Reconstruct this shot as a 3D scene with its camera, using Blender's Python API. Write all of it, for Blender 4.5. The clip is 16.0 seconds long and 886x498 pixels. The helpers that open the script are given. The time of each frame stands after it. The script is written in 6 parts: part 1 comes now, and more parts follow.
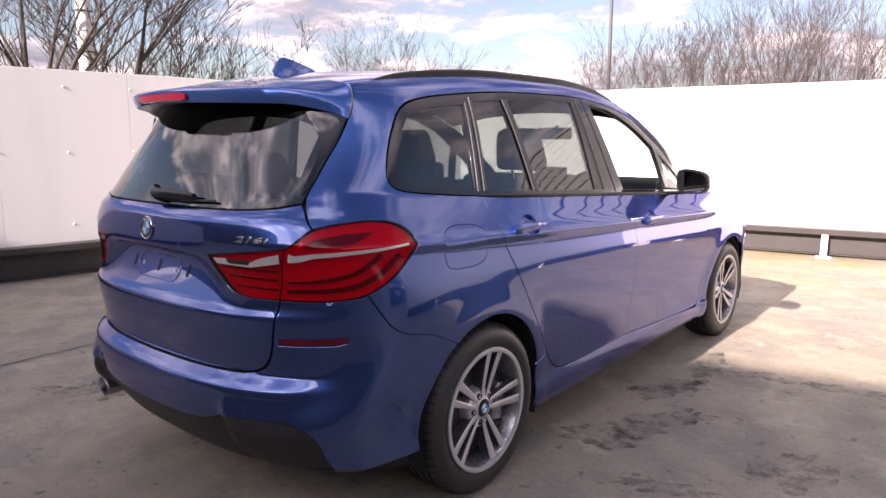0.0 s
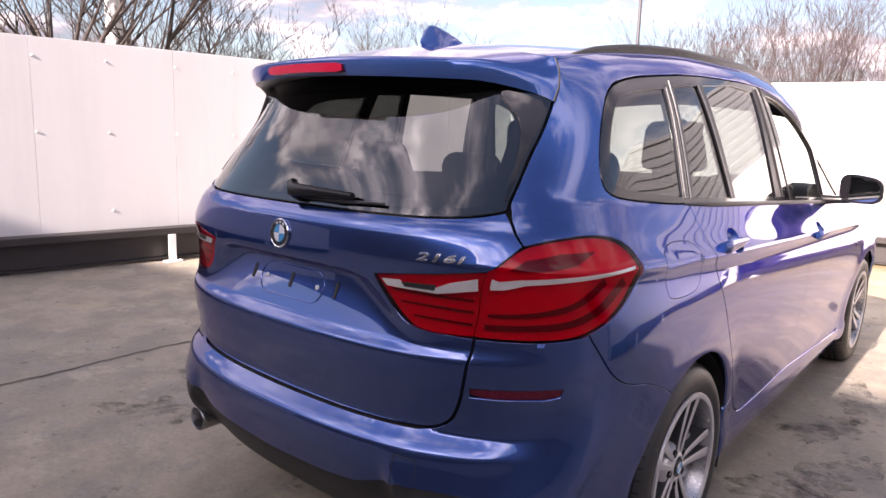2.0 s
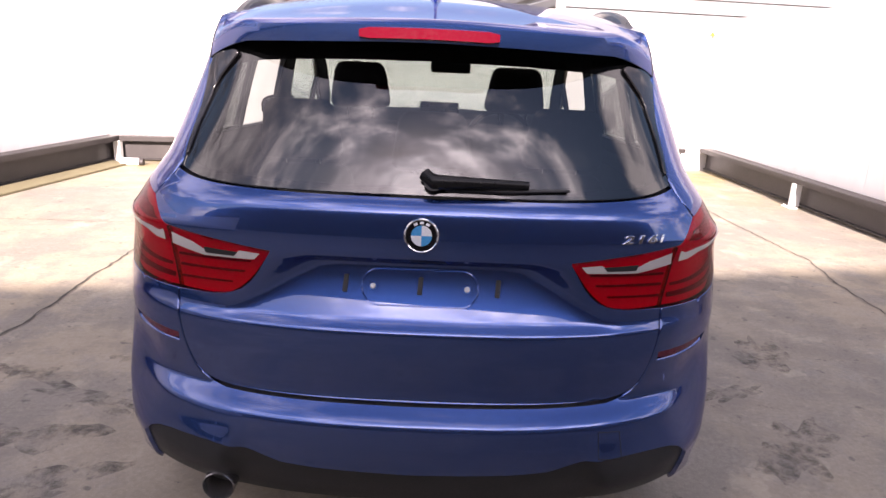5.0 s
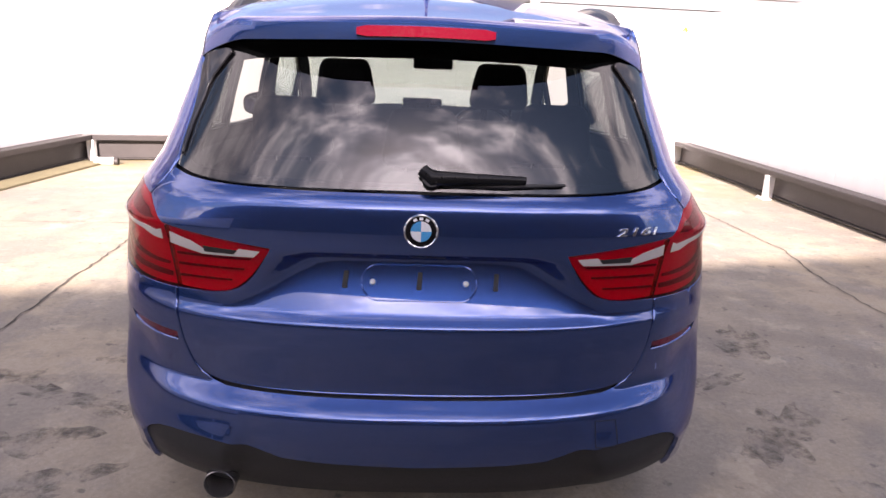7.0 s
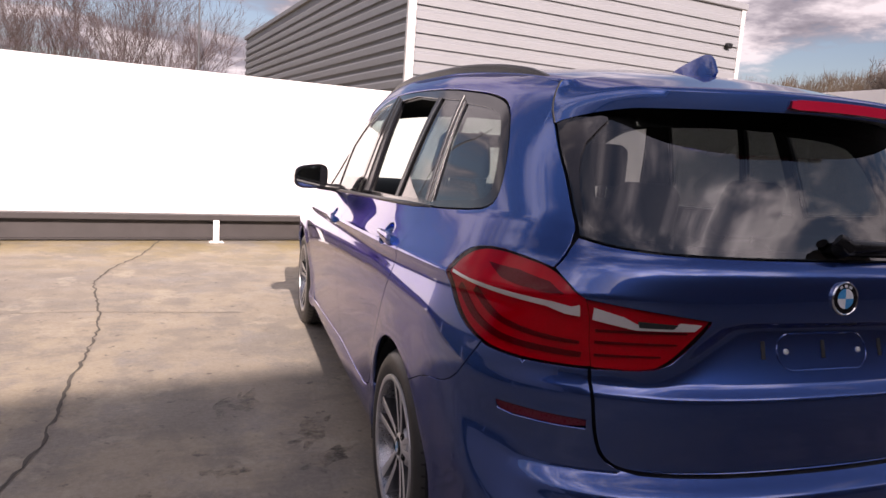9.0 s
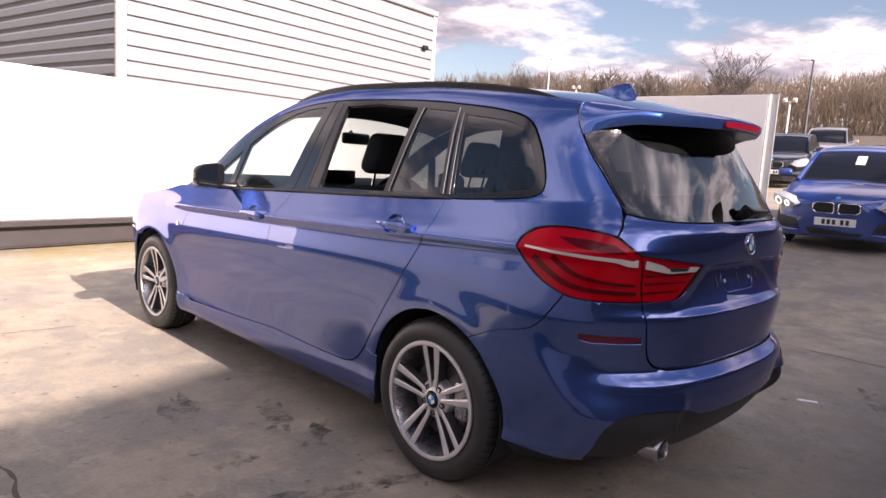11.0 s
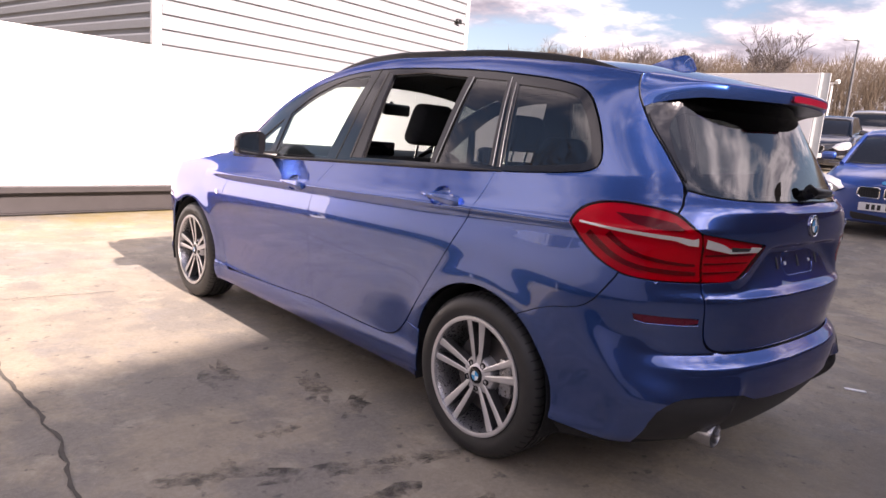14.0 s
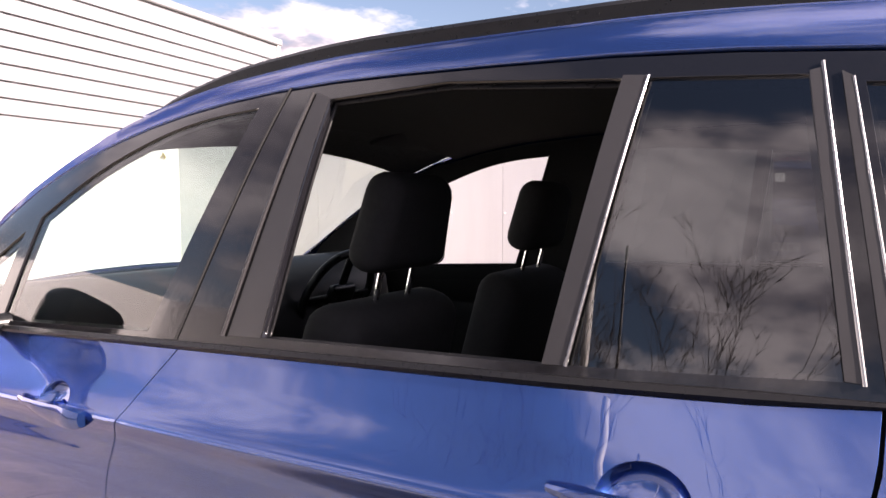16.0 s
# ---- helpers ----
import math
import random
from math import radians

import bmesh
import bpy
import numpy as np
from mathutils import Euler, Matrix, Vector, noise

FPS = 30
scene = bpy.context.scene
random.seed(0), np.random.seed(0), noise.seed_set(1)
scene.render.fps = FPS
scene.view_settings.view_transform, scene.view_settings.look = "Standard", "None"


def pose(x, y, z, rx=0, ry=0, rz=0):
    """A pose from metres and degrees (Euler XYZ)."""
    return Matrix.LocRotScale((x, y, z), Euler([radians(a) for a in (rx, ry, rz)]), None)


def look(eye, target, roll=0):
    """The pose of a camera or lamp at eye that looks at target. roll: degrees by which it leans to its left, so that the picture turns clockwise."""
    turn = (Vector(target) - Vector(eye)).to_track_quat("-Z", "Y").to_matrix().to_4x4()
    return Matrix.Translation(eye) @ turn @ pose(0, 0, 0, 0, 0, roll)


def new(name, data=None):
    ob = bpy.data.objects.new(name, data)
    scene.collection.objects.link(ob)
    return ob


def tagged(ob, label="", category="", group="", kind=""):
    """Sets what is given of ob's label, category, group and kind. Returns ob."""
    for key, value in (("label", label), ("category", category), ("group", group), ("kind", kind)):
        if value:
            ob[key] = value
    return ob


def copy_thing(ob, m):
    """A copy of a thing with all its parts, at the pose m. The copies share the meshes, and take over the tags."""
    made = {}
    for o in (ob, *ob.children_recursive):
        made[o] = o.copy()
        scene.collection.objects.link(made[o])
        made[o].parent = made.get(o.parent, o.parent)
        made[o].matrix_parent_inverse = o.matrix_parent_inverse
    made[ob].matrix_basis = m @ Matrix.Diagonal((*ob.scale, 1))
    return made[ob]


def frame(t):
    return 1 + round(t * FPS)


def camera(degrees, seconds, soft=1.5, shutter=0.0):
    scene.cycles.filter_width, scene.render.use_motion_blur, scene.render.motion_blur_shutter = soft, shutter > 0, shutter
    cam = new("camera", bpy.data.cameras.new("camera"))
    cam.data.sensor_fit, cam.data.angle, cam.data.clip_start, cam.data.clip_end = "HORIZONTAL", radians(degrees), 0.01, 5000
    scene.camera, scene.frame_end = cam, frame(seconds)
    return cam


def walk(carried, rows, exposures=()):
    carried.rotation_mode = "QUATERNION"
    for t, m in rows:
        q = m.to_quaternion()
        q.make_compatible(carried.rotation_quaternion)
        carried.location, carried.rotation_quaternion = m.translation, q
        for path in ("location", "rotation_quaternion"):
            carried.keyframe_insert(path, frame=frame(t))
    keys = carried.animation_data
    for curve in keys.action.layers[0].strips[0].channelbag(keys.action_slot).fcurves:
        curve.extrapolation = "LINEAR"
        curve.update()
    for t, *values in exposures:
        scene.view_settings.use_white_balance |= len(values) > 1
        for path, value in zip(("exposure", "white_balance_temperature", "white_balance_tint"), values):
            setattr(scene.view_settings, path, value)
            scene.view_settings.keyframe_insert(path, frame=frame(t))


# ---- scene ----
cam = camera(66.7, 16.0)
PATH = [
    (0, (2.306, -1.974, 1.33), (1.037, -0.46, 1.015), 0.1),
    (0.5, (2.295, -1.975, 1.329), (1.026, -0.462, 1.01), 0.3),
    (1, (2.246, -1.951, 1.315), (0.983, -0.435, 0.985), 0.8),
    (1.5, (1.951, -1.907, 1.307), (0.671, -0.409, 0.966), 1.0),
    (2, (1.542, -1.955, 1.318), (0.264, -0.454, 0.978), 1.8),
    (2.5, (1.124, -2.052, 1.325), (0.038, -0.407, 0.983), 3.3),
    (3, (0.624, -2.141, 1.333), (0.004, -0.286, 0.914), 3.7),
    (3.5, (0.248, -2.206, 1.354), (-0.057, -0.267, 0.966), 3.0),
    (4, (0.086, -2.276, 1.402), (-0.017, -0.376, 0.788), 1.3),
    (4.5, (0.054, -2.339, 1.428), (0.025, -0.415, 0.883), 2.0),
    (7, (-0.009, -2.38, 1.433), (0.069, -0.46, 0.878), 2.2),
    (7.5, (-0.096, -2.303, 1.413), (-0.014, -0.381, 0.864), 2.8),
    (8, (-0.432, -2.133, 1.334), (-0.314, -0.178, 0.933), 4.2),
    (8.5, (-0.911, -2.122, 1.312), (-0.648, -0.158, 1.041), 5.4),
    (9, (-1.42, -2.054, 1.322), (-0.803, -0.175, 1.025), 4.0),
    (9.5, (-1.808, -1.901, 1.325), (-0.805, -0.192, 1.048), 3.1),
    (10, (-2.233, -1.825, 1.301), (-0.935, -0.328, 1.029), 1.5),
    (12.5, (-2.813, -1.905, 1.278), (-1.389, -0.524, 1.017), 4.2),
    (13, (-2.805, -1.895, 1.277), (-1.387, -0.51, 1.012), 4.2),
    (13.5, (-2.791, -1.894, 1.274), (-1.404, -0.479, 1.0), 4.4),
    (14, (-2.71, -1.752, 1.254), (-1.371, -0.306, 0.918), 4.8),
    (14.5, (-2.488, -1.315, 1.274), (-1.132, 0.125, 0.981), 4.1),
    (15, (-2.206, -0.838, 1.304), (-0.747, 0.514, 1.096), 3.0),
    (15.5, (-1.926, -0.333, 1.31), (-0.381, 0.934, 1.202), 1.3),
    (16, (-1.585, 0.085, 1.336), (0.105, 1.145, 1.194), -0.1),
]
EXPOSURE = 1.75
walk(cam, [(t, look(eye, target, roll)) for t, eye, target, roll in PATH],
     [(t, EXPOSURE + d, 6900, 26) for t, d in ((0, 0.0), (1, 0.05), (2, 0.22), (2.5, 0.16), (3, 0.06), (3.5, 0.0), (4.5, 0.18), (7.4, 0.32), (8, 0.2), (8.5, -0.25), (9, -0.85), (9.5, -0.85), (10, -0.65), (12, -0.05), (15, -0.1), (15.5, -0.15), (16, 0.02))])

# ---- light ----
SUN_EL, SUN_AZ = 26.5, 1.0          # degrees; the sun stands behind the car and shines along +y
sun_way = Vector((math.sin(radians(SUN_AZ)) * math.cos(radians(SUN_EL)), math.cos(radians(SUN_AZ)) * math.cos(radians(SUN_EL)), -math.sin(radians(SUN_EL))))
sun_data = bpy.data.lights.new("sun", "SUN")
sun_data.energy, sun_data.angle, sun_data.color = 5.0, radians(0.55), (1.0, 0.93, 0.83)
sun_lamp = new("sun", sun_data)
sun_lamp.matrix_world = look(-sun_way * 60, (0, 0, 0))

world = bpy.data.worlds.new("sky")
scene.world = world
world.use_nodes = True
wn, wl = world.node_tree.nodes, world.node_tree.links
wn.clear()
w_out = wn.new("ShaderNodeOutputWorld")
w_bg = wn.new("ShaderNodeBackground")
w_sky = wn.new("ShaderNodeTexSky")
w_sky.sky_type, w_sky.sun_disc = "NISHITA", False
w_sky.sun_elevation, w_sky.sun_rotation = radians(SUN_EL), radians(180 + SUN_AZ)
w_geo = wn.new("ShaderNodeTexCoord")
w_sep = wn.new("ShaderNodeSeparateXYZ")
wl.new(w_geo.outputs["Generated"], w_sep.inputs[0])


def w_math(op, a, b=0.0):
    n = wn.new("ShaderNodeMath")
    n.operation = op
    for k, v in enumerate((a, b)):
        if isinstance(v, (int, float)):
            n.inputs[k].default_value = v
        else:
            wl.new(v, n.inputs[k])
    return n.outputs[0]


def w_noise(vec, scale, detail, rough):
    n = wn.new("ShaderNodeTexNoise")
    n.inputs["Scale"].default_value, n.inputs["Detail"].default_value, n.inputs["Roughness"].default_value = scale, detail, rough
    wl.new(vec, n.inputs["Vector"])
    return n.outputs["Fac"]


def w_mix(fac, a, b):
    n = wn.new("ShaderNodeMix")
    n.data_type = "RGBA"
    for sock, v in ((n.inputs[0], fac), (n.inputs[6], a), (n.inputs[7], b)):
        if isinstance(v, tuple):
            sock.default_value = v
        else:
            wl.new(v, sock)
    return n.outputs[2]


def w_ramp(fac, stops):
    n = wn.new("ShaderNodeValToRGB")
    r = n.color_ramp
    r.elements[0].position, r.elements[0].color = stops[0]
    r.elements[1].position, r.elements[1].color = stops[-1]
    for p, c in stops[1:-1]:
        r.elements.new(p).color = c
    wl.new(fac, n.inputs[0])
    return n.outputs[0]


w_h = w_math("MAXIMUM", w_math("ADD", w_sep.outputs[2], 0.16), 0.05)
w_comb = wn.new("ShaderNodeCombineXYZ")
wl.new(w_math("DIVIDE", w_sep.outputs[0], w_h), w_comb.inputs[0])
wl.new(w_math("DIVIDE", w_sep.outputs[1], w_h), w_comb.inputs[1])
w_comb.inputs[2].default_value = 3.7
w_cloud = w_noise(w_comb.outputs[0], 1.15, 7.0, 0.56)
w_shade = w_noise(w_comb.outputs[0], 2.3, 6.0, 0.6)
w_cover = w_ramp(w_cloud, [(0.45, (0, 0, 0, 1)), (0.55, (1, 1, 1, 1))])
w_tone = w_ramp(w_shade, [(0.34, (2.0, 1.95, 2.4, 1)), (0.48, (4.6, 4.5, 5.0, 1)), (0.62, (10.5, 10.2, 10.4, 1))])
w_dot = wn.new("ShaderNodeVectorMath")
w_dot.operation = "DOT_PRODUCT"
w_dot.inputs[1].default_value = tuple(-sun_way)
wl.new(w_geo.outputs["Generated"], w_dot.inputs[0])
w_near = w_math("ADD", w_math("MULTIPLY", w_math("POWER", w_math("MAXIMUM", w_dot.outputs["Value"], 0.0), 4.0), 2.4), 0.88)   # clouds glow towards the sun
w_lit = wn.new("ShaderNodeVectorMath")
w_lit.operation = "SCALE"
wl.new(w_tone, w_lit.inputs[0]), wl.new(w_near, w_lit.inputs["Scale"])
w_col = w_mix(w_cover, w_sky.outputs[0], w_lit.outputs[0])
wl.new(w_col, w_bg.inputs[0])
w_bg.inputs[1].default_value = 0.055
wl.new(w_bg.outputs[0], w_out.inputs[0])

# ---- materials ----


def rgba(c):
    return (c[0], c[1], c[2], 1.0)


class Mat:
    """A small builder of node materials."""

    def __init__(self, name, base=(0.5, 0.5, 0.5), rough=0.5, metal=0.0, coat=0.0, spec=0.5):
        self.m = bpy.data.materials.new(name)
        self.m.use_nodes = True
        self.t = self.m.node_tree
        self.b = self.t.nodes["Principled BSDF"]
        self.set("Base Color", rgba(base)), self.set("Roughness", rough), self.set("Metallic", metal)
        self.set("Coat Weight", coat), self.set("Specular IOR Level", spec)
        self.base = base
        self.rough = rough

    def set(self, key, v):
        self.b.inputs[key].default_value = v

    def node(self, kind):
        return self.t.nodes.new(kind)

    def link(self, a, b):
        self.t.links.new(a, b)

    def coords(self, kind="Object"):
        if not hasattr(self, "tc"):
            self.tc = self.node("ShaderNodeTexCoord")
            self.gm = self.node("ShaderNodeNewGeometry")
        return self.gm.outputs["Position"] if kind == "World" else self.tc.outputs[kind]

    def noise(self, scale, detail=4.0, rough=0.55, where="World", stretch=None):
        n = self.node("ShaderNodeTexNoise")
        n.inputs["Scale"].default_value, n.inputs["Detail"].default_value, n.inputs["Roughness"].default_value = scale, detail, rough
        v = self.coords(where)
        if stretch:
            mp = self.node("ShaderNodeMapping")
            mp.inputs["Scale"].default_value = stretch
            self.link(v, mp.inputs[0])
            v = mp.outputs[0]
        self.link(v, n.inputs["Vector"])
        return n.outputs["Fac"]

    def ramp(self, fac, stops):
        n = self.node("ShaderNodeValToRGB")
        r = n.color_ramp
        conv = lambda c: rgba(c) if isinstance(c, tuple) else (c, c, c, 1)
        r.elements[0].position, r.elements[0].color = stops[0][0], conv(stops[0][1])
        r.elements[1].position, r.elements[1].color = stops[-1][0], conv(stops[-1][1])
        for p, c in stops[1:-1]:
            r.elements.new(p).color = conv(c)
        self.link(fac, n.inputs[0])
        return n.outputs[0]

    def mix(self, fac, a, b, mode="MIX"):
        n = self.node("ShaderNodeMix")
        n.data_type, n.blend_type = "RGBA", mode
        for sock, v in ((n.inputs[0], fac), (n.inputs[6], a), (n.inputs[7], b)):
            if isinstance(v, tuple):
                sock.default_value = rgba(v)
            elif isinstance(v, (int, float)):
                sock.default_value = v if sock.type == "VALUE" else (v, v, v, 1)
            else:
                self.link(v, sock)
        return n.outputs[2]

    def colour(self, out):
        self.link(out, self.b.inputs["Base Color"])
        return self

    def roughness(self, out):
        self.link(out, self.b.inputs["Roughness"])
        return self

    def bump(self, out, strength=0.3, dist=0.01):
        n = self.node("ShaderNodeBump")
        n.inputs["Strength"].default_value, n.inputs["Distance"].default_value = strength, dist
        self.link(out, n.inputs["Height"])
        if self.b.inputs["Normal"].is_linked:
            self.link(self.b.inputs["Normal"].links[0].from_socket, n.inputs["Normal"])
        self.link(n.outputs[0], self.b.inputs["Normal"])
        return self

    def vary(self, scale=4.0, amount=0.25, where="World"):
        """Uneven colour round the base at two scales."""
        a = self.noise(scale, 5.0, 0.6, where)
        b = self.noise(scale * 9, 3.0, 0.6, where)
        lo = tuple(c * (1 - amount) for c in self.base)
        hi = tuple(min(1, c * (1 + amount)) for c in self.base)
        self.colour(self.mix(self.mix(0.35, a, b), lo, hi))
        self.roughness(self.ramp(b, [(0.3, max(0.03, self.rough - 0.07)), (0.7, min(1, self.rough + 0.07))]))
        return self


def glass(name, tint, gloss=1.0, base=0.045):
    """A thin pane: tinted and clear, with gloss that grows towards grazing view."""
    m = bpy.data.materials.new(name)
    m.use_nodes = True
    t = m.node_tree
    t.nodes.clear()
    out = t.nodes.new("ShaderNodeOutputMaterial")
    mix = t.nodes.new("ShaderNodeMixShader")
    clear = t.nodes.new("ShaderNodeBsdfTransparent")
    shine = t.nodes.new("ShaderNodeBsdfGlossy")
    lw = t.nodes.new("ShaderNodeLayerWeight")
    lw.inputs[0].default_value = 0.5
    pw = t.nodes.new("ShaderNodeMath")
    pw.operation, pw.inputs[1].default_value = "POWER", 4.2
    rng = t.nodes.new("ShaderNodeMapRange")
    rng.inputs[3].default_value, rng.inputs[4].default_value = base * 2, 1.0
    t.links.new(lw.outputs["Facing"], pw.inputs[0])
    t.links.new(pw.outputs[0], rng.inputs[0])
    clear.inputs[0].default_value = rgba(tint)
    shine.inputs[0].default_value = (gloss, gloss, gloss, 1)
    shine.inputs["Roughness"].default_value = 0.0
    t.links.new(rng.outputs[0], mix.inputs[0])
    t.links.new(clear.outputs[0], mix.inputs[1])
    t.links.new(shine.outputs[0], mix.inputs[2])
    t.links.new(mix.outputs[0], out.inputs[0])
    return m


def paint(name, base, metal=0.55, rough=0.32):
    p = Mat(name, base, rough, metal, 1.0)
    p.set("Coat Roughness", 0.015), p.set("Coat IOR", 1.88)
    p.set("Specular Tint", rgba((0.36, 0.24, 0.60) if metal > 0.5 else (1, 1, 1)))
    n = p.noise(900.0, 1.0, 0.5, "Object")
    lo, hi = tuple(c * 0.82 for c in base), tuple(c * 1.2 for c in base)
    dust = p.noise(2.6, 5.0, 0.6, "Object")
    c = p.mix(n, lo, hi)
    c = p.mix(p.ramp(dust, [(0.45, 0.0), (0.8, 0.035)]), c, (0.30, 0.28, 0.26))
    p.colour(c)
    return p.m


BLUE = paint("blue_metallic_paint", (0.027, 0.081, 0.295), 0.88, 0.26)
DARKIN = Mat("dark_underbody", (0.012, 0.012, 0.013), 0.75).vary(8, 0.3).m
BLACK_GLOSS = Mat("black_gloss_trim", (0.008, 0.008, 0.010), 0.10, 0, 0.3).vary(10, 0.2, "Object").m
BLACK_SATIN = Mat("black_satin_trim", (0.009, 0.009, 0.010), 0.32, 0.0, 0.0, 0.35).vary(14, 0.25, "Object").m
PLASTIC = Mat("black_grained_plastic", (0.020, 0.020, 0.021), 0.52).vary(30, 0.3, "Object").m
GLASS_DARK = glass("privacy_glass", (0.20, 0.215, 0.21), 1.0, 0.048)
GLASS_REAR_SIDE = glass("dark_privacy_glass", (0.20, 0.215, 0.21), 1.0, 0.045)
STRIP = Mat("satin_bright_strip", (0.30, 0.30, 0.31), 0.32, 0.9).vary(20, 0.1, "Object").m
POST_SATIN = Mat("satin_dark_grey_post", (0.030, 0.029, 0.031), 0.40, 0.0, 0.0, 0.5).vary(30, 0.15, "Object").m
GLASS_SIDE = glass("green_tinted_glass", (0.66, 0.75, 0.72), 0.9, 0.03)
CHROME = Mat("chrome", (0.75, 0.75, 0.76), 0.08, 1.0).vary(20, 0.06, "Object").m
RUBBER = Mat("tyre_rubber", (0.026, 0.0255, 0.0255), 0.46).vary(18, 0.35, "Object").m
ALLOY = Mat("grey_alloy", (0.42, 0.42, 0.44), 0.30, 0.85).vary(12, 0.12, "Object").m
ALLOY_CUT = Mat("machined_alloy", (0.66, 0.65, 0.66), 0.36, 0.65).vary(3, 0.03, "Object").m
ALLOY_DARK = Mat("dark_grey_alloy", (0.13, 0.13, 0.135), 0.34, 0.7).vary(12, 0.15, "Object").m
DISC = Mat("brake_steel", (0.14, 0.13, 0.13), 0.42, 0.8).vary(25, 0.3, "Object").m
SEAT = Mat("black_cloth", (0.030, 0.029, 0.030), 0.9).vary(60, 0.4, "Object").m
HEADLINER = Mat("dark_headliner", (0.016, 0.0155, 0.016), 0.95).vary(40, 0.3, "Object").m
WHITE_MARK = Mat("white_enamel", (0.8, 0.8, 0.8), 0.3).vary(20, 0.05, "Object").m
BLUE_MARK = Mat("light_blue_enamel", (0.05, 0.32, 0.62), 0.3).vary(20, 0.05, "Object").m

LENS_RED = glass("red_lens", (0.86, 0.030, 0.22), 0.55, 0.022)
LENS_CLEAR = glass("clear_lens", (0.9, 0.9, 0.9))
RED_IN = Mat("red_reflector", (0.70, 0.010, 0.11), 0.3, 0.0, 0.4).vary(30, 0.15, "Object").m
RED_DARK = Mat("dark_red_housing", (0.13, 0.005, 0.022), 0.3).vary(30, 0.3, "Object").m
LAMP_WHITE = Mat("clear_lamp_bar", (0.72, 0.66, 0.66), 0.12, 0.4).vary(20, 0.1, "Object").m


def concrete_material():
    p = Mat("worn_concrete", (0.3, 0.28, 0.26), 0.85)
    big = p.noise(0.35, 5, 0.6)
    mid = p.noise(1.5, 8, 0.68)
    fine = p.noise(46.0, 5, 0.7)
    grit = p.noise(210.0, 2, 0.6)
    spots = p.noise(3.4, 6, 0.62)
    flecks = p.noise(13.0, 4, 0.6)
    worn = p.noise(2.3, 8, 0.7)
    c = p.mix(p.ramp(big, [(0.35, 0.0), (0.68, 1.0)]), (0.22, 0.184, 0.145), (0.42, 0.338, 0.215))
    c = p.mix(p.ramp(mid, [(0.46, 0.0), (0.57, 0.85)]), c, (0.155, 0.138, 0.120))
    c = p.mix(p.ramp(worn, [(0.56, 0.0), (0.62, 0.55)]), c, (0.48, 0.41, 0.30))
    c = p.mix(p.ramp(spots, [(0.60, 0.0), (0.66, 0.55)]), c, (0.110, 0.100, 0.092))
    c = p.mix(p.ramp(flecks, [(0.66, 0.0), (0.71, 0.75)]), c, (0.08, 0.074, 0.068))
    c = p.mix(0.36, c, p.mix(fine, (0.05, 0.047, 0.043), (0.60, 0.56, 0.50)))
    c = p.mix(p.ramp(grit, [(0.62, 0.0), (0.7, 0.5)]), c, (0.55, 0.52, 0.47))
    moss = p.noise(1.1, 6, 0.65)
    sep = p.node("ShaderNodeSeparateXYZ")
    p.link(p.coords("World"), sep.inputs[0])
    rng = p.node("ShaderNodeMapRange")
    rng.inputs[1].default_value, rng.inputs[2].default_value = 4.3, 6.7
    p.link(sep.outputs[1], rng.inputs[0])
    c = p.mix(p.mix(1.0, rng.outputs[0], p.ramp(moss, [(0.38, 0.0), (0.58, 0.85)]), "MULTIPLY"), c, (0.24, 0.185, 0.065))
    far = p.node("ShaderNodeMapRange")     # leaf litter and dead grass before the woods
    far.inputs[1].default_value, far.inputs[2].default_value = 29.0, 36.0
    p.link(sep.outputs[0], far.inputs[0])
    c = p.mix(far.outputs[0], c, p.mix(mid, (0.050, 0.037, 0.027), (0.12, 0.088, 0.058)))
    edge = p.node("ShaderNodeMath")        # a darker tone behind the car, strongest to its right
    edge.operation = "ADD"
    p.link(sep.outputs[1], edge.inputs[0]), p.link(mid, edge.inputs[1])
    rear_tone = p.node("ShaderNodeMapRange")
    rear_tone.inputs[1].default_value, rear_tone.inputs[2].default_value = 0.05, -0.75
    p.link(edge.outputs[0], rear_tone.inputs[0])
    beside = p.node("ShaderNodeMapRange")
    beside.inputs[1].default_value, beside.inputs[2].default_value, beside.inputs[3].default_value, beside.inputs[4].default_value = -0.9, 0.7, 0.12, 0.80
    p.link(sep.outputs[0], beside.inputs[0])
    c = p.mix(p.mix(1.0, rear_tone.outputs[0], beside.outputs[0], "MULTIPLY"), c, (0.075, 0.070, 0.068))
    c = p.mix(p.ramp(spots, [(0.38, 0.5), (0.47, 0.0)]), c, (0.23, 0.21, 0.185))       # paler scuffed patches
    c = p.mix(p.ramp(flecks, [(0.62, 0.0), (0.68, 0.45)]), c, (0.07, 0.063, 0.058))
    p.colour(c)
    p.roughness(p.ramp(spots, [(0.40, 0.9), (0.70, 0.5)]))
    p.bump(fine, 0.5, 0.005)
    p.bump(mid, 0.3, 0.012)
    return p.m


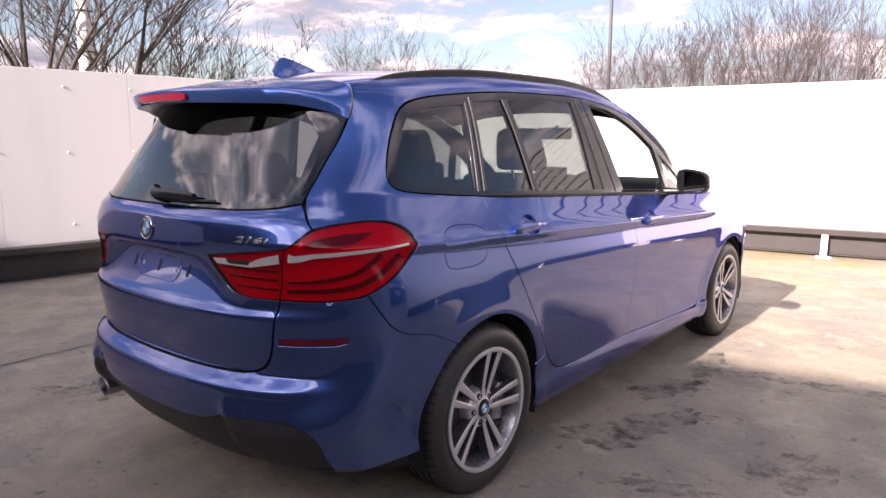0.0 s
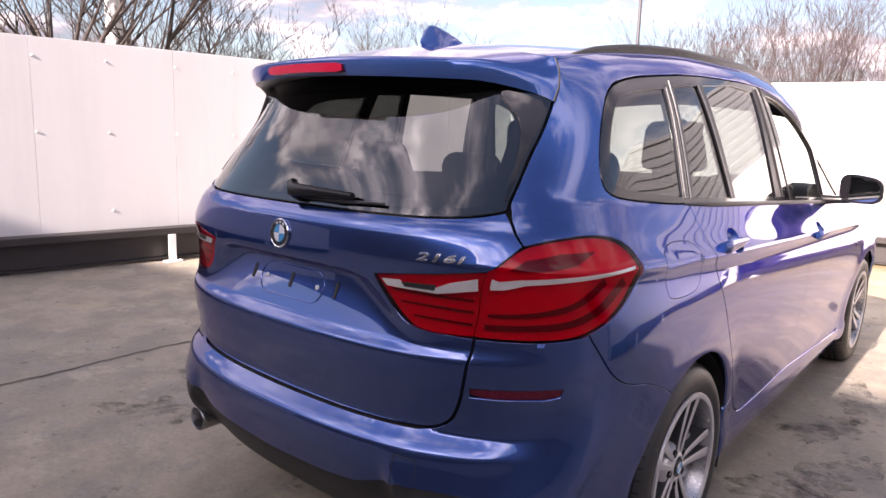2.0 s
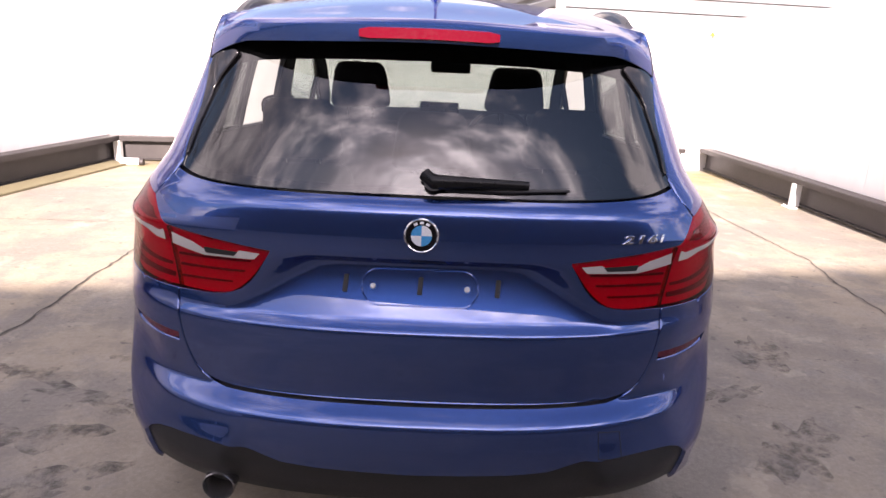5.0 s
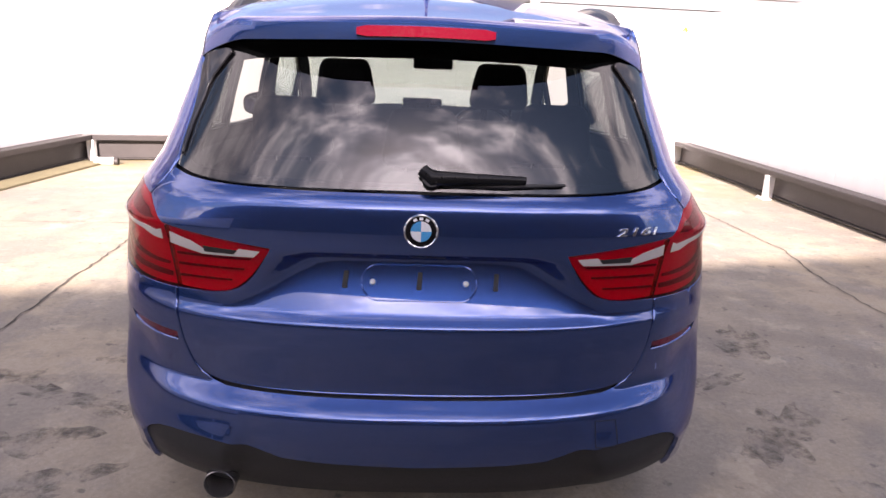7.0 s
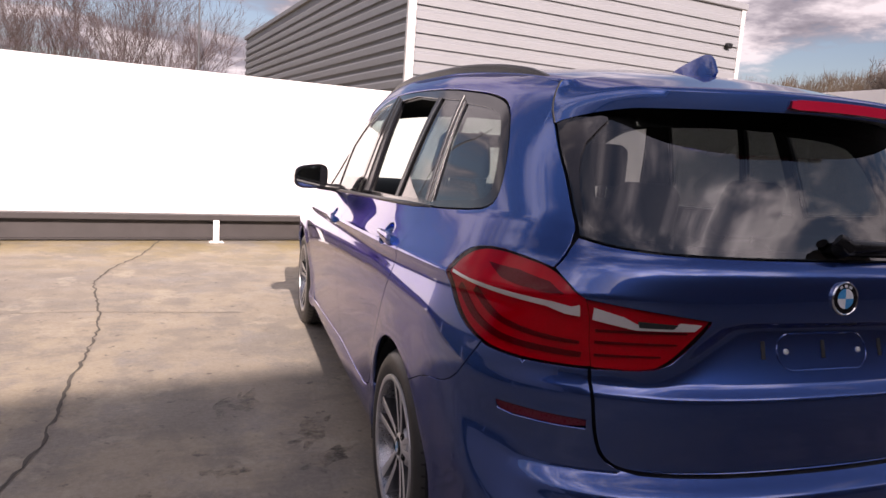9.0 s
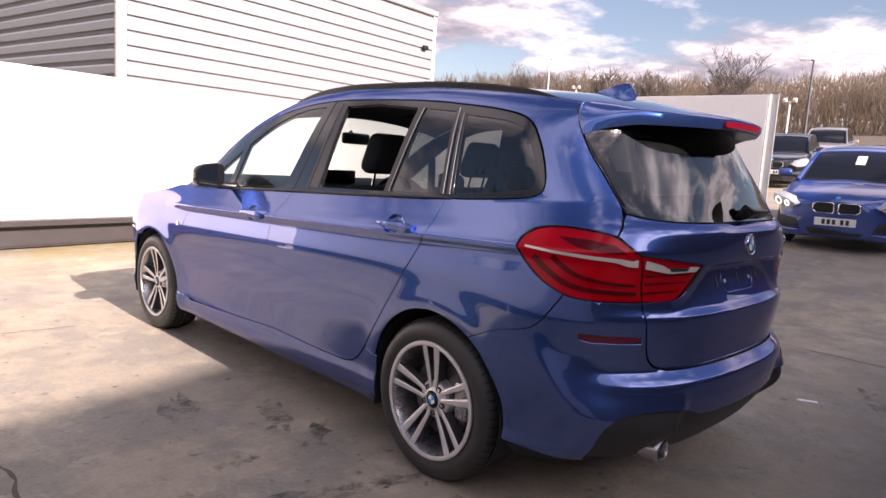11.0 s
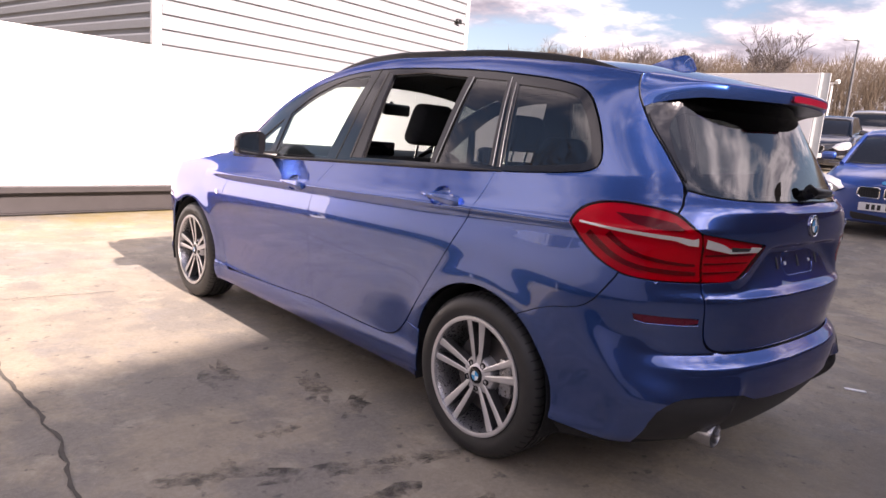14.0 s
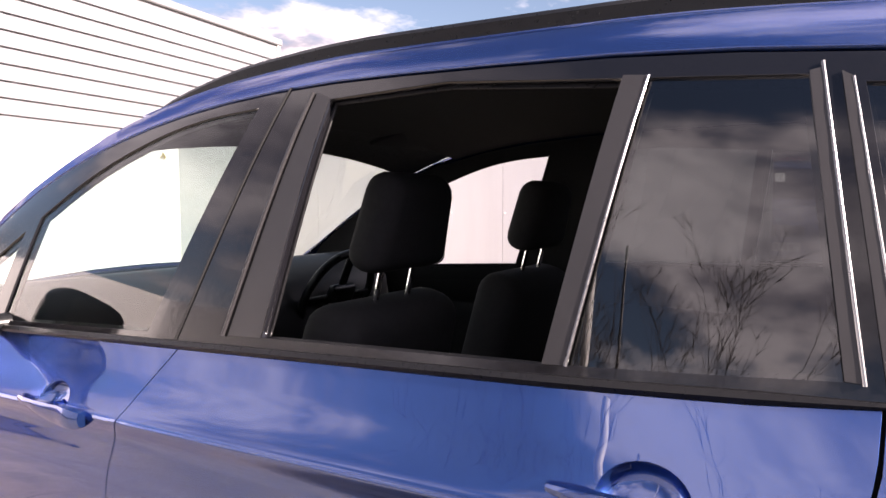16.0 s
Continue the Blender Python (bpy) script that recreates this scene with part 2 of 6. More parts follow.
CONCRETE = concrete_material()
CRACK = Mat("crack_dirt", (0.095, 0.085, 0.072), 0.95).vary(20, 0.4).m
white_panel = Mat("white_wall_panel", (0.80, 0.79, 0.80), 0.42)
_streak = white_panel.noise(1.2, 5, 0.6, "World", (3.0, 3.0, 0.35))
white_panel.colour(white_panel.mix(white_panel.ramp(_streak, [(0.45, 0.0), (0.75, 0.22)]), (0.72, 0.71, 0.72), (0.50, 0.49, 0.48)))
WALL = white_panel.m
BARRIER = Mat("dark_painted_steel", (0.040, 0.035, 0.036), 0.5, 0.2).vary(5, 0.45).m
POST_WHITE = Mat("white_painted_steel", (0.75, 0.74, 0.73), 0.45).vary(7, 0.12).m
CLAD = Mat("pale_metal_cladding", (0.215, 0.222, 0.24), 0.5, 0.1).vary(1.5, 0.1).m
CLAD_TRIM = Mat("white_cladding_trim", (0.50, 0.495, 0.50), 0.4, 0.1).vary(2, 0.08).m
BARK = Mat("bare_bark", (0.062, 0.050, 0.046), 0.9).vary(3, 0.35).m
TWIG = Mat("reddish_bare_twigs", (0.095, 0.068, 0.066), 0.9).vary(1.5, 0.3).m
POLE = Mat("grey_painted_pole", (0.07, 0.072, 0.08), 0.5, 0.2).vary(4, 0.2).m
BRICKISH = Mat("dark_brick_wall", (0.075, 0.058, 0.050), 0.85).vary(0.8, 0.2).m

# ---- mesh helpers ----


def smooth(me):
    me.polygons.foreach_set("use_smooth", np.ones(len(me.polygons), dtype=bool))


def part(name, bm, material, parent=None, label="", shade=True):
    """Links a bmesh as one mesh object under a thing or a part."""
    bmesh.ops.recalc_face_normals(bm, faces=bm.faces)
    me = bpy.data.meshes.new(name)
    bm.to_mesh(me)
    bm.free()
    me.materials.append(material)
    if shade:
        smooth(me)
        me.set_sharp_from_angle(angle=radians(38))
    ob = new(name, me)
    if parent is not None:
        ob.parent = parent
    return tagged(ob, label)


def raw(name, verts, faces, material, parent=None, label="", normals=None, sharp=None):
    me = bpy.data.meshes.new(name)
    me.from_pydata([tuple(v) for v in verts], [], [tuple(f) for f in faces])
    me.materials.append(material)
    smooth(me)
    if normals is not None:
        me.normals_split_custom_set_from_vertices([tuple(n) for n in normals])
    elif sharp:
        me.set_sharp_from_angle(angle=radians(sharp))
    ob = new(name, me)
    if parent is not None:
        ob.parent = parent
    return tagged(ob, label)


def thing(name, label, category, m=None, group="", kind=""):
    ob = new(name)
    ob.empty_display_size = 0.2
    if m is not None:
        ob.matrix_basis = m
    return tagged(ob, label, category, group, kind)


def box(bm, x0, y0, z0, x1, y1, z1, bevel=0.0, seg=2, m=None):
    r = bmesh.ops.create_cube(bm, size=1.0)
    vs = r["verts"]
    for v in vs:
        v.co = Vector(((x0 + x1) / 2 + v.co.x * (x1 - x0), (y0 + y1) / 2 + v.co.y * (y1 - y0), (z0 + z1) / 2 + v.co.z * (z1 - z0)))
    if bevel:
        es = list({e for v in vs for e in v.link_edges})
        g = bmesh.ops.bevel(bm, geom=es, offset=bevel, segments=seg, profile=0.5, affect="EDGES")
        vs = list({v for f in g["faces"] for v in f.verts} | {v for v in vs if v.is_valid})
    if m is not None:
        for v in vs:
            v.co = m @ v.co
    return vs


def tube(bm, pts, radii, seg=8, cap=True):
    """A tapered tube along points."""
    rings = []
    up = Vector((0, 0, 1))
    n = len(pts)
    for i, p in enumerate(pts):
        p = Vector(p)
        d = Vector(pts[min(i + 1, n - 1)]) - Vector(pts[max(i - 1, 0)])
        d.normalize()
        a = d.cross(up if abs(d.z) < 0.95 else Vector((1, 0, 0))).normalized()
        b = d.cross(a)
        r = radii[i] if isinstance(radii, (list, tuple)) else radii
        rings.append([bm.verts.new(p + (a * math.cos(k * math.tau / seg) + b * math.sin(k * math.tau / seg)) * r) for k in range(seg)])
    for i in range(n - 1):
        for k in range(seg):
            bm.faces.new((rings[i][k], rings[i][(k + 1) % seg], rings[i + 1][(k + 1) % seg], rings[i + 1][k]))
    if cap:
        bm.faces.new(rings[0][::-1]), bm.faces.new(rings[-1])
    return rings


def lathe(bm, prof, seg=48, axis="x", close=False):
    """Turns a profile of (along, radius) round an axis through the origin."""
    rings = []
    for a, r in prof:
        ring = []
        for k in range(seg):
            c, s_ = math.cos(k * math.tau / seg), math.sin(k * math.tau / seg)
            co = {"x": (a, r * c, r * s_), "y": (r * c, a, r * s_), "z": (r * c, r * s_, a)}[axis]
            ring.append(bm.verts.new(co))
        rings.append(ring)
    for i in range(len(rings) - (0 if close else 1)):
        j = (i + 1) % len(rings)
        for k in range(seg):
            bm.faces.new((rings[i][k], rings[i][(k + 1) % seg], rings[j][(k + 1) % seg], rings[j][k]))
    return rings



# ---- setting ----
WALL_H = 2.02
CORNER_L, CORNER_R = (-4.22, 6.23), (3.96, 7.55)

SLOPE = 0.087


def ground_z(x):
    """The yard is level; beyond its open side the car park climbs gently."""
    return 0.0 if x < 4.4 else SLOPE * (min(x, 140.0) - 4.4)


gx = [-900, -60, -20, -8, 4.4, 20, 50, 90, 140, 900]
gy = [-900, -60, -20, 20, 60, 900]
gverts = [(x, y, ground_z(x)) for y in gy for x in gx]
gfaces = [(r * len(gx) + c, r * len(gx) + c + 1, (r + 1) * len(gx) + c + 1, (r + 1) * len(gx) + c) for r in range(len(gy) - 1) for c in range(len(gx) - 1)]
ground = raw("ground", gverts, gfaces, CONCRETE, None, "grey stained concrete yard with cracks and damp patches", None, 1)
tagged(ground, "", "ground", "", "structure")


def panel_wall(name, a, b, label, height=WALL_H, pitch=1.2, thick=0.08):
    """A hoarding of upright white sheets between two points in plan; its inner face lies on the line a-b."""
    a, b = Vector((*a, 0)), Vector((*b, 0))
    along = (b - a).normalized()
    out = Vector((-along.y, along.x, 0))
    n = max(1, round((b - a).length / pitch))
    w = (b - a).length / n
    core = bmesh.new()
    mat4 = Matrix((( along.x, out.x, 0, a.x), (along.y, out.y, 0, a.y), (0, 0, 1, 0), (0, 0, 0, 1)))
    box(core, 0, 0.012, 0.0, n * w, thick, height - 0.01, m=mat4)
    root = part(name, core, WALL, None, label, False)
    tagged(root, "", "wall", "", "structure")
    sheet = bmesh.new()
    box(sheet, 0.0012, 0, 0.02, w - 0.0012, 0.012, height, 0.002, 1)
    me = bpy.data.meshes.new("sheet")
    sheet.to_mesh(me)
    sheet.free()
    me.materials.append(WALL)
    for k in range(n):
        ob = new("panel", me)
        ob.parent = root
        ob.matrix_basis = mat4 @ Matrix.Translation((k * w, 0.0, 0))
    knob = bmesh.new()
    lathe(knob, [(0.0, 0.012), (-0.004, 0.011), (-0.007, 0.006), (-0.008, 0.0005)], 12, "y")
    km = bpy.data.meshes.new("fixing")
    knob.to_mesh(km)
    knob.free()
    km.materials.append(POST_WHITE)
    for k in range(n):
        for dx, z in ((0.02, 1.86), (w * 0.5, 1.86), (w * 0.5, 1.22), (0.02, 1.22), (w * 0.5, 0.5)):
            ob = new("fixing", km)
            ob.parent = root
            ob.matrix_basis = mat4 @ Matrix.Translation((k * w + dx, 0.0, z))
    return root, mat4, n * w


wall_front, front_m, front_len = panel_wall("wall_front", CORNER_L, CORNER_R, "white sheet hoarding wall standing in bright sun")
wall_left, left_m, left_len = panel_wall("wall_left", (-5.90, -7.0), CORNER_L, "white sheet hoarding wall along the yard")
wall_right, right_m, right_len = panel_wall("wall_right", CORNER_R, (4.349, 0.795), "white sheet hoarding wall that ends at the car park", 2.12)


post_bm = bmesh.new()
box(post_bm, right_len + 0.003, 0.001, 0.0, right_len + 0.012, 0.085, 2.13, 0.002, 1, m=right_m)
box(post_bm, right_len + 0.003, 0.080, 0.0, right_len + 0.075, 0.090, 2.13, 0.002, 1, m=right_m)
tagged(part("end_post", post_bm, Mat("galvanised_steel", (0.42, 0.43, 0.44), 0.45, 0.6).vary(9, 0.15).m, None, "grey galvanised steel post at the wall's end", False), "", "post", "", "structure")


def barrier(name, m4, x0, x1, posts, stumps=(), gap=0.05):
    """A dark steel channel laid on its side before a wall: a web with a deep upper lip, on white foot posts. m4: the wall's frame; inner side is -y."""
    bm = bmesh.new()
    lip, web = -gap - 0.150, -gap - 0.020
    sec = [(web, 0.022), (web - 0.045, 0.022), (web - 0.045, 0.034), (web - 0.012, 0.040), (web - 0.012, 0.300), (lip + 0.012, 0.304), (lip + 0.012, 0.270), (lip + 0.008, 0.266), (lip, 0.266), (lip - 0.002, 0.322), (lip + 0.004, 0.329), (-gap, 0.330), (-gap, 0.022)]
    ends = [[bm.verts.new(m4 @ Vector((x, y, z))) for y, z in sec] for x in (x0, x1)]
    n = len(sec)
    for k in range(n):
        bm.faces.new((ends[0][k], ends[0][(k + 1) % n], ends[1][(k + 1) % n], ends[1][k]))
    bm.faces.new(ends[0]), bm.faces.new(ends[1][::-1])
    root = part(name, bm, BARRIER, None, "dark steel crash barrier beam in front of white wall", False)
    tagged(root, "", "barrier", "", "structure")
    for p in posts:
        pb = bmesh.new()
        box(pb, p - 0.035, lip - 0.022, 0.012, p + 0.035, lip - 0.003, 0.268, 0.004, 1, m=m4)
        box(pb, p - 0.010, lip - 0.003, 0.012, p + 0.010, web - 0.047, 0.262, 0.002, 1, m=m4)
        part("foot_post", pb, POST_WHITE, root, "white painted foot post")
        pb = bmesh.new()
        box(pb, p - 0.085, lip - 0.075, 0.0, p + 0.085, lip + 0.03, 0.013, 0.004, 1, m=m4)
        part("foot_plate", pb, POST_WHITE, root, "white painted foot plate")
        for dx in (-0.06, 0.06):
            pb = bmesh.new()
            lathe(pb, [(0.010, 0.012), (0.024, 0.012), (0.026, 0.009), (0.026, 0.0005)], 6, "z")
            for v in pb.verts:
                v.co = m4 @ (v.co + Vector((p + dx, lip - 0.05, 0)))
            part("foot_bolt", pb, POST_WHITE, root, "painted bolt")
    for p in stumps:
        pb = bmesh.new()
        lathe(pb, [(0.0, 0.115), (0.016, 0.110), (0.03, 0.075), (0.05, 0.055), (0.062, 0.03), (0.066, 0.001)], 14, "z")
        r_ = random.Random(4)
        for v in pb.verts:
            v.co = m4 @ (Vector((p, lip - 0.03, 0)) + Vector((v.co.x, v.co.y * 0.7, v.co.z * r_.uniform(0.7, 1.1))))
        part("broken_foot", pb, POST_WHITE, root, "broken white concrete foot")
    return root


barrier("barrier_front", front_m, 0.17, 7.76, (2.70, 4.98), (7.17,))
barrier("barrier_left", left_m, 0.1, left_len - 0.02, (2.5, 5.0, 8.34, 10.56, 13.22))
barrier("barrier_right", right_m, 0.02, right_len - 0.05, (2.56, 5.1))

ledge = bmesh.new()
box(ledge, 9.3, -0.42, 0.0, left_len - 0.25, -0.16, 0.028, 0.006, 1, m=left_m)
tagged(part("kerb_strip", ledge, Mat("mossy_concrete", (0.17, 0.148, 0.085), 0.9).vary(5, 0.4).m, None, "low mossy concrete strip along the wall", False), "", "kerb", "", "structure")
stub = thing("fallen_post", "short white post stub lying in the yard corner", "post", Matrix.Translation((-3.80, 5.86, 0.045)) @ pose(0, 0, 0, 0, 0, 4))
sb = bmesh.new()
tube(sb, [(-0.12, 0, 0), (0.10, 0, 0)], 0.045, 14)
part("post", sb, POST_WHITE, stub)
sb = bmesh.new()
tube(sb, [(0.101, 0, 0), (0.15, 0, -0.002)], 0.043, 14)
part("end_cap", sb, BARRIER, stub, "dark end cap")

# unseen hall placed behind the camera; its roof edge shades the yard's near half
hall_bm = bmesh.new()
HALL_H = 8.0
hall_m = Matrix.Translation((0, 1.92 - 1.995 * HALL_H, 0)) @ pose(0, 0, 0, 0, 0, 11.3)
box(hall_bm, -45, -20, 0, 21, 0, HALL_H, m=hall_m)
# unseen low wing, added to keep bright sky out of the tail's reflections
box(hall_bm, 21, -20, 0, 110, 0, 5.5, m=hall_m)
hall = part("hall", hall_bm, BRICKISH, None, "unseen dark brick hall behind the yard with an added low wing", False)
tagged(hall, "", "building", "", "structure")


def clad_face(bm_flat, bm_rib, m4, length, z0, z1, pitch=0.30):
    """Horizontal box-rib cladding on a face that runs along x of m4; outside is -y."""
    box(bm_flat, 0, 0.0, 0, length, 0.05, z1, m=m4)
    z = z0
    while z + pitch * 0.8 < z1:
        vs = [(0.0, -0.002, z + 0.030), (0.0, -0.050, z - 0.004), (0.0, -0.050, z + pitch * 0.50), (0.0, -0.044, z + pitch * 0.54), (0.0, -0.012, z + pitch * 0.66), (0.0, -0.002, z + pitch * 0.70)]
        a = [bm_rib.verts.new(m4 @ Vector(v)) for v in vs]
        b = [bm_rib.verts.new(m4 @ (Vector(v) + Vector((length, 0, 0)))) for v in vs]
        for k in range(5):
            bm_rib.faces.new((a[k], a[k + 1], b[k + 1], b[k]))
        bm_rib.faces.new(a), bm_rib.faces.new(b[::-1])
        z += pitch


BLD = Vector((2.32, 12.85, 0))
BLD_H, BLD_W, BLD_D = 5.75, 10.2, 20.0
bld = thing("clad_building", "pale grey shed with horizontal ribbed metal cladding", "building", Matrix.Translation(BLD) @ pose(0, 0, 0, 0, 0, 8.5))
flat, rib = bmesh.new(), bmesh.new()
clad_face(flat, rib, Matrix.Translation((0.16, 0, 0)), BLD_W - 0.26, 0.2, BLD_H)
part("front_backing", flat, CLAD, bld, "", False), part("front_cladding", rib, CLAD, bld, "sunlit pale ribbed cladding", False)
flat, rib = bmesh.new(), bmesh.new()
clad_face(flat, rib, pose(0, BLD_D, 0, 0, 0, -90) @ Matrix.Translation((0.1, 0, 0)), BLD_D - 0.12, 0.2, BLD_H)
part("side_backing", flat, CLAD, bld, "", False), part("side_cladding", rib, CLAD, bld, "shaded ribbed cladding", False)
trim_bm = bmesh.new()
box(trim_bm, -0.045, -0.05, 0, 0.155, 0.06, BLD_H, 0.01, 1)
part("corner_trim", trim_bm, CLAD_TRIM, bld, "white corner flashing", False)
trim_bm = bmesh.new()
box(trim_bm, BLD_W - 0.1, -0.05, 0, BLD_W + 0.05, 0.06, BLD_H, 0.01, 1)
part("corner_trim", trim_bm, CLAD_TRIM, bld, "white corner flashing", False)
trim_bm = bmesh.new()
box(trim_bm, -0.09, -0.09, BLD_H - 0.02, BLD_W + 0.09, BLD_D, BLD_H + 0.16, 0.02, 1)
part("roof_edge", trim_bm, CLAD, bld, "grey roof edge flashing", False)
body_bm = bmesh.new()
box(body_bm, 0.06, 0.06, 0, BLD_W - 0.02, BLD_D - 0.05, BLD_H - 0.05)
part("body", body_bm, CLAD, bld, "", False)
lamp_bm = bmesh.new()
box(lamp_bm, BLD_W - 0.62, -0.16, 4.62, BLD_W - 0.42, -0.03, 4.76, 0.02, 1)
part("wall_light", lamp_bm, BLACK_SATIN, bld, "small dark wall light")

# ---- car body shape ----


class Curve:
    """Monotone cubic through a few key points."""

    def __init__(self, *keys):
        self.x = np.array([k[0] for k in keys], float)
        self.y = np.array([k[1] for k in keys], float)
        h, dl = np.diff(self.x), np.diff(self.y) / np.diff(self.x)
        m = np.zeros(len(self.x))
        m[0], m[-1] = dl[0], dl[-1]
        for k in range(1, len(m) - 1):
            if dl[k - 1] * dl[k] > 0:
                w1, w2 = 2 * h[k] + h[k - 1], h[k] + 2 * h[k - 1]
                m[k] = (w1 + w2) / (w1 / dl[k - 1] + w2 / dl[k])
        self.m = m

    def __call__(self, v):
        v = np.asarray(v, float)
        c = np.clip(v, self.x[0], self.x[-1])
        k = np.clip(np.searchsorted(self.x, c) - 1, 0, len(self.x) - 2)
        h = self.x[k + 1] - self.x[k]
        t = (c - self.x[k]) / h
        return ((2 * t**3 - 3 * t**2 + 1) * self.y[k] + (t**3 - 2 * t**2 + t) * h * self.m[k] + (3 * t**2 - 2 * t**3) * self.y[k + 1] + (t**3 - t**2) * h * self.m[k + 1])


Y_REAR, Y_FRONT = -0.20, 3.00        # where the corners begin to turn in
N_REAR, N_FRONT, L_REAR = 2.75, 2.5, 0.95
HUBS = (0.0, 2.78)
roof_side = Curve((-0.85, 1.44), (-0.62, 1.478), (-0.42, 1.517), (-0.1, 1.561), (0.4, 1.591), (0.8, 1.591), (1.1, 1.574), (1.44, 1.520), (1.85, 1.368), (2.2, 1.165), (2.42, 1.045), (2.62, 0.985), (3.0, 0.925), (3.3, 0.845), (3.5, 0.76))
roof_half = Curve((-0.85, 0.53), (-0.44, 0.578), (0.1, 0.612), (0.4, 0.638), (0.9, 0.664), (1.2, 0.668), (1.5, 0.676), (1.85, 0.70), (2.2, 0.735), (2.42, 0.768), (2.62, 0.785), (3.0, 0.775), (3.3, 0.73), (3.5, 0.66))
crown = Curve((-0.75, 0.052), (-0.44, 0.055), (0.0, 0.055), (0.8, 0.045), (1.2, 0.048), (1.6, 0.075), (2.3, 0.085), (2.5, 0.06), (3.0, 0.05), (3.5, 0.03))
low_half = Curve((0.12, 0.78), (0.19, 0.835), (0.245, 0.858), (0.30, 0.8625), (0.345, 0.8565), (0.42, 0.8605), (0.55, 0.875), (0.70, 0.8875), (0.80, 0.8915), (0.83, 0.8910), (0.86, 0.8885), (0.90, 0.8832), (0.915, 0.8818), (0.93, 0.8832), (0.948, 0.8895), (0.956, 0.8915), (0.963, 0.8890), (0.975, 0.880), (1.04, 0.8455), (1.10, 0.816))
soft_half = Curve((0.12, 0.78), (0.19, 0.835), (0.245, 0.866), (0.30, 0.871), (0.345, 0.860), (0.42, 0.862), (0.55, 0.875), (0.70, 0.885), (0.82, 0.886), (0.90, 0.880), (0.98, 0.862), (1.04, 0.843), (1.10, 0.816))
rear_y = Curve((0.12, -0.66), (0.22, -0.755), (0.30, -0.82), (0.40, -0.876), (0.45, -0.888), (0.50, -0.896), (0.535, -0.897), (0.552, -0.893), (0.575, -0.872), (0.592, -0.850), (0.605, -0.840), (0.66, -0.849), (0.735, -0.8625), (0.770, -0.8645), (0.788, -0.862), (0.80, -0.855), (0.82, -0.846), (0.90, -0.840), (0.955, -0.844), (0.99, -0.8435), (1.05, -0.838), (1.082, -0.831), (1.096, -0.822), (1.115, -0.803), (1.20, -0.764), (1.30, -0.727), (1.40, -0.681), (1.48, -0.635), (1.60, -0.53))
rear_soft = Curve((0.12, -0.66), (0.22, -0.755), (0.30, -0.83), (0.38, -0.885), (0.42, -0.912), (0.45, -0.920), (0.48, -0.916), (0.52, -0.905), (0.57, -0.889), (0.62, -0.874), (0.67, -0.863), (0.72, -0.860), (0.76, -0.860), (0.82, -0.848), (0.86, -0.843))
front_y = Curve((0.12, 3.42), (0.25, 3.58), (0.40, 3.64), (0.55, 3.65), (0.68, 3.62), (0.78, 3.54), (0.86, 3.44), (1.0, 3.30), (1.6, 3.1))


def belt(y):
    return 1.135 - 0.05 * np.asarray(y, float)


def corner_power(z):
    """How square the tail's corners are; squarest at the lamps."""
    z = np.asarray(z, float)
    soft = lambda v: np.clip(v, 0, 1) ** 2 * (3 - 2 * np.clip(v, 0, 1))
    return N_REAR + 0.3 * soft((z - 0.84) / 0.20) * soft((1.36 - z) / 0.24) - 0.65 * soft((z - 1.12) / 0.30)


def half_width(y, z):
    """Half the body's width at length y and height z, before the corners turn in."""
    y, z = np.broadcast_arrays(np.asarray(y, float), np.asarray(z, float))
    zb, zt, wt = belt(y), roof_side(y), roof_half(y)
    zt = np.maximum(zt, zb + 0.01)
    zr = np.where(z < 0.5, z, 0.5 + (z - 0.5) * 0.6 / (zb - 0.5))
    fade = np.clip((y - 2.15) / 0.45, 0, 1) ** 1.5
    low = low_half(np.minimum(zr, 1.10)) * (1 - fade) + soft_half(np.minimum(zr, 1.10)) * fade
    s_ = np.clip((z - zb) / (zt - zb), 0, 1.25)
    up = 0.816 - (0.816 - wt) * (0.80 * s_ + 0.20 * s_**4)
    step = lambda v: np.clip(v, 0, 1) ** 2 * (3 - 2 * np.clip(v, 0, 1))
    yy = np.clip((Y_REAR - y) / (Y_REAR - rear_y(np.minimum(zt, 1.52))), 0, 0.85)
    nr = corner_power(1.5)
    up = up + wt * (1 / (1 - yy**nr) ** (1 / nr) - 1) * np.clip(s_, 0, 1) ** 3 * step((y + 0.62) / 0.22)   # meets the roof's edge where the tail turns in
    w = np.where(z <= zb, low, up)
    pinch = np.where(z <= zb, 0.085 * np.clip((z - 0.66) / np.maximum(zb - 0.66, 0.1), 0, 1) ** 2, 0.085 * np.clip(1 - s_, 0, 1))
    w = w * (1 - pinch * step((0.45 - y) / 0.95))          # the shoulders draw in towards the tail
    for hy in HUBS:
        r = np.hypot(y - hy, z - 0.325)
        w = w + 0.011 * np.exp(-((r - 0.375) / 0.07) ** 2) * (z < 0.95)
    return w


def plate_recess(x, z):
    """The number plate's hollow: deep under its upper edge, running out to the ledge below."""
    ax = np.abs(x)
    side = 1 / (1 + np.exp((ax - (0.47 - 1.25 * (z - 0.81))) / 0.020))
    vert = 1 / (1 + np.exp((z - 0.957) / 0.004)) * np.clip((z - 0.795) / 0.155, 0, 1)
    return 0.056 * side * vert


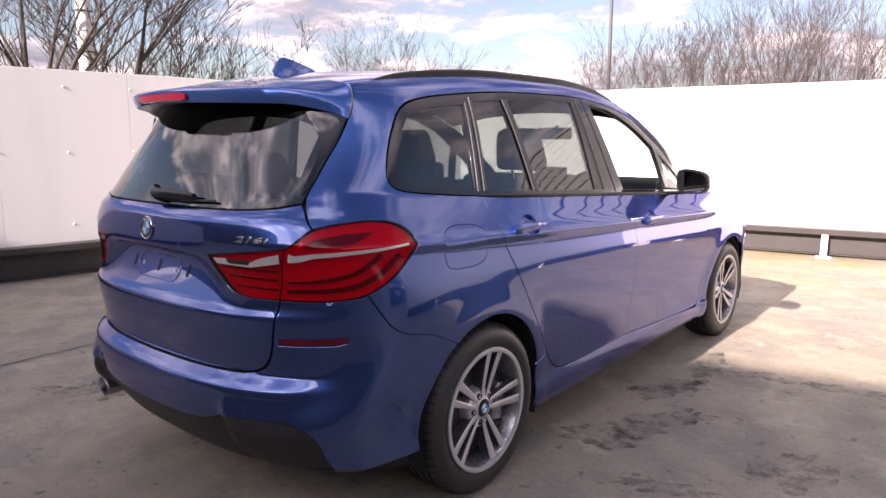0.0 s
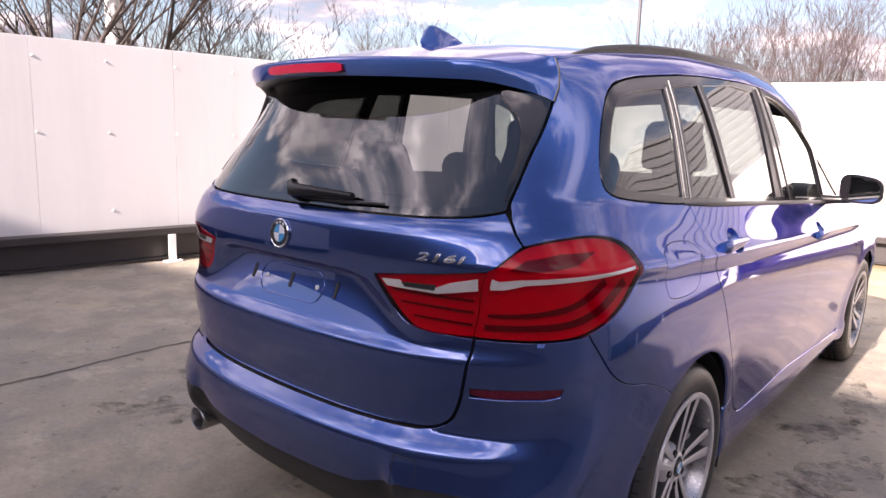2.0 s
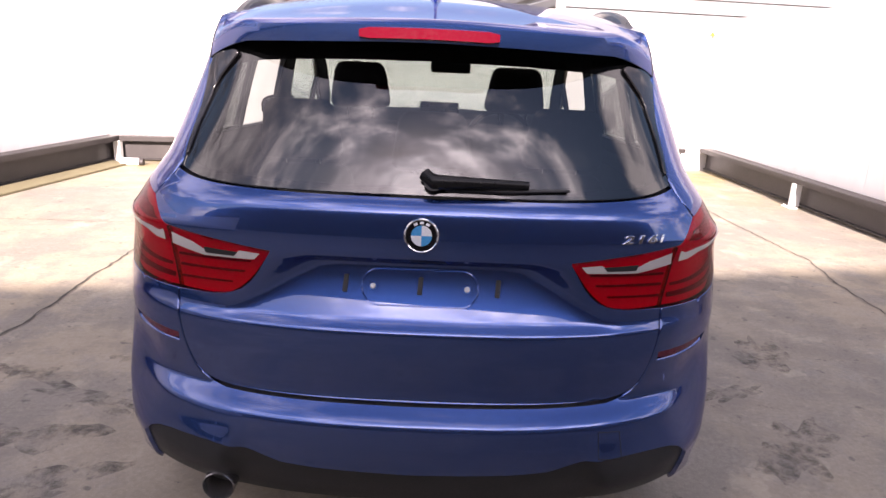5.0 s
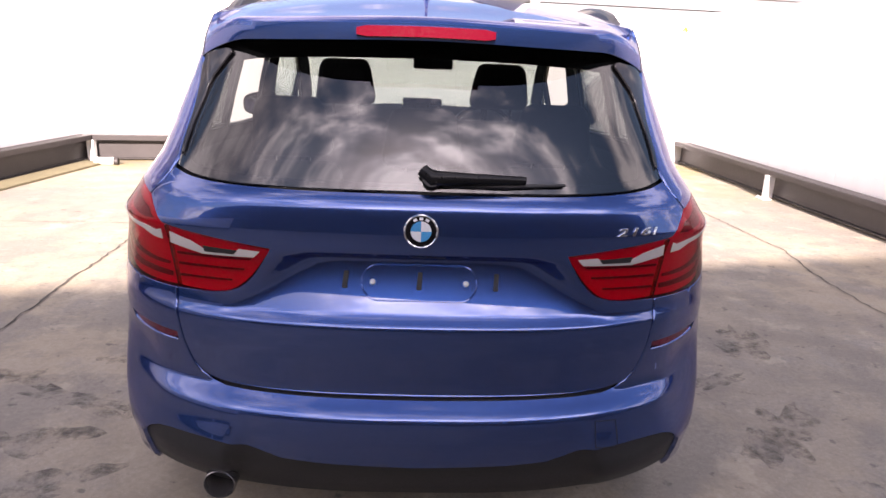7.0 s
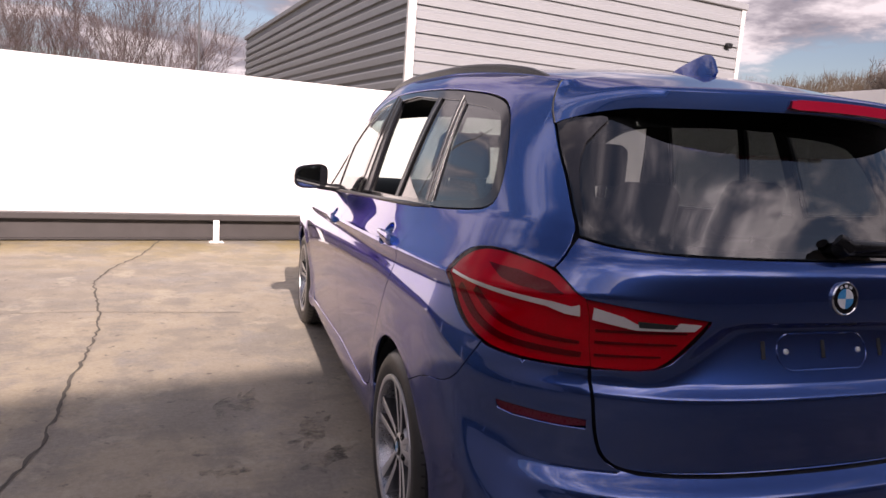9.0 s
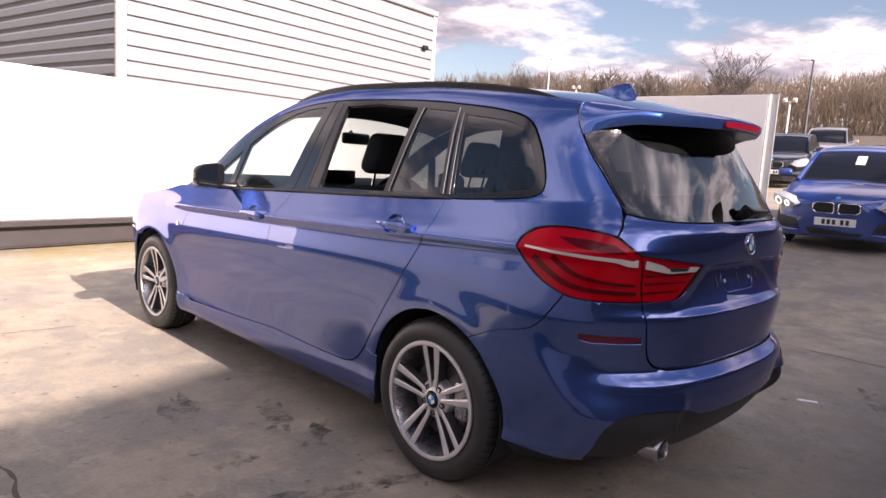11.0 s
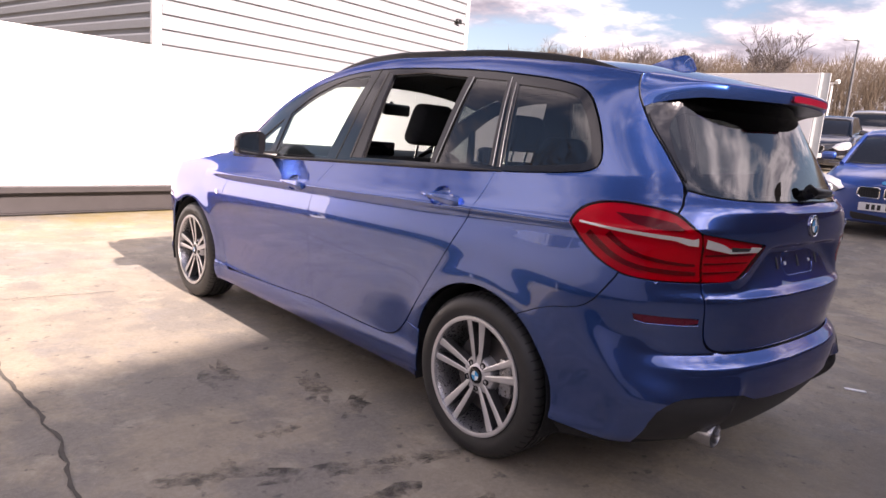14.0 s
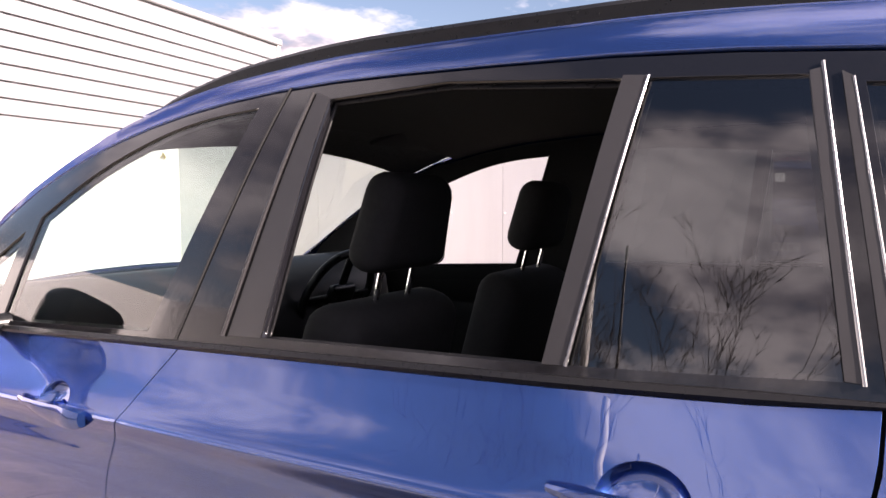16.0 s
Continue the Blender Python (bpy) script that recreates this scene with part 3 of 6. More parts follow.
def bumper_relief(m, x, z):
    """Sloping facets of the bumper beside its upright middle, and the blade at its corner."""
    ax = np.abs(x)
    step_in = 1 / (1 + np.exp(-(ax - 0.44 - 0.25 * (0.5 - z)) / 0.010)) / (1 + np.exp((ax - 0.755) / 0.035))
    soft = lambda v: np.clip(v, 0, 1) ** 2 * (3 - 2 * np.clip(v, 0, 1))
    facet = 0.050 * step_in * soft((0.552 - z) / 0.15) * soft((z - 0.22) / 0.16)
    ridge = 0.605 + 0.16 * (z - 0.30)
    blade = 0.038 * np.exp(-np.sqrt((m - ridge) ** 2 + 0.0004) / 0.08) * soft((0.74 - z) / 0.24) * soft((z - 0.22) / 0.08)
    scoop = 0.024 * soft((m - 0.44) / 0.13) * soft((0.70 - m) / 0.22) * soft((z - 0.42) / 0.22) * soft((0.745 - z) / 0.10)   # hollow under the reflector
    return facet, blade - scoop


def chart(a, z):
    """The body's skin: a runs round it, 0 at the middle of the tail, positive along the right flank; z is the height."""
    a, z = np.broadcast_arrays(np.asarray(a, float), np.asarray(z, float))
    sg, m = np.sign(a), np.abs(a)
    u = m - L_REAR
    yr = rear_y(z)
    turn = np.clip((m - 0.43) / 0.16, 0, 1)
    turn = np.where(z < 0.84, turn * turn * (3 - 2 * turn), 0.0)
    yr = yr * (1 - turn) + rear_soft(z) * turn
    d = Y_REAR - yr
    phi = np.clip(1 - m / L_REAR, 0, 1) * math.pi / 2
    c, sn = np.cos(phi), np.sin(phi)
    nr = corner_power(z)
    r = (c**nr + sn**nr) ** (-1 / nr)
    y = np.where(u >= 0, Y_REAR + u, Y_REAR - d * sn * r)
    x = half_width(y, z) * np.where(u >= 0, 1.0, c * r)
    f = np.clip((y - Y_FRONT) / (front_y(z) - Y_FRONT), 0, 0.995)
    x = x * (1 - f**N_FRONT) ** (1 / N_FRONT)
    facet, blade = bumper_relief(m, x, z)
    y = y + np.where(u < 0, plate_recess(x, z) - facet - 0.7 * blade, 0.0)
    x = x + np.where(u < 0, 0.7 * blade, 0.0)
    return np.stack([sg * x, y, z], -1)


def nose_chart(a, z):
    """The front skin: a runs from -1 to 1, 0 at the middle of the nose."""
    a, z = np.broadcast_arrays(np.asarray(a, float), np.asarray(z, float))
    sg, m = np.sign(a), np.clip(np.abs(a), 0, 1)
    d = front_y(z) - Y_FRONT
    phi = (1 - m) * math.pi / 2
    c, sn = np.cos(phi), np.sin(phi)
    r = (c**N_FRONT + sn**N_FRONT) ** (-1 / N_FRONT)
    y = Y_FRONT + d * sn * r
    return np.stack([sg * half_width(np.minimum(y, 3.2), z) * c * r, y, z], -1)


def top_chart(a, y):
    """Roof, windscreen and bonnet: a from -1 to 1 across."""
    a, y = np.broadcast_arrays(np.asarray(a, float), np.asarray(y, float))
    return np.stack([a * roof_half(y), y, roof_side(y) + crown(y) * (1 - a**2)], -1)


def A(kind, v, z):
    """Chart coordinate of a point on the right side, given its y or its x."""
    d, nr = Y_REAR - float(rear_y(z)), float(corner_power(z))
    if kind == "y":
        if v >= Y_REAR:
            return L_REAR + v - Y_REAR
        yy = min((Y_REAR - v) / d, 0.9999)
        xx = (1 - yy**nr) ** (1 / nr)
    else:
        y = -0.7
        for _ in range(12):
            xx = min(v / float(half_width(y, z)), 0.9999)
            yy = (1 - xx**nr) ** (1 / nr)
            y = Y_REAR - d * yy
    return L_REAR * (1 - math.atan2(yy, xx) / (math.pi / 2))


def line(spec):
    """Points in the chart from rows of (kind, value, z)."""
    return [(A(k, v, z), z) for k, v, z in spec]


def ribbon(pts, w0, w1):
    """A curved band round a centre line in the chart, from half width w0 to w1."""
    pts = [tuple(p) for p in ease(list(pts), 2, False)]
    left, right = [], []
    for i, (a, z) in enumerate(pts):
        a0, z0 = pts[max(i - 1, 0)]
        a1, z1 = pts[min(i + 1, len(pts) - 1)]
        d = math.hypot(a1 - a0, z1 - z0) or 1.0
        w = w0 + (w1 - w0) * i / (len(pts) - 1)
        left.append((a - (z1 - z0) / d * w, z + (a1 - a0) / d * w))
        right.append((a + (z1 - z0) / d * w, z - (a1 - a0) / d * w))
    return left + right[::-1]


def flank(*pts):
    return [(A("y", y, z), z) for y, z in pts]


def ease(pts, times=2, closed=True):
    """Rounds the corners of an outline; a point given twice stays sharp."""
    for _ in range(times):
        out = []
        n = len(pts)
        for i in range(n if closed else n - 1):
            p, q = pts[i], pts[(i + 1) % n]
            out += [(p[0] * 0.75 + q[0] * 0.25, p[1] * 0.75 + q[1] * 0.25), (p[0] * 0.25 + q[0] * 0.75, p[1] * 0.25 + q[1] * 0.75)]
        pts = out if closed else [pts[0]] + out + [pts[-1]]
    return pts


def dense(pts, step, closed=True):
    out = []
    n = len(pts)
    for i in range(n if closed else n - 1):
        p, q = np.array(pts[i]), np.array(pts[(i + 1) % n])
        k = max(1, int(math.ceil(np.hypot(*(q - p)) / step)))
        out += [tuple(p + (q - p) * j / k) for j in range(k) if k > 1 or np.hypot(*(q - p)) > 1e-6]
    return out if closed else out + [pts[-1]]


def inside(pts, poly):
    """Which of the points lie in the polygon."""
    pts, poly = np.asarray(pts, float), np.asarray(poly, float)
    x, y = pts[:, 0], pts[:, 1]
    hit = np.zeros(len(pts), bool)
    for (x0, y0), (x1, y1) in zip(poly, np.roll(poly, -1, 0)):
        cross = (y0 > y) != (y1 > y)
        if abs(y1 - y0) > 1e-12:
            hit ^= cross & (x < (x1 - x0) * (y - y0) / (y1 - y0) + x0)
    return hit


def skin(name, outline, material, parent, label="", holes=(), step=0.03, where=chart, mirror=1, sink=0.0, edge=0.012, cut=None, follow=False, calm=False):
    """A panel of the body's skin inside an outline in a chart, with a turned-in edge. mirror -1: on the left side. sink: metres below the skin."""
    from mathutils.geometry import delaunay_2d_cdt
    loops = [dense(outline, step * 0.6)] + [dense(h, step * 0.6) for h in holes]
    vs, es = [], []
    for lp in loops:
        k0 = len(vs)
        vs += lp
        es += [(k0 + k, k0 + (k + 1) % len(lp)) for k in range(len(lp))]
    po = np.array(loops[0])
    lo, hi = po.min(0), po.max(0)
    gx, gy = np.meshgrid(np.arange(lo[0] + step / 2, hi[0], step), np.arange(lo[1] + step / 2, hi[1], step))
    if follow:                           # rows that run along the shoulder crease
        rows = list(np.arange(0.19, 0.89, step * 1.6)) + [0.895, 0.905, 0.915, 0.925, 0.934, 0.942, 0.949, 0.953, 0.956, 0.959, 0.963, 0.968, 0.975, 0.985, 1.0, 1.02, 1.045, 1.07, 1.09]
        gx, gr = np.meshgrid(np.arange(lo[0] + step / 2, hi[0], step * 1.5), rows)
        yy = chart(gx, 0.95)[..., 1]
        gy1 = np.where(gr < 0.5, gr, 0.5 + (gr - 0.5) * (belt(yy) - 0.5) / 0.6)
        g2x, g2y = np.meshgrid(np.arange(lo[0] + step / 2, hi[0], step * 1.5), np.arange(1.10, hi[1], step * 1.5))
        up = g2y > belt(chart(g2x, 1.2)[..., 1]) + 0.01
        gx, gy = np.concatenate([gx.ravel(), g2x[up]]), np.concatenate([gy1.ravel(), g2y[up]])
    g = np.stack([gx.ravel(), gy.ravel()], -1)
    if len(g):
        keep = inside(g, loops[0])
        for h in loops[1:]:
            keep &= ~inside(g, h)
        vs = vs + [tuple(p) for p in g[keep]]
    v2, _, faces, *_ = delaunay_2d_cdt([Vector(p) for p in vs], es, [], 0, 1e-6)
    uv = np.array([tuple(p) for p in v2])
    tri = np.array([f for f in faces if len(f) == 3])
    mid = uv[tri].mean(1)
    keep = inside(mid, loops[0])
    for h in loops[1:]:
        keep &= ~inside(mid, h)
    tri = tri[keep]
    if cut is not None:
        tri = tri[cut(where(mid[keep][:, 0], mid[keep][:, 1]))]
    e = 1e-4
    p0 = where(uv[:, 0], uv[:, 1])
    du = where(uv[:, 0] + e, uv[:, 1]) - where(uv[:, 0] - e, uv[:, 1])
    dv = where(uv[:, 0], uv[:, 1] + e) - where(uv[:, 0], uv[:, 1] - e)
    nn = np.cross(du, dv)
    nn /= np.maximum(np.linalg.norm(nn, axis=1, keepdims=True), 1e-12)
    if where is nose_chart:
        nn = -nn
    soft = lambda v: np.clip(v, 0, 1) ** 2 * (3 - 2 * np.clip(v, 0, 1))
    if where is top_chart or where is chart:   # rounds the roof's edge into the flank
        side = np.sign(p0[:, :1])
        mid_n = np.concatenate([0.66 * side, np.where(p0[:, 1:2] < -0.2, (p0[:, 1:2] + 0.2) * 0.6, 0.0), np.full((len(p0), 1), 0.75)], 1)
        mid_n /= np.linalg.norm(mid_n, axis=1, keepdims=True)
        gap_in = (1 - np.abs(uv[:, 0])) * 0.6 if where is top_chart else np.where((p0[:, 1] > -0.42) & (p0[:, 1] < 1.5), roof_side(p0[:, 1]) - p0[:, 2], 9.0)
        wgt = soft(1 - gap_in / 0.055)[:, None]
        if where is top_chart:
            wgt = wgt * (p0[:, 1:2] < 1.5)
        nn = nn * (1 - wgt) + mid_n * wgt
        nn /= np.linalg.norm(nn, axis=1, keepdims=True)
    if calm:                             # a pressed pane bends evenly: one smooth sweep of normals
        x_, z_ = p0[:, 0], p0[:, 2] - 1.3
        base = np.stack([np.ones(len(x_)), x_, z_, x_ * x_, x_ * z_, z_ * z_, x_**3, x_ * x_ * z_, x_ * z_ * z_, z_**3], 1)
        nn = base @ np.linalg.lstsq(base, nn, rcond=None)[0]
        nn[:, 2] += 0.42 * z_
        nn /= np.linalg.norm(nn, axis=1, keepdims=True)
    tn = np.cross(p0[tri[:, 1]] - p0[tri[:, 0]], p0[tri[:, 2]] - p0[tri[:, 0]])
    flip = (tn * nn[tri].mean(1)).sum(1) < 0
    tri[flip] = tri[flip][:, ::-1]
    p0 = p0 - nn * sink
    verts, norms, fcs = list(p0), list(nn), [tuple(f) for f in tri]
    if edge:
        once = {}
        for f in fcs:
            for k in range(3):
                i, j = f[k], f[(k + 1) % 3]
                if (j, i) in once:
                    del once[(j, i)]
                else:
                    once[(i, j)] = True
        outw = {}
        for i, j in once:
            o = np.cross(p0[j] - p0[i], nn[i])
            ln = np.linalg.norm(o)
            if ln > 1e-9:
                for k in (i, j):
                    outw[k] = outw.get(k, 0) + o / ln
        idx = {}
        for k, o in outw.items():
            o = o / max(np.linalg.norm(o), 1e-9)
            idx[k] = len(verts)
            t1 = (nn[k] * 0.8 + o * 0.6)
            verts += [p0[k] + o * 0.0004 - nn[k] * 0.0004, p0[k] - nn[k] * edge]
            norms += [t1 / np.linalg.norm(t1), o]
        for i, j in once:
            if i in idx and j in idx:
                fcs.append((j, i, idx[i], idx[j]))
                fcs.append((idx[j], idx[i], idx[i] + 1, idx[j] + 1))
    verts, norms = np.array(verts), np.array(norms)
    if mirror < 0:
        verts[:, 0] *= -1
        norms[:, 0] *= -1
        fcs = [f[::-1] for f in fcs]
    used = sorted({k for f in fcs for k in f})
    remap = {k: i for i, k in enumerate(used)}
    return raw(name, verts[used], [tuple(remap[k] for k in f) for f in fcs], material, parent, label, norms[used])


def both(pts):
    """Closes a right half outline, given from the upper to the lower middle, with its mirror image."""
    return pts + [(-a, z) for a, z in reversed(pts) if abs(a) > 1e-6]


car = thing("people_carrier", "blue metallic seven-seat people carrier with black trim, no plate", "car")


def shrink(pts, g=0.0011):
    """Draws an outline in by g."""
    p = np.array(pts)
    keep = np.hypot(*(p - np.roll(p, 1, 0)).T) > 1e-7
    p = p[keep]
    area = 0.5 * np.sum(p[:, 0] * np.roll(p[:, 1], -1) - np.roll(p[:, 0], -1) * p[:, 1])
    e = np.roll(p, -1, 0) - np.roll(p, 1, 0)
    nrm = np.stack([-e[:, 1], e[:, 0]], -1) * np.sign(area)
    nrm /= np.maximum(np.linalg.norm(nrm, axis=1, keepdims=True), 1e-9)
    return [tuple(q) for q in p + nrm * g]


def arc(cy, cz, r, a0, a1, n=14):
    return [(cy + r * math.cos(radians(a0 + (a1 - a0) * k / n)), cz + r * math.sin(radians(a0 + (a1 - a0) * k / n))) for k in range(n + 1)]


def twice(*pts):
    """Marks outline points that stay sharp."""
    return [p for p in pts for _ in range(2)]


def rim_line(ys):
    return [(y, float(roof_side(y)) - 0.002) for y in ys]


DOOR_MID = [(1.235, 0.93), (1.262, 0.80), (1.258, 0.60)]
REAR_DOOR = twice((1.125, 1.079)) + DOOR_MID + twice((1.225, 0.345)) + [(0.62, 0.333), (0.52, 0.352), (0.44, 0.44), (0.27, 0.68), (0.108, 0.93), (0.066, 1.05)] + twice((0.062, 1.132))
FRONT_DOOR = twice((1.125, 1.079)) + DOOR_MID + twice((1.225, 0.345)) + [(2.22, 0.300), (2.28, 0.34), (2.325, 0.55), (2.31, 0.76), (2.20, 0.90)] + twice((2.14, 1.028))
FENDER = twice((2.14, 1.028)) + [(2.20, 0.90), (2.31, 0.76), (2.325, 0.55), (2.28, 0.34)] + twice((2.24, 0.296), (2.415, 0.290)) + arc(2.78, 0.325, 0.372, 186, 55) + twice((3.03, 0.64), (3.22, 0.70), (3.26, 0.84)) + rim_line((3.2, 3.1, 3.0, 2.8, 2.62, 2.5)) + twice((2.42, 1.043), (2.345, 1.031))
SILL = twice((0.352, 0.205), (2.40, 0.205), (2.41, 0.287), (2.23, 0.2965), (1.225, 0.3415)) + [(0.62, 0.3295), (0.513, 0.3485)] + twice((0.434, 0.4375), (0.352, 0.416))
LAMP_OUT = [("x", 0.616, 0.848), ("x", 0.616, 0.848), ("x", 0.643, 1.002), ("x", 0.643, 1.002), ("x", 0.692, 1.062), ("y", -0.605, 1.076), ("y", -0.50, 1.084), ("y", -0.415, 1.070), ("y", -0.372, 1.040), ("y", -0.364, 1.003), ("y", -0.395, 0.965), ("y", -0.474, 0.904), ("y", -0.53, 0.872), ("y", -0.575, 0.854), ("y", -0.645, 0.846)]
LAMP_IN = [("x", 0.609, 0.847), ("x", 0.609, 0.847), ("x", 0.636, 0.999), ("x", 0.636, 0.999), ("x", 0.364, 0.968), ("x", 0.364, 0.968), ("x", 0.412, 0.893), ("x", 0.462, 0.855), ("x", 0.51, 0.847)]
GATE_SEAM = [("x", 0.631, 1.138), ("y", -0.594, 1.206), ("y", -0.545, 1.262), ("y", -0.480, 1.335), ("y", -0.438, 1.403), ("y", -0.418, 1.44), ("y", -0.406, 1.48)]
SURROUND = twice((2.335, 1.030)) + [(2.14, 1.035), (1.125, 1.084), (0.03, 1.136), (-0.035, 1.138), (-0.30, 1.163), (-0.358, 1.180), (-0.371, 1.206), (-0.360, 1.25), (-0.330, 1.315), (-0.296, 1.372), (-0.252, 1.432), (-0.19, 1.467), (-0.10, 1.487), (0.0, 1.501), (0.3, 1.529), (0.65, 1.538), (0.95, 1.538), (1.2, 1.519), (1.42, 1.482), (1.65, 1.420), (1.85, 1.338), (2.1, 1.182)]
PANES = {
    "quarter": twice((0.035, 1.151)) + [(-0.27, 1.183), (-0.318, 1.195), (-0.333, 1.218), (-0.322, 1.256), (-0.294, 1.316), (-0.260, 1.370), (-0.218, 1.420), (-0.165, 1.441), (-0.09, 1.456)] + twice((0.090, 1.473)),
    "fixed": twice((0.096, 1.149), (0.147, 1.487), (0.333, 1.499), (0.393, 1.133)),
    "rear": twice((0.424, 1.130), (0.366, 1.501), (0.640, 1.522), (0.871, 1.512), (0.929, 1.110)),
    "front": twice((1.236, 1.090), (1.046, 1.510)) + [(1.2, 1.500), (1.35, 1.470), (1.56, 1.397)] + twice((1.735, 1.300), (1.795, 1.060)),
    "corner": twice((1.850, 1.056), (1.790, 1.268)) + [(1.95, 1.175)] + twice((2.14, 1.058)),
}
FLAP = [(-0.238, 1.044), (-0.005, 1.040), (0.002, 0.955), (-0.028, 0.892), (-0.215, 0.890), (-0.243, 0.92)]

HANDLES = ((0.270, 1.006), (1.435, 0.936))


def pocket_line(hy, hz, r=1.0):
    """Edge of the dish behind a door handle."""
    return flank(*[(hy + 0.010 + 0.054 * r * math.cos(k * math.tau / 28), hz + 0.041 * r * math.sin(k * math.tau / 28)) for k in range(28)])


for sd in (1, -1):
    side_name = "right" if sd > 0 else "left"
    skin("rear_door", shrink(ease(flank(*REAR_DOOR)), 0.0019), BLUE, car, "blue rear door skin", mirror=sd, step=0.014, follow=True, holes=[pocket_line(*HANDLES[0])])
    skin("front_door", shrink(ease(flank(*FRONT_DOOR)), 0.0019), BLUE, car, "blue front door skin", mirror=sd, step=0.014, follow=True, holes=[pocket_line(*HANDLES[1])])
    skin("front_wing", shrink(ease(flank(*FENDER), 1)), BLUE, car, "blue front wing", mirror=sd, step=0.016, follow=True)
    skin("sill", shrink(ease(flank(*SILL), 1)), BLUE, car, "blue sill skirt", mirror=sd)
    quarter = flank(*twice((0.352, 0.419), (0.433, 0.442)), (0.2675, 0.679), (0.1055, 0.929), (0.0635, 1.05), *twice((0.0595, 1.130)), (-0.035, 1.132), (-0.302, 1.157), (-0.364, 1.175), (-0.379, 1.204), (-0.368, 1.252), (-0.337, 1.319), (-0.303, 1.377), (-0.257, 1.439), (-0.192, 1.474), (-0.10, 1.494), (0.0, 1.508), (0.3, 1.535), (0.65, 1.544), (0.95, 1.544), (1.2, 1.525), (1.42, 1.488), (1.65, 1.426), (1.85, 1.344), (2.1, 1.188), *twice((2.34, 1.036), (2.41, 1.046)), *rim_line((2.2, 2.0, 1.85, 1.7, 1.5, 1.3, 1.1, 0.8, 0.4, 0.1, -0.1, -0.3)), *twice((-0.40, 1.515)))
    quarter += line(GATE_SEAM[::-1]) + line([("x", 0.692, 1.066)] * 2 + [("y", -0.605, 1.080), ("y", -0.50, 1.088), ("y", -0.410, 1.074), ("y", -0.366, 1.042), ("y", -0.358, 1.002), ("y", -0.390, 0.962), ("y", -0.470, 0.900), ("y", -0.526, 0.868)] + [("y", -0.553, 0.8575)] * 2 + [("y", -0.546, 0.840), ("y", -0.519, 0.787), ("y", -0.485, 0.742), ("y", -0.437, 0.7155), ("y", -0.33, 0.6965)])
    quarter += flank(*twice((-0.2072, 0.638)), *arc(0.0, 0.325, 0.372, 123.5, 12))
    skin("rear_quarter", shrink(ease(quarter, 1)), BLUE, car, "blue rear quarter and pillar", mirror=sd, step=0.016, follow=True, holes=[ease(flank(*FLAP))] if sd > 0 else [])
    if sd > 0:
        skin("fuel_flap", shrink(ease(flank(*FLAP)), 0.0032), BLUE, car, "blue fuel flap")
    lamp = skin("tail_lamp", shrink(ease(line(LAMP_OUT)), -0.003), LENS_RED, car, "red wraparound tail lamp", mirror=sd, step=0.02, edge=0.02)
    skin("window_surround", ease(flank(*SURROUND), 1), BLACK_GLOSS, car, "black window surround", mirror=sd, holes=[ease(flank(*p)) for p in PANES.values()], sink=0.002, edge=0.014)
    for key, p in PANES.items():
        seal = ease(flank(*p))
        skin("window_seal", shrink(seal, -0.004), BLACK_SATIN, car, "black rubber window seal", mirror=sd, holes=[shrink(seal, 0.004 if key == "rear" else 0.007)], sink=0.016, edge=0.006)
        if (sd < 0 and key == "rear") or (sd > 0 and key == "front"):
            continue                     # these two windows are wound down
        big = shrink(ease(flank(*p)), -0.006)
        skin("side_window", big, GLASS_REAR_SIDE if key in ("quarter", "fixed", "rear") else GLASS_SIDE, car, "tinted side window glass", mirror=sd, sink=0.007, edge=0)

GATE = [(0.0, 1.112), (A("x", 0.4, 1.112), 1.112)] + line([("x", 0.56, 1.119)] + [("x", 0.628, 1.135)] * 2 + [("x", 0.689, 1.065)] * 2 + [("x", 0.641, 1.006)] * 2 + [("x", 0.360, 0.972)] * 2 + [("x", 0.408, 0.889), ("x", 0.460, 0.850)] + [("x", 0.612, 0.842)] * 2 + [("x", 0.608, 0.765), ("x", 0.594, 0.69), ("x", 0.568, 0.630), ("x", 0.515, 0.603), ("x", 0.40, 0.599)]) + [(0.0, 0.597)]
skin("tailgate", shrink(both(ease(GATE, 2, False))), BLUE, car, "blue tailgate with a bare plate recess", step=0.012)
for sd in (1, -1):
    skin("tailgate_lamp", shrink(ease(line(LAMP_IN)), -0.0022), LENS_RED, car, "red inner tail lamp", mirror=sd, step=0.02, edge=0.02)
BUMPER = [(0.0, 0.591)] + line([("x", 0.40, 0.593), ("x", 0.517, 0.597), ("x", 0.572, 0.625), ("x", 0.599, 0.687), ("x", 0.613, 0.763)] + [("x", 0.618, 0.841)] * 2 + [("y", -0.645, 0.840), ("y", -0.575, 0.848)] + [("y", -0.556, 0.855)] * 2 + [("y", -0.549, 0.839), ("y", -0.522, 0.785), ("y", -0.487, 0.740), ("y", -0.437, 0.7135), ("y", -0.33, 0.695)]) + flank(*twice((-0.208, 0.636)), *arc(0.0, 0.325, 0.372, 124, 184)) + line([("y", -0.376, 0.295)] * 2 + [("y", -0.50, 0.283)] + [("x", 0.732, 0.275)] * 2 + [("x", 0.742, 0.405), ("x", 0.712, 0.449), ("x", 0.66, 0.468), ("x", 0.55, 0.474), ("x", 0.46, 0.468), ("x", 0.38, 0.440), ("x", 0.325, 0.422)]) + [(0.0, 0.412)]
REFLECTOR = line([("x", 0.618, 0.726), ("x", 0.79, 0.730), ("x", 0.785, 0.706), ("x", 0.76, 0.698), ("x", 0.616, 0.700)])
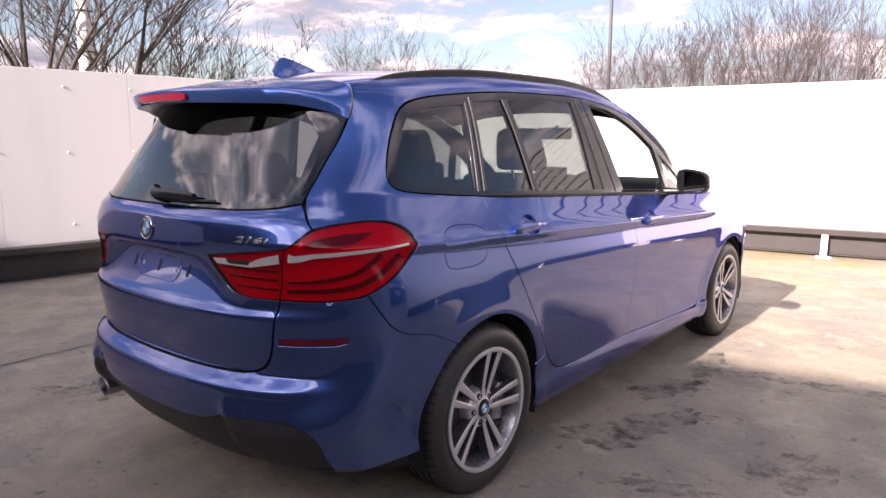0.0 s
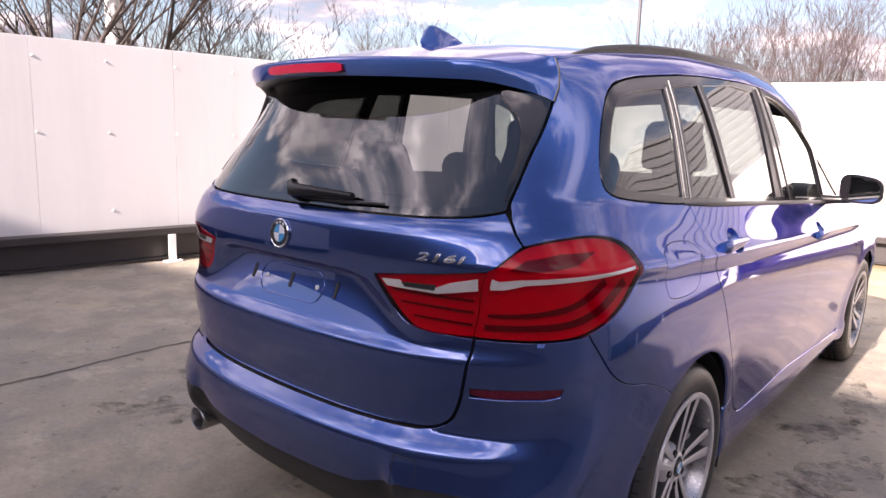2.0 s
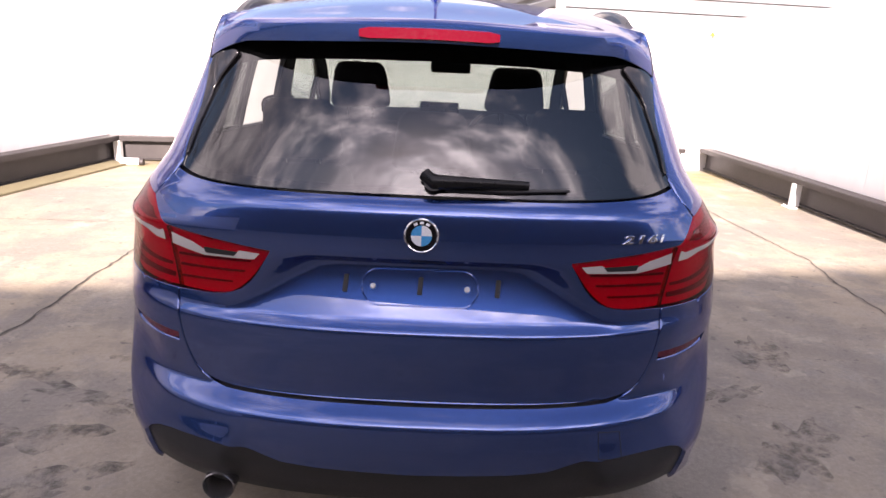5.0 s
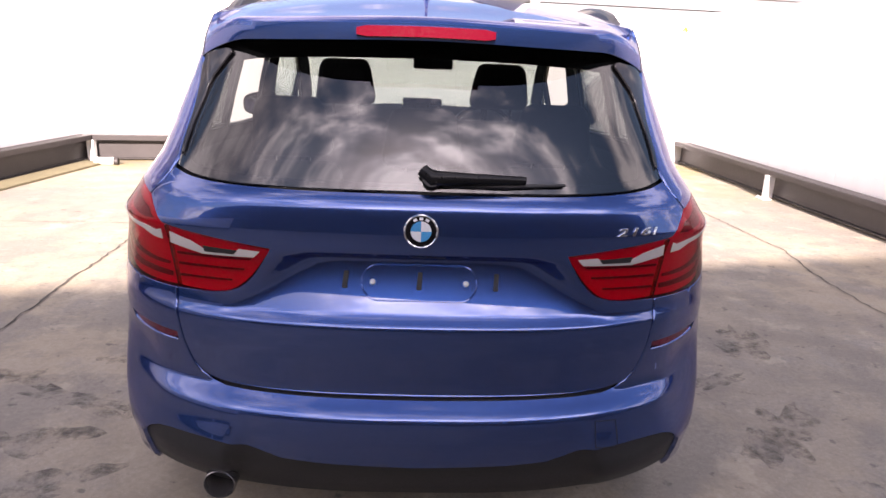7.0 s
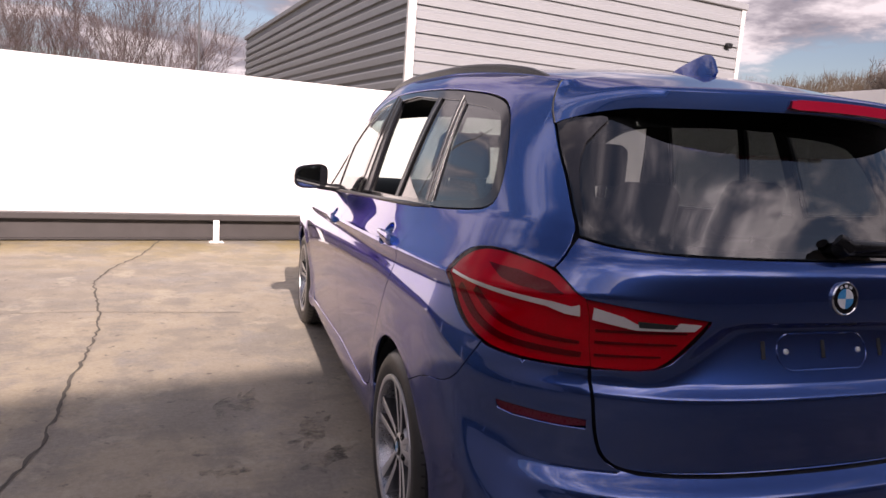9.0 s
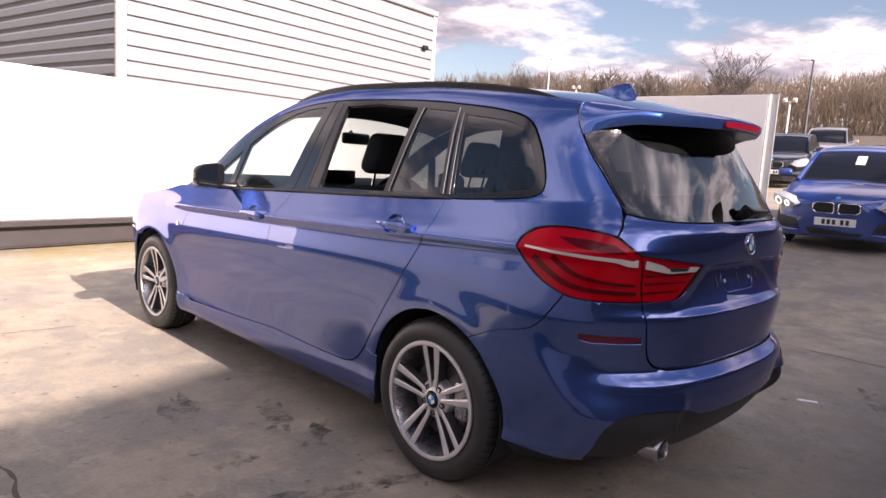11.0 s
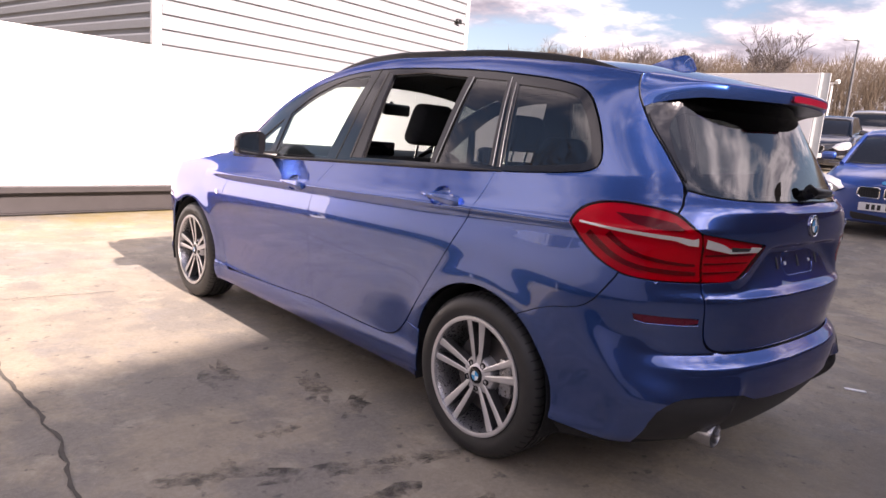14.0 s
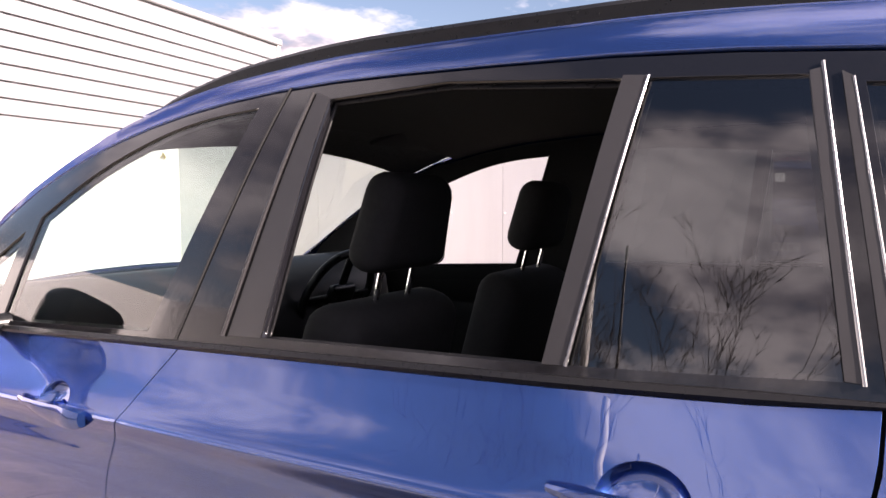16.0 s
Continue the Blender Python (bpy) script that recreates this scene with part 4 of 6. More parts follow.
skin("rear_bumper", shrink(both(ease(BUMPER, 1, False))), BLUE, car, "blue rear bumper", step=0.014, holes=[REFLECTOR, [(-a, z) for a, z in REFLECTOR]])
for sd in (1, -1):
    skin("bumper_reflector", shrink(ease(REFLECTOR, 1), 0.001), RED_DARK, car, "dark red bumper reflector", mirror=sd, sink=0.006)
DIFFUSER = [(0.0, 0.420)] + line([("x", 0.325, 0.430), ("x", 0.38, 0.448), ("x", 0.46, 0.476), ("x", 0.55, 0.482), ("x", 0.663, 0.476), ("x", 0.718, 0.456), ("x", 0.750, 0.405)] + [("x", 0.742, 0.285)] * 2 + [("x", 0.6, 0.268), ("x", 0.3, 0.262)]) + [(0.0, 0.262)]
skin("diffuser", both(ease(DIFFUSER, 1, False)), PLASTIC, car, "black plastic rear diffuser", step=0.025, sink=0.012)

# back light: dark band round the edge, glass over it
GLASS_EDGE = [(0.0, 1.118)] + line([("x", 0.4, 1.118), ("x", 0.55, 1.125)] + [("x", 0.624, 1.143)] * 2 + [("y", -0.598, 1.208), ("y", -0.550, 1.264), ("y", -0.486, 1.335), ("y", -0.447, 1.40), ("y", -0.437, 1.43), ("x", 0.56, 1.455)]) + [(A("x", 0.3, 1.47), 1.47), (0.0, 1.472)]
CLEAR = [(0.0, 1.135)] + line([("x", 0.4, 1.137), ("x", 0.56, 1.146), ("x", 0.602, 1.165), ("x", 0.600, 1.20), ("x", 0.588, 1.27), ("x", 0.566, 1.347), ("x", 0.515, 1.403)]) + [(A("x", 0.3, 1.422), 1.422), (0.0, 1.426)]
edge_poly, clear_poly = both(ease(GLASS_EDGE, 2, False)), both(ease(CLEAR, 2, False))
rear_glass = skin("rear_window", edge_poly, GLASS_DARK, car, "dark tinted rear window", step=0.025, sink=0.003, edge=0, calm=True)
skin("glass_border", edge_poly, BLACK_GLOSS, rear_glass, "black printed border", step=0.025, holes=[clear_poly], sink=0.007, edge=0.004)

FIN = line([("x", 0.618, 1.152), ("y", -0.602, 1.208), ("y", -0.555, 1.264), ("y", -0.491, 1.335), ("y", -0.452, 1.398), ("x", 0.525, 1.430), ("x", 0.500, 1.424), ("x", 0.525, 1.398), ("x", 0.570, 1.345), ("x", 0.592, 1.27), ("x", 0.604, 1.20)])
for sd in (1, -1):
    skin("window_fin", ease(FIN, 1), BLACK_GLOSS, rear_glass, "black plastic side fin", mirror=sd, step=0.02, sink=-0.004, edge=0.006)

# roof, windscreen, bonnet
skin("roof", twice((-1, -0.398), (1, -0.398), (1, 1.43), (-1, 1.43)), BLUE, car, "blue roof", where=top_chart, step=0.05)
skin("windscreen", [(-0.995, 1.44), (0.995, 1.44), (0.995, 2.44), (-0.995, 2.44)], GLASS_SIDE, car, "windscreen glass", where=top_chart, step=0.06, sink=0.004)
skin("bonnet", [(-0.985, 2.46), (0.985, 2.46), (0.985, 3.2), (0.9, 3.4), (0.5, 3.49), (-0.5, 3.49), (-0.9, 3.4), (-0.985, 3.2)], BLUE, car, "blue bonnet", where=top_chart, step=0.05)

# nose
skin("front_bumper", [(-0.84, 0.22), (0.84, 0.22), (0.83, 0.325), (0.845, 0.45), (0.885, 0.55), (0.95, 0.63), (0.92, 0.66), (-0.92, 0.66), (-0.95, 0.63), (-0.885, 0.55), (-0.845, 0.45), (-0.83, 0.325)], BLUE, car, "blue front bumper", where=nose_chart, step=0.04, holes=[[(-0.34, 0.28), (0.34, 0.28), (0.30, 0.42), (-0.30, 0.42)]])
skin("lower_grille", [(-0.36, 0.27), (0.36, 0.27), (0.32, 0.43), (-0.32, 0.43)], PLASTIC, car, "black lower grille", where=nose_chart, step=0.04, sink=0.03)
for sd in (1, -1):
    skin("headlamp", [(0.34, 0.675), (0.90, 0.675), (0.88, 0.77), (0.62, 0.77), (0.34, 0.74)], LENS_CLEAR, car, "clear headlamp lens", where=nose_chart, mirror=sd, step=0.04)
    skin("headlamp_housing", [(0.34, 0.675), (0.90, 0.675), (0.88, 0.77), (0.62, 0.77), (0.34, 0.74)], CHROME, car, "chrome headlamp housing", where=nose_chart, mirror=sd, step=0.04, sink=0.04)
    skin("kidney_grille", ease([(0.03, 0.665), (0.30, 0.665), (0.31, 0.75), (0.04, 0.76)]), PLASTIC, car, "black radiator grille", where=nose_chart, mirror=sd, step=0.03, sink=-0.004)
skin("nose_panel", [(-0.95, 0.665), (0.95, 0.665), (0.95, 0.80), (0.6, 0.80), (-0.6, 0.80), (-0.95, 0.80)], BLUE, car, "blue nose panel", where=nose_chart, step=0.04, sink=0.012)


def clear_of_wheels(p):
    ok = np.ones(len(p), bool)
    for hy in HUBS:
        ok &= np.hypot(p[:, 1] - hy, p[:, 2] - 0.325) > 0.405
    return ok


inner = both([(0.0, 1.10), (A("x", 0.6, 1.10), 1.10), (A("y", -0.40, 1.14), 1.14), (A("y", 0.0, 1.10), 1.10), (A("y", 2.3, 0.99), 0.99), (A("y", 3.18, 0.82), 0.82), (A("y", 3.2, 0.20), 0.20), (A("y", 0.0, 0.20), 0.20), (A("x", 0.6, 0.22), 0.22), (0.0, 0.22)])
skin("inner_shell", inner, DARKIN, car, "black inner body shell", step=0.04, sink=0.035, edge=0, cut=clear_of_wheels)
floor_bm = bmesh.new()
box(floor_bm, -0.60, -0.58, 0.20, 0.60, 3.35, 0.26, 0.02, 1)
box(floor_bm, -0.83, 0.42, 0.21, 0.83, 2.36, 0.27, 0.02, 1)
part("floor_pan", floor_bm, DARKIN, car)
skin("windscreen_border", twice((-0.99, 1.40), (0.99, 1.40), (0.99, 1.69), (-0.99, 1.69)), DARKIN, car, "black printed windscreen border", where=top_chart, step=0.06, sink=0.010, edge=0)
skin("headliner", twice((-1, -0.43), (1, -0.43), (1, 1.43), (-1, 1.43)), HEADLINER, car, "dark roof lining", where=top_chart, step=0.08, sink=0.035, edge=0)
LINING = line([("x", 0.45, 1.07), ("x", 0.50, 1.125), ("x", 0.572, 1.16), ("x", 0.578, 1.20), ("x", 0.553, 1.36), ("x", 0.512, 1.42), ("x", 0.50, 1.49)]) + flank(*[(y, float(roof_side(y)) - 0.012) for y in (-0.3, -0.1, 0.1, 0.4, 0.8, 1.1, 1.3, 1.5, 1.7, 1.85, 2.0, 2.2)], (2.35, 1.03), (2.3, 0.95), (1.1, 1.0), (0.0, 1.05))
for sd in (1, -1):
    skin("pillar_lining", LINING, HEADLINER, car, "black pillar lining", mirror=sd, sink=0.026, edge=0, holes=[shrink(ease(flank(*p)), -0.004) for p in PANES.values()])
    for hy in HUBS:
        lb = bmesh.new()
        n, r0, r1 = 28, 0.366, 0.366
        ring_a = [lb.verts.new((sd * 0.868, hy + 0.366 * math.cos(radians(-20 + 220 * k / n)), 0.325 + 0.366 * math.sin(radians(-20 + 220 * k / n)))) for k in range(n + 1)]
        ring_b = [lb.verts.new((sd * 0.60, v.co.y, v.co.z)) for v in ring_a]
        for k in range(n):
            lb.faces.new((ring_a[k], ring_a[k + 1], ring_b[k + 1], ring_b[k]))
        lb.faces.new(ring_b)
        part("arch_liner", lb, DARKIN, car, "black wheel arch liner")

# spoiler over the rear window
sp_v, sp_f = [], []
NX = 65


def spoiler_end(sd):
    """The spoiler's last section: it lies on the seam between tailgate and pillar."""
    rows = [(-0.4015, 1.516), (-0.4025, 1.506), (-0.4035, 1.496), (-0.405, 1.486), (-0.4075, 1.476), (-0.411, 1.464), (-0.415, 1.452), (-0.420, 1.440), (-0.427, 1.425), (-0.438, 1.406)]
    out = []
    for y, z in rows:
        p = chart(A("y", y, z) - 0.0065, z)
        out.append((sd * float(p[0]), float(p[1]), z))
    x, y, z = out[-1]
    return out + [(x * 0.96, y + 0.012, z + 0.002), (x * 0.93, y + 0.03, z + 0.006)]


for i in range(NX):
    q = -1 + 2 * i / (NX - 1)
    k = abs(q)
    x_top = 0.578 * q
    ye = -0.470 - 0.295 * (1 - k**2.8)
    top = []
    for yy in np.linspace(-0.402, ye + 0.010, 7):
        top.append((x_top, yy, float(roof_side(yy) + crown(yy) * (1 - q * q)) + 0.0005))
    zt = top[-1][2]
    lip = 0.046 + 0.02 * k**7
    sec = top + [(x_top, ye, zt - 0.008), (x_top, ye + 0.003, zt - lip * 0.6), (x_top, ye + 0.016, zt - lip), (x_top, min(ye + 0.08, -0.47), zt - lip + 0.004), (x_top * 0.98, -0.455, zt - lip + 0.04)]
    w = max(0.0, (k - 0.80) / 0.20)
    w = w * w * (3 - 2 * w)
    end = spoiler_end(1 if q > 0 else -1)
    sp_v += [tuple(a + (b - a) * w for a, b in zip(p0, p1)) for p0, p1 in zip(sec, end)]
m_ = len(sec)
for i in range(NX - 1):
    for j in range(m_ - 1):
        sp_f.append((i * m_ + j, (i + 1) * m_ + j, (i + 1) * m_ + j + 1, i * m_ + j + 1))
sp_f += [tuple(range(m_)), tuple((NX - 1) * m_ + j for j in range(m_))[::-1]]
spoiler = raw("roof_spoiler", sp_v, sp_f, BLUE, car, "blue roof spoiler, its shaded underside coloured black", None, 50)
# black faces put the underside's shade into the colour
spoiler.data.materials.append(BLACK_SATIN)
for fc in spoiler.data.polygons:
    if len(fc.vertices) == 4 and min(v % m_ for v in fc.vertices) >= 9:
        fc.material_index = 1

for sd in (1, -1):
    b = bmesh.new()
    pts = [Vector((sd * p[0], p[1], p[2])) for p in (tuple(float(q) for q in chart(A("y", y, z) - 0.0028, z)) for y, z in ((-0.4015, 1.520), (-0.4025, 1.506), (-0.405, 1.486), (-0.411, 1.464), (-0.420, 1.440), (-0.438, 1.406)))]
    tube(b, pts, 0.0026, 6)
    part("roof_seam", b, DARKIN, car, "dark seam beside the spoiler")

# wheels


def build_wheel():
    w = thing("wheel", "grey double-spoke alloy wheel with black tyre", "")
    b = bmesh.new()
    half, R, ri = 0.1125, 0.33, 0.236
    prof = [(-half + 0.012, ri), (-half - 0.002, ri + 0.030), (-half + 0.002, ri + 0.062), (-half + 0.016, R - 0.014), (-half + 0.034, R - 0.003)]
    for gx in (-0.055, -0.018, 0.018, 0.055):
        prof += [(gx - 0.0065, R), (gx - 0.005, R - 0.010), (gx + 0.005, R - 0.010), (gx + 0.0065, R)]
    prof += [(half - 0.034, R - 0.003), (half - 0.016, R - 0.014), (half - 0.002, ri + 0.062), (half + 0.002, ri + 0.030), (half - 0.012, ri)]
    lathe(b, prof, 72)
    tyre = part("tyre", b, RUBBER, w, "black road tyre")
    b = bmesh.new()
    edge_line = ((0.0255, R), (0.048, R), (0.0615, R), (half - 0.034, R - 0.003), (half - 0.016, R - 0.014), (half - 0.0115, R - 0.026))
    for k in range(60):                   # slanting grooves over the shoulders
        for sx in (-1, 1):
            rows = []
            for j, (gx, gr) in enumerate(edge_line):
                a0 = (k + (0.5 if sx > 0 else 0)) * math.tau / 60 + 0.055 * min(j, 3) / 3
                hw = 0.0095 if j < 5 else 0.005
                rows.append([b.verts.new((sx * (gx + 0.0005 * (j > 3)), (gr + 0.0009) * math.sin(a0 + d), (gr + 0.0009) * math.cos(a0 + d))) for d in (-hw, hw)])
            for j in range(len(rows) - 1):
                if j != 1:
                    b.faces.new((rows[j][0], rows[j][1], rows[j + 1][1], rows[j + 1][0]))
    tagged(part("tread_sipes", b, DARKIN, tyre, "", False), "", "", "", "stuff")
    b = bmesh.new()
    lathe(b, [(0.104, 0.2225), (0.085, 0.214), (0.02, 0.206), (-0.08, 0.208), (-0.108, 0.232), (-0.108, 0.238)], 72)
    rim = part("rim", b, ALLOY, w, "grey alloy rim barrel")
    b = bmesh.new()
    lathe(b, [(0.106, 0.2405), (0.112, 0.239), (0.1135, 0.230), (0.111, 0.222), (0.104, 0.2215)], 72)
    part("rim_lip", b, ALLOY_CUT, rim, "bright machined rim lip")
    for k in range(5):                    # pairs of spokes
        for off in (-1, 1):
            b = bmesh.new()
            m4 = Matrix.Rotation(k * math.tau / 5, 4, "X")
            inner_c, outer_c = off * 0.0135, off * 0.036
            for (r0, r1) in ((0.045, 0.228),):
                rows = []
                for j in range(6):
                    t = j / 5
                    r = r0 + (r1 - r0) * t
                    c = inner_c + (outer_c - inner_c) * t**0.9
                    hw = 0.0085 + (0.0095 if off > 0 else 0.0060) * t
                    zf = 0.083 + 0.018 * t**1.5
                    rows.append([(zf, c - hw, r), (zf + 0.002, c - hw * 0.55, r), (zf + 0.002, c + hw * 0.55, r), (zf, c + hw, r), (zf - 0.042, c + hw * 0.8, r), (zf - 0.042, c - hw * 0.8, r)])
                vv = [[b.verts.new(m4 @ Vector(p)) for p in row] for row in rows]
                for j in range(5):
                    for q in range(6):
                        b.faces.new((vv[j][q], vv[j][(q + 1) % 6], vv[j + 1][(q + 1) % 6], vv[j + 1][q]))
                b.faces.new(vv[0]), b.faces.new(vv[-1])
            b.normal_update()
            for fc in b.faces:
                fc.material_index = 0 if abs(fc.normal.x) > 0.75 and fc.calc_center_median().x > 0.07 else 1
            sp = part("spoke", b, ALLOY_CUT, w, "machined spoke with dark grey flanks", False)
            sp.data.materials.append(ALLOY_DARK)
        b = bmesh.new()
        lathe(b, [(0.05, 0.0125), (0.0745, 0.0125), (0.0765, 0.009), (0.066, 0.009), (0.066, 0.0)], 10)
        for v in b.verts:
            v.co = Matrix.Rotation((k + 0.5) * math.tau / 5, 4, "X") @ (v.co + Vector((0.0105, 0, 0.054)))
        part("wheel_bolt", b, BLACK_SATIN, w, "dark wheel bolt")
    b = bmesh.new()
    lathe(b, [(0.03, 0.080), (0.068, 0.079), (0.078, 0.072), (0.082, 0.050), (0.086, 0.042), (0.088, 0.036), (0.083, 0.034)], 40)
    part("hub", b, ALLOY_CUT, w, "silver hub centre")
    b = bmesh.new()
    lathe(b, [(0.083, 0.031), (0.090, 0.029), (0.0915, 0.024), (0.0915, 0.0001)], 32)
    cap = part("hub_cap", b, BLACK_GLOSS, w, "black round hub cap")
    for k in range(4):
        b = bmesh.new()
        c0 = b.verts.new((0.0922, 0, 0))
        vv = [b.verts.new((0.0922, 0.019 * math.cos(radians(k * 90 + q * 15)), 0.019 * math.sin(radians(k * 90 + q * 15)))) for q in range(7)]
        for q in range(6):
            b.faces.new((c0, vv[q], vv[q + 1]))
        part("cap_quarter", b, WHITE_MARK if k % 2 else BLUE_MARK, w, "", False)
    b = bmesh.new()
    lathe(b, [(0.02, 0.155), (0.032, 0.155), (0.032, 0.07), (0.06, 0.065), (0.06, 0.0)], 48)
    part("brake_disc", b, DISC, w, "worn steel brake disc")
    b = bmesh.new()
    box(b, -0.01, 0.10, -0.06, 0.066, 0.165, 0.09, 0.012, 2)
    part("brake_calliper", b, ALLOY, w, "grey brake calliper")
    return w


wheel = build_wheel()
wheel.name = "wheel"
first = True
for sd in (1, -1):
    for hy in HUBS:
        m4 = pose(sd * 0.768, hy, 0.325, 0, 0, 0 if sd > 0 else 180) @ Matrix.Rotation(radians({(1, 0): -14, (1, 1): 20, (-1, 0): 4, (-1, 1): 9}[(sd, int(hy > 1))]), 4, "X")
        w = wheel if first else copy_thing(wheel, m4)
        if first:
            w.matrix_basis = m4
        w.parent = car
        first = False

# tail lamp insides
for sd in (1, -1):
    outer_in, inner_in = shrink(ease(line(LAMP_OUT)), -0.0026), shrink(ease(line(LAMP_IN)), -0.0018)
    skin("lamp_reflector", outer_in, RED_IN, car, "red lamp reflector", mirror=sd, step=0.02, sink=0.013, edge=0)
    skin("lamp_reflector", inner_in, RED_IN, car, "red lamp reflector", mirror=sd, step=0.02, sink=0.013, edge=0)
    bar_o = line([("y", -0.400, 1.008), ("y", -0.50, 1.001), ("x", 0.70, 0.990), ("x", 0.664, 0.984), ("x", 0.650, 0.990), ("x", 0.646, 0.964), ("x", 0.675, 0.966), ("x", 0.71, 0.978), ("y", -0.50, 0.993), ("y", -0.402, 1.002)])
    skin("light_bar", bar_o, LAMP_WHITE, car, "clear light bar", mirror=sd, step=0.02, sink=-0.001, edge=0.003)
    bar_i = line([("x", 0.622, 0.988), ("x", 0.56, 0.972), ("x", 0.53, 0.958), ("x", 0.45, 0.957), ("x", 0.435, 0.966), ("x", 0.385, 0.963), ("x", 0.40, 0.948), ("x", 0.53, 0.944), ("x", 0.622, 0.960)])
    skin("light_bar", bar_i, LAMP_WHITE, car, "clear light bar", mirror=sd, step=0.02, sink=-0.001, edge=0.003)
    skin("reversing_light", line([("x", 0.53, 0.965), ("x", 0.44, 0.962), ("x", 0.45, 0.952), ("x", 0.525, 0.951)]), DARKIN, car, "dark reversing light recess", mirror=sd, step=0.02, sink=-0.002, edge=0.002)
    for guide, w0, w1 in (((("y", -0.432, 0.972), ("y", -0.470, 0.945), ("y", -0.530, 0.905), ("y", -0.600, 0.878), ("x", 0.700, 0.872), ("x", 0.634, 0.871)), 0.010, 0.0055),
                          ((("y", -0.500, 0.978), ("y", -0.530, 0.955), ("y", -0.580, 0.924), ("y", -0.640, 0.908), ("x", 0.690, 0.900), ("x", 0.640, 0.899)), 0.009, 0.0028)):
        skin("lamp_shadow_band", ribbon(line(guide), w0, w1), RED_DARK, car, "dark red curve between light guides", mirror=sd, step=0.02, sink=0.006, edge=0.004)
    for z0, x0, x1 in ((0.936, 0.612, 0.412), (0.908, 0.610, 0.430), (0.878, 0.608, 0.464)):
        skin("lamp_shadow_band", ribbon(line([("x", x0, z0 - 0.004), ("x", (x0 + x1) / 2, z0), ("x", x1, z0 + 0.002)]), 0.0028, 0.0015), RED_DARK, car, "dark red lamp band", mirror=sd, step=0.02, sink=0.006, edge=0.004)
    skin("lamp_shadow_band", line([("y", -0.50, 1.052), ("y", -0.60, 1.050), ("x", 0.705, 1.036), ("x", 0.682, 1.012), ("x", 0.712, 1.010), ("y", -0.57, 1.026)]), RED_DARK, car, "dark red lamp band", mirror=sd, step=0.02, sink=0.008, edge=0.003)


def on_skin(kind, v, z, sink=0.0, sd=1):
    """A frame on the body: origin on the skin, x along it, y up it, z out of it."""
    a = A(kind, v, z) if v >= 0 or kind == "y" else -A(kind, -v, z)
    a *= sd
    e = 1e-3
    p = chart(a, z)
    du, dv = chart(a + e, z) - chart(a - e, z), chart(a, z + e) - chart(a, z - e)
    u = Vector(du).normalized()
    n = u.cross(Vector(dv)).normalized()
    up = n.cross(u)
    m = Matrix((u, up, n)).transposed().to_4x4()
    m.translation = Vector(p) - n * sink
    return m


def disc_bm(prof, m4, seg=40):
    b = bmesh.new()
    lathe(b, prof, seg, "z")
    for v in b.verts:
        v.co = m4 @ v.co
    return b


# round maker's badge: black ring, chrome edge, white and blue quarters
em = on_skin("x", 0.0001, 1.030)
part("badge_edge", disc_bm([(0.0, 0.041), (0.005, 0.041), (0.0075, 0.0385), (0.0065, 0.0365), (0.002, 0.036)], em), CHROME, car, "chrome badge edge")
part("badge_ring", disc_bm([(0.004, 0.0378), (0.0055, 0.036), (0.0055, 0.0001)], em), BLACK_GLOSS, car, "black round badge")
for k in range(4):
    b = bmesh.new()
    c0 = b.verts.new(em @ Vector((0, 0, 0.0068)))
    vv = [b.verts.new(em @ Vector((0.0245 * math.cos(radians(k * 90 + q * 11.25)), 0.0245 * math.sin(radians(k * 90 + q * 11.25)), 0.0062))) for q in range(9)]
    for q in range(8):
        b.faces.new((c0, vv[q], vv[q + 1]))
    part("badge_quarter", b, BLUE_MARK if k % 2 else WHITE_MARK, car, "", False)

for deg in (118, 90, 62):                # pale marks on the ring
    b = bmesh.new()
    m4 = em @ Matrix.Rotation(radians(deg - 90), 4, "Z") @ Matrix.Translation((0, 0.0303, 0.0058))
    box(b, -0.0045, -0.0032, 0.0, 0.0045, 0.0032, 0.0006, m=m4)
    part("badge_mark", b, WHITE_MARK, car, "", False)
# model number in chrome letters
txt = bpy.data.curves.new("model_number", "FONT")
txt.body, txt.size, txt.extrude, txt.bevel_depth, txt.shear, txt.space_character = "216i", 0.040, 0.0015, 0.0011, 0.22, 1.22
tmp = new("letters", txt)
dep = bpy.context.evaluated_depsgraph_get()
me = bpy.data.meshes.new_from_object(tmp.evaluated_get(dep))
bpy.data.objects.remove(tmp)
me.materials.clear()
me.materials.append(CHROME)
for v in me.vertices:                    # laid onto the curved tailgate
    lx, lz = 0.480 + 1.32 * v.co.x, 1.021 + 0.66 * v.co.y
    p = chart(A("x", lx, lz), lz)
    v.co = Vector((float(p[0]), float(p[1]) - 0.0022 - v.co.z, lz))
me.update()
letters = new("model_number", me)
letters.parent = car
tagged(letters, "chrome model number")

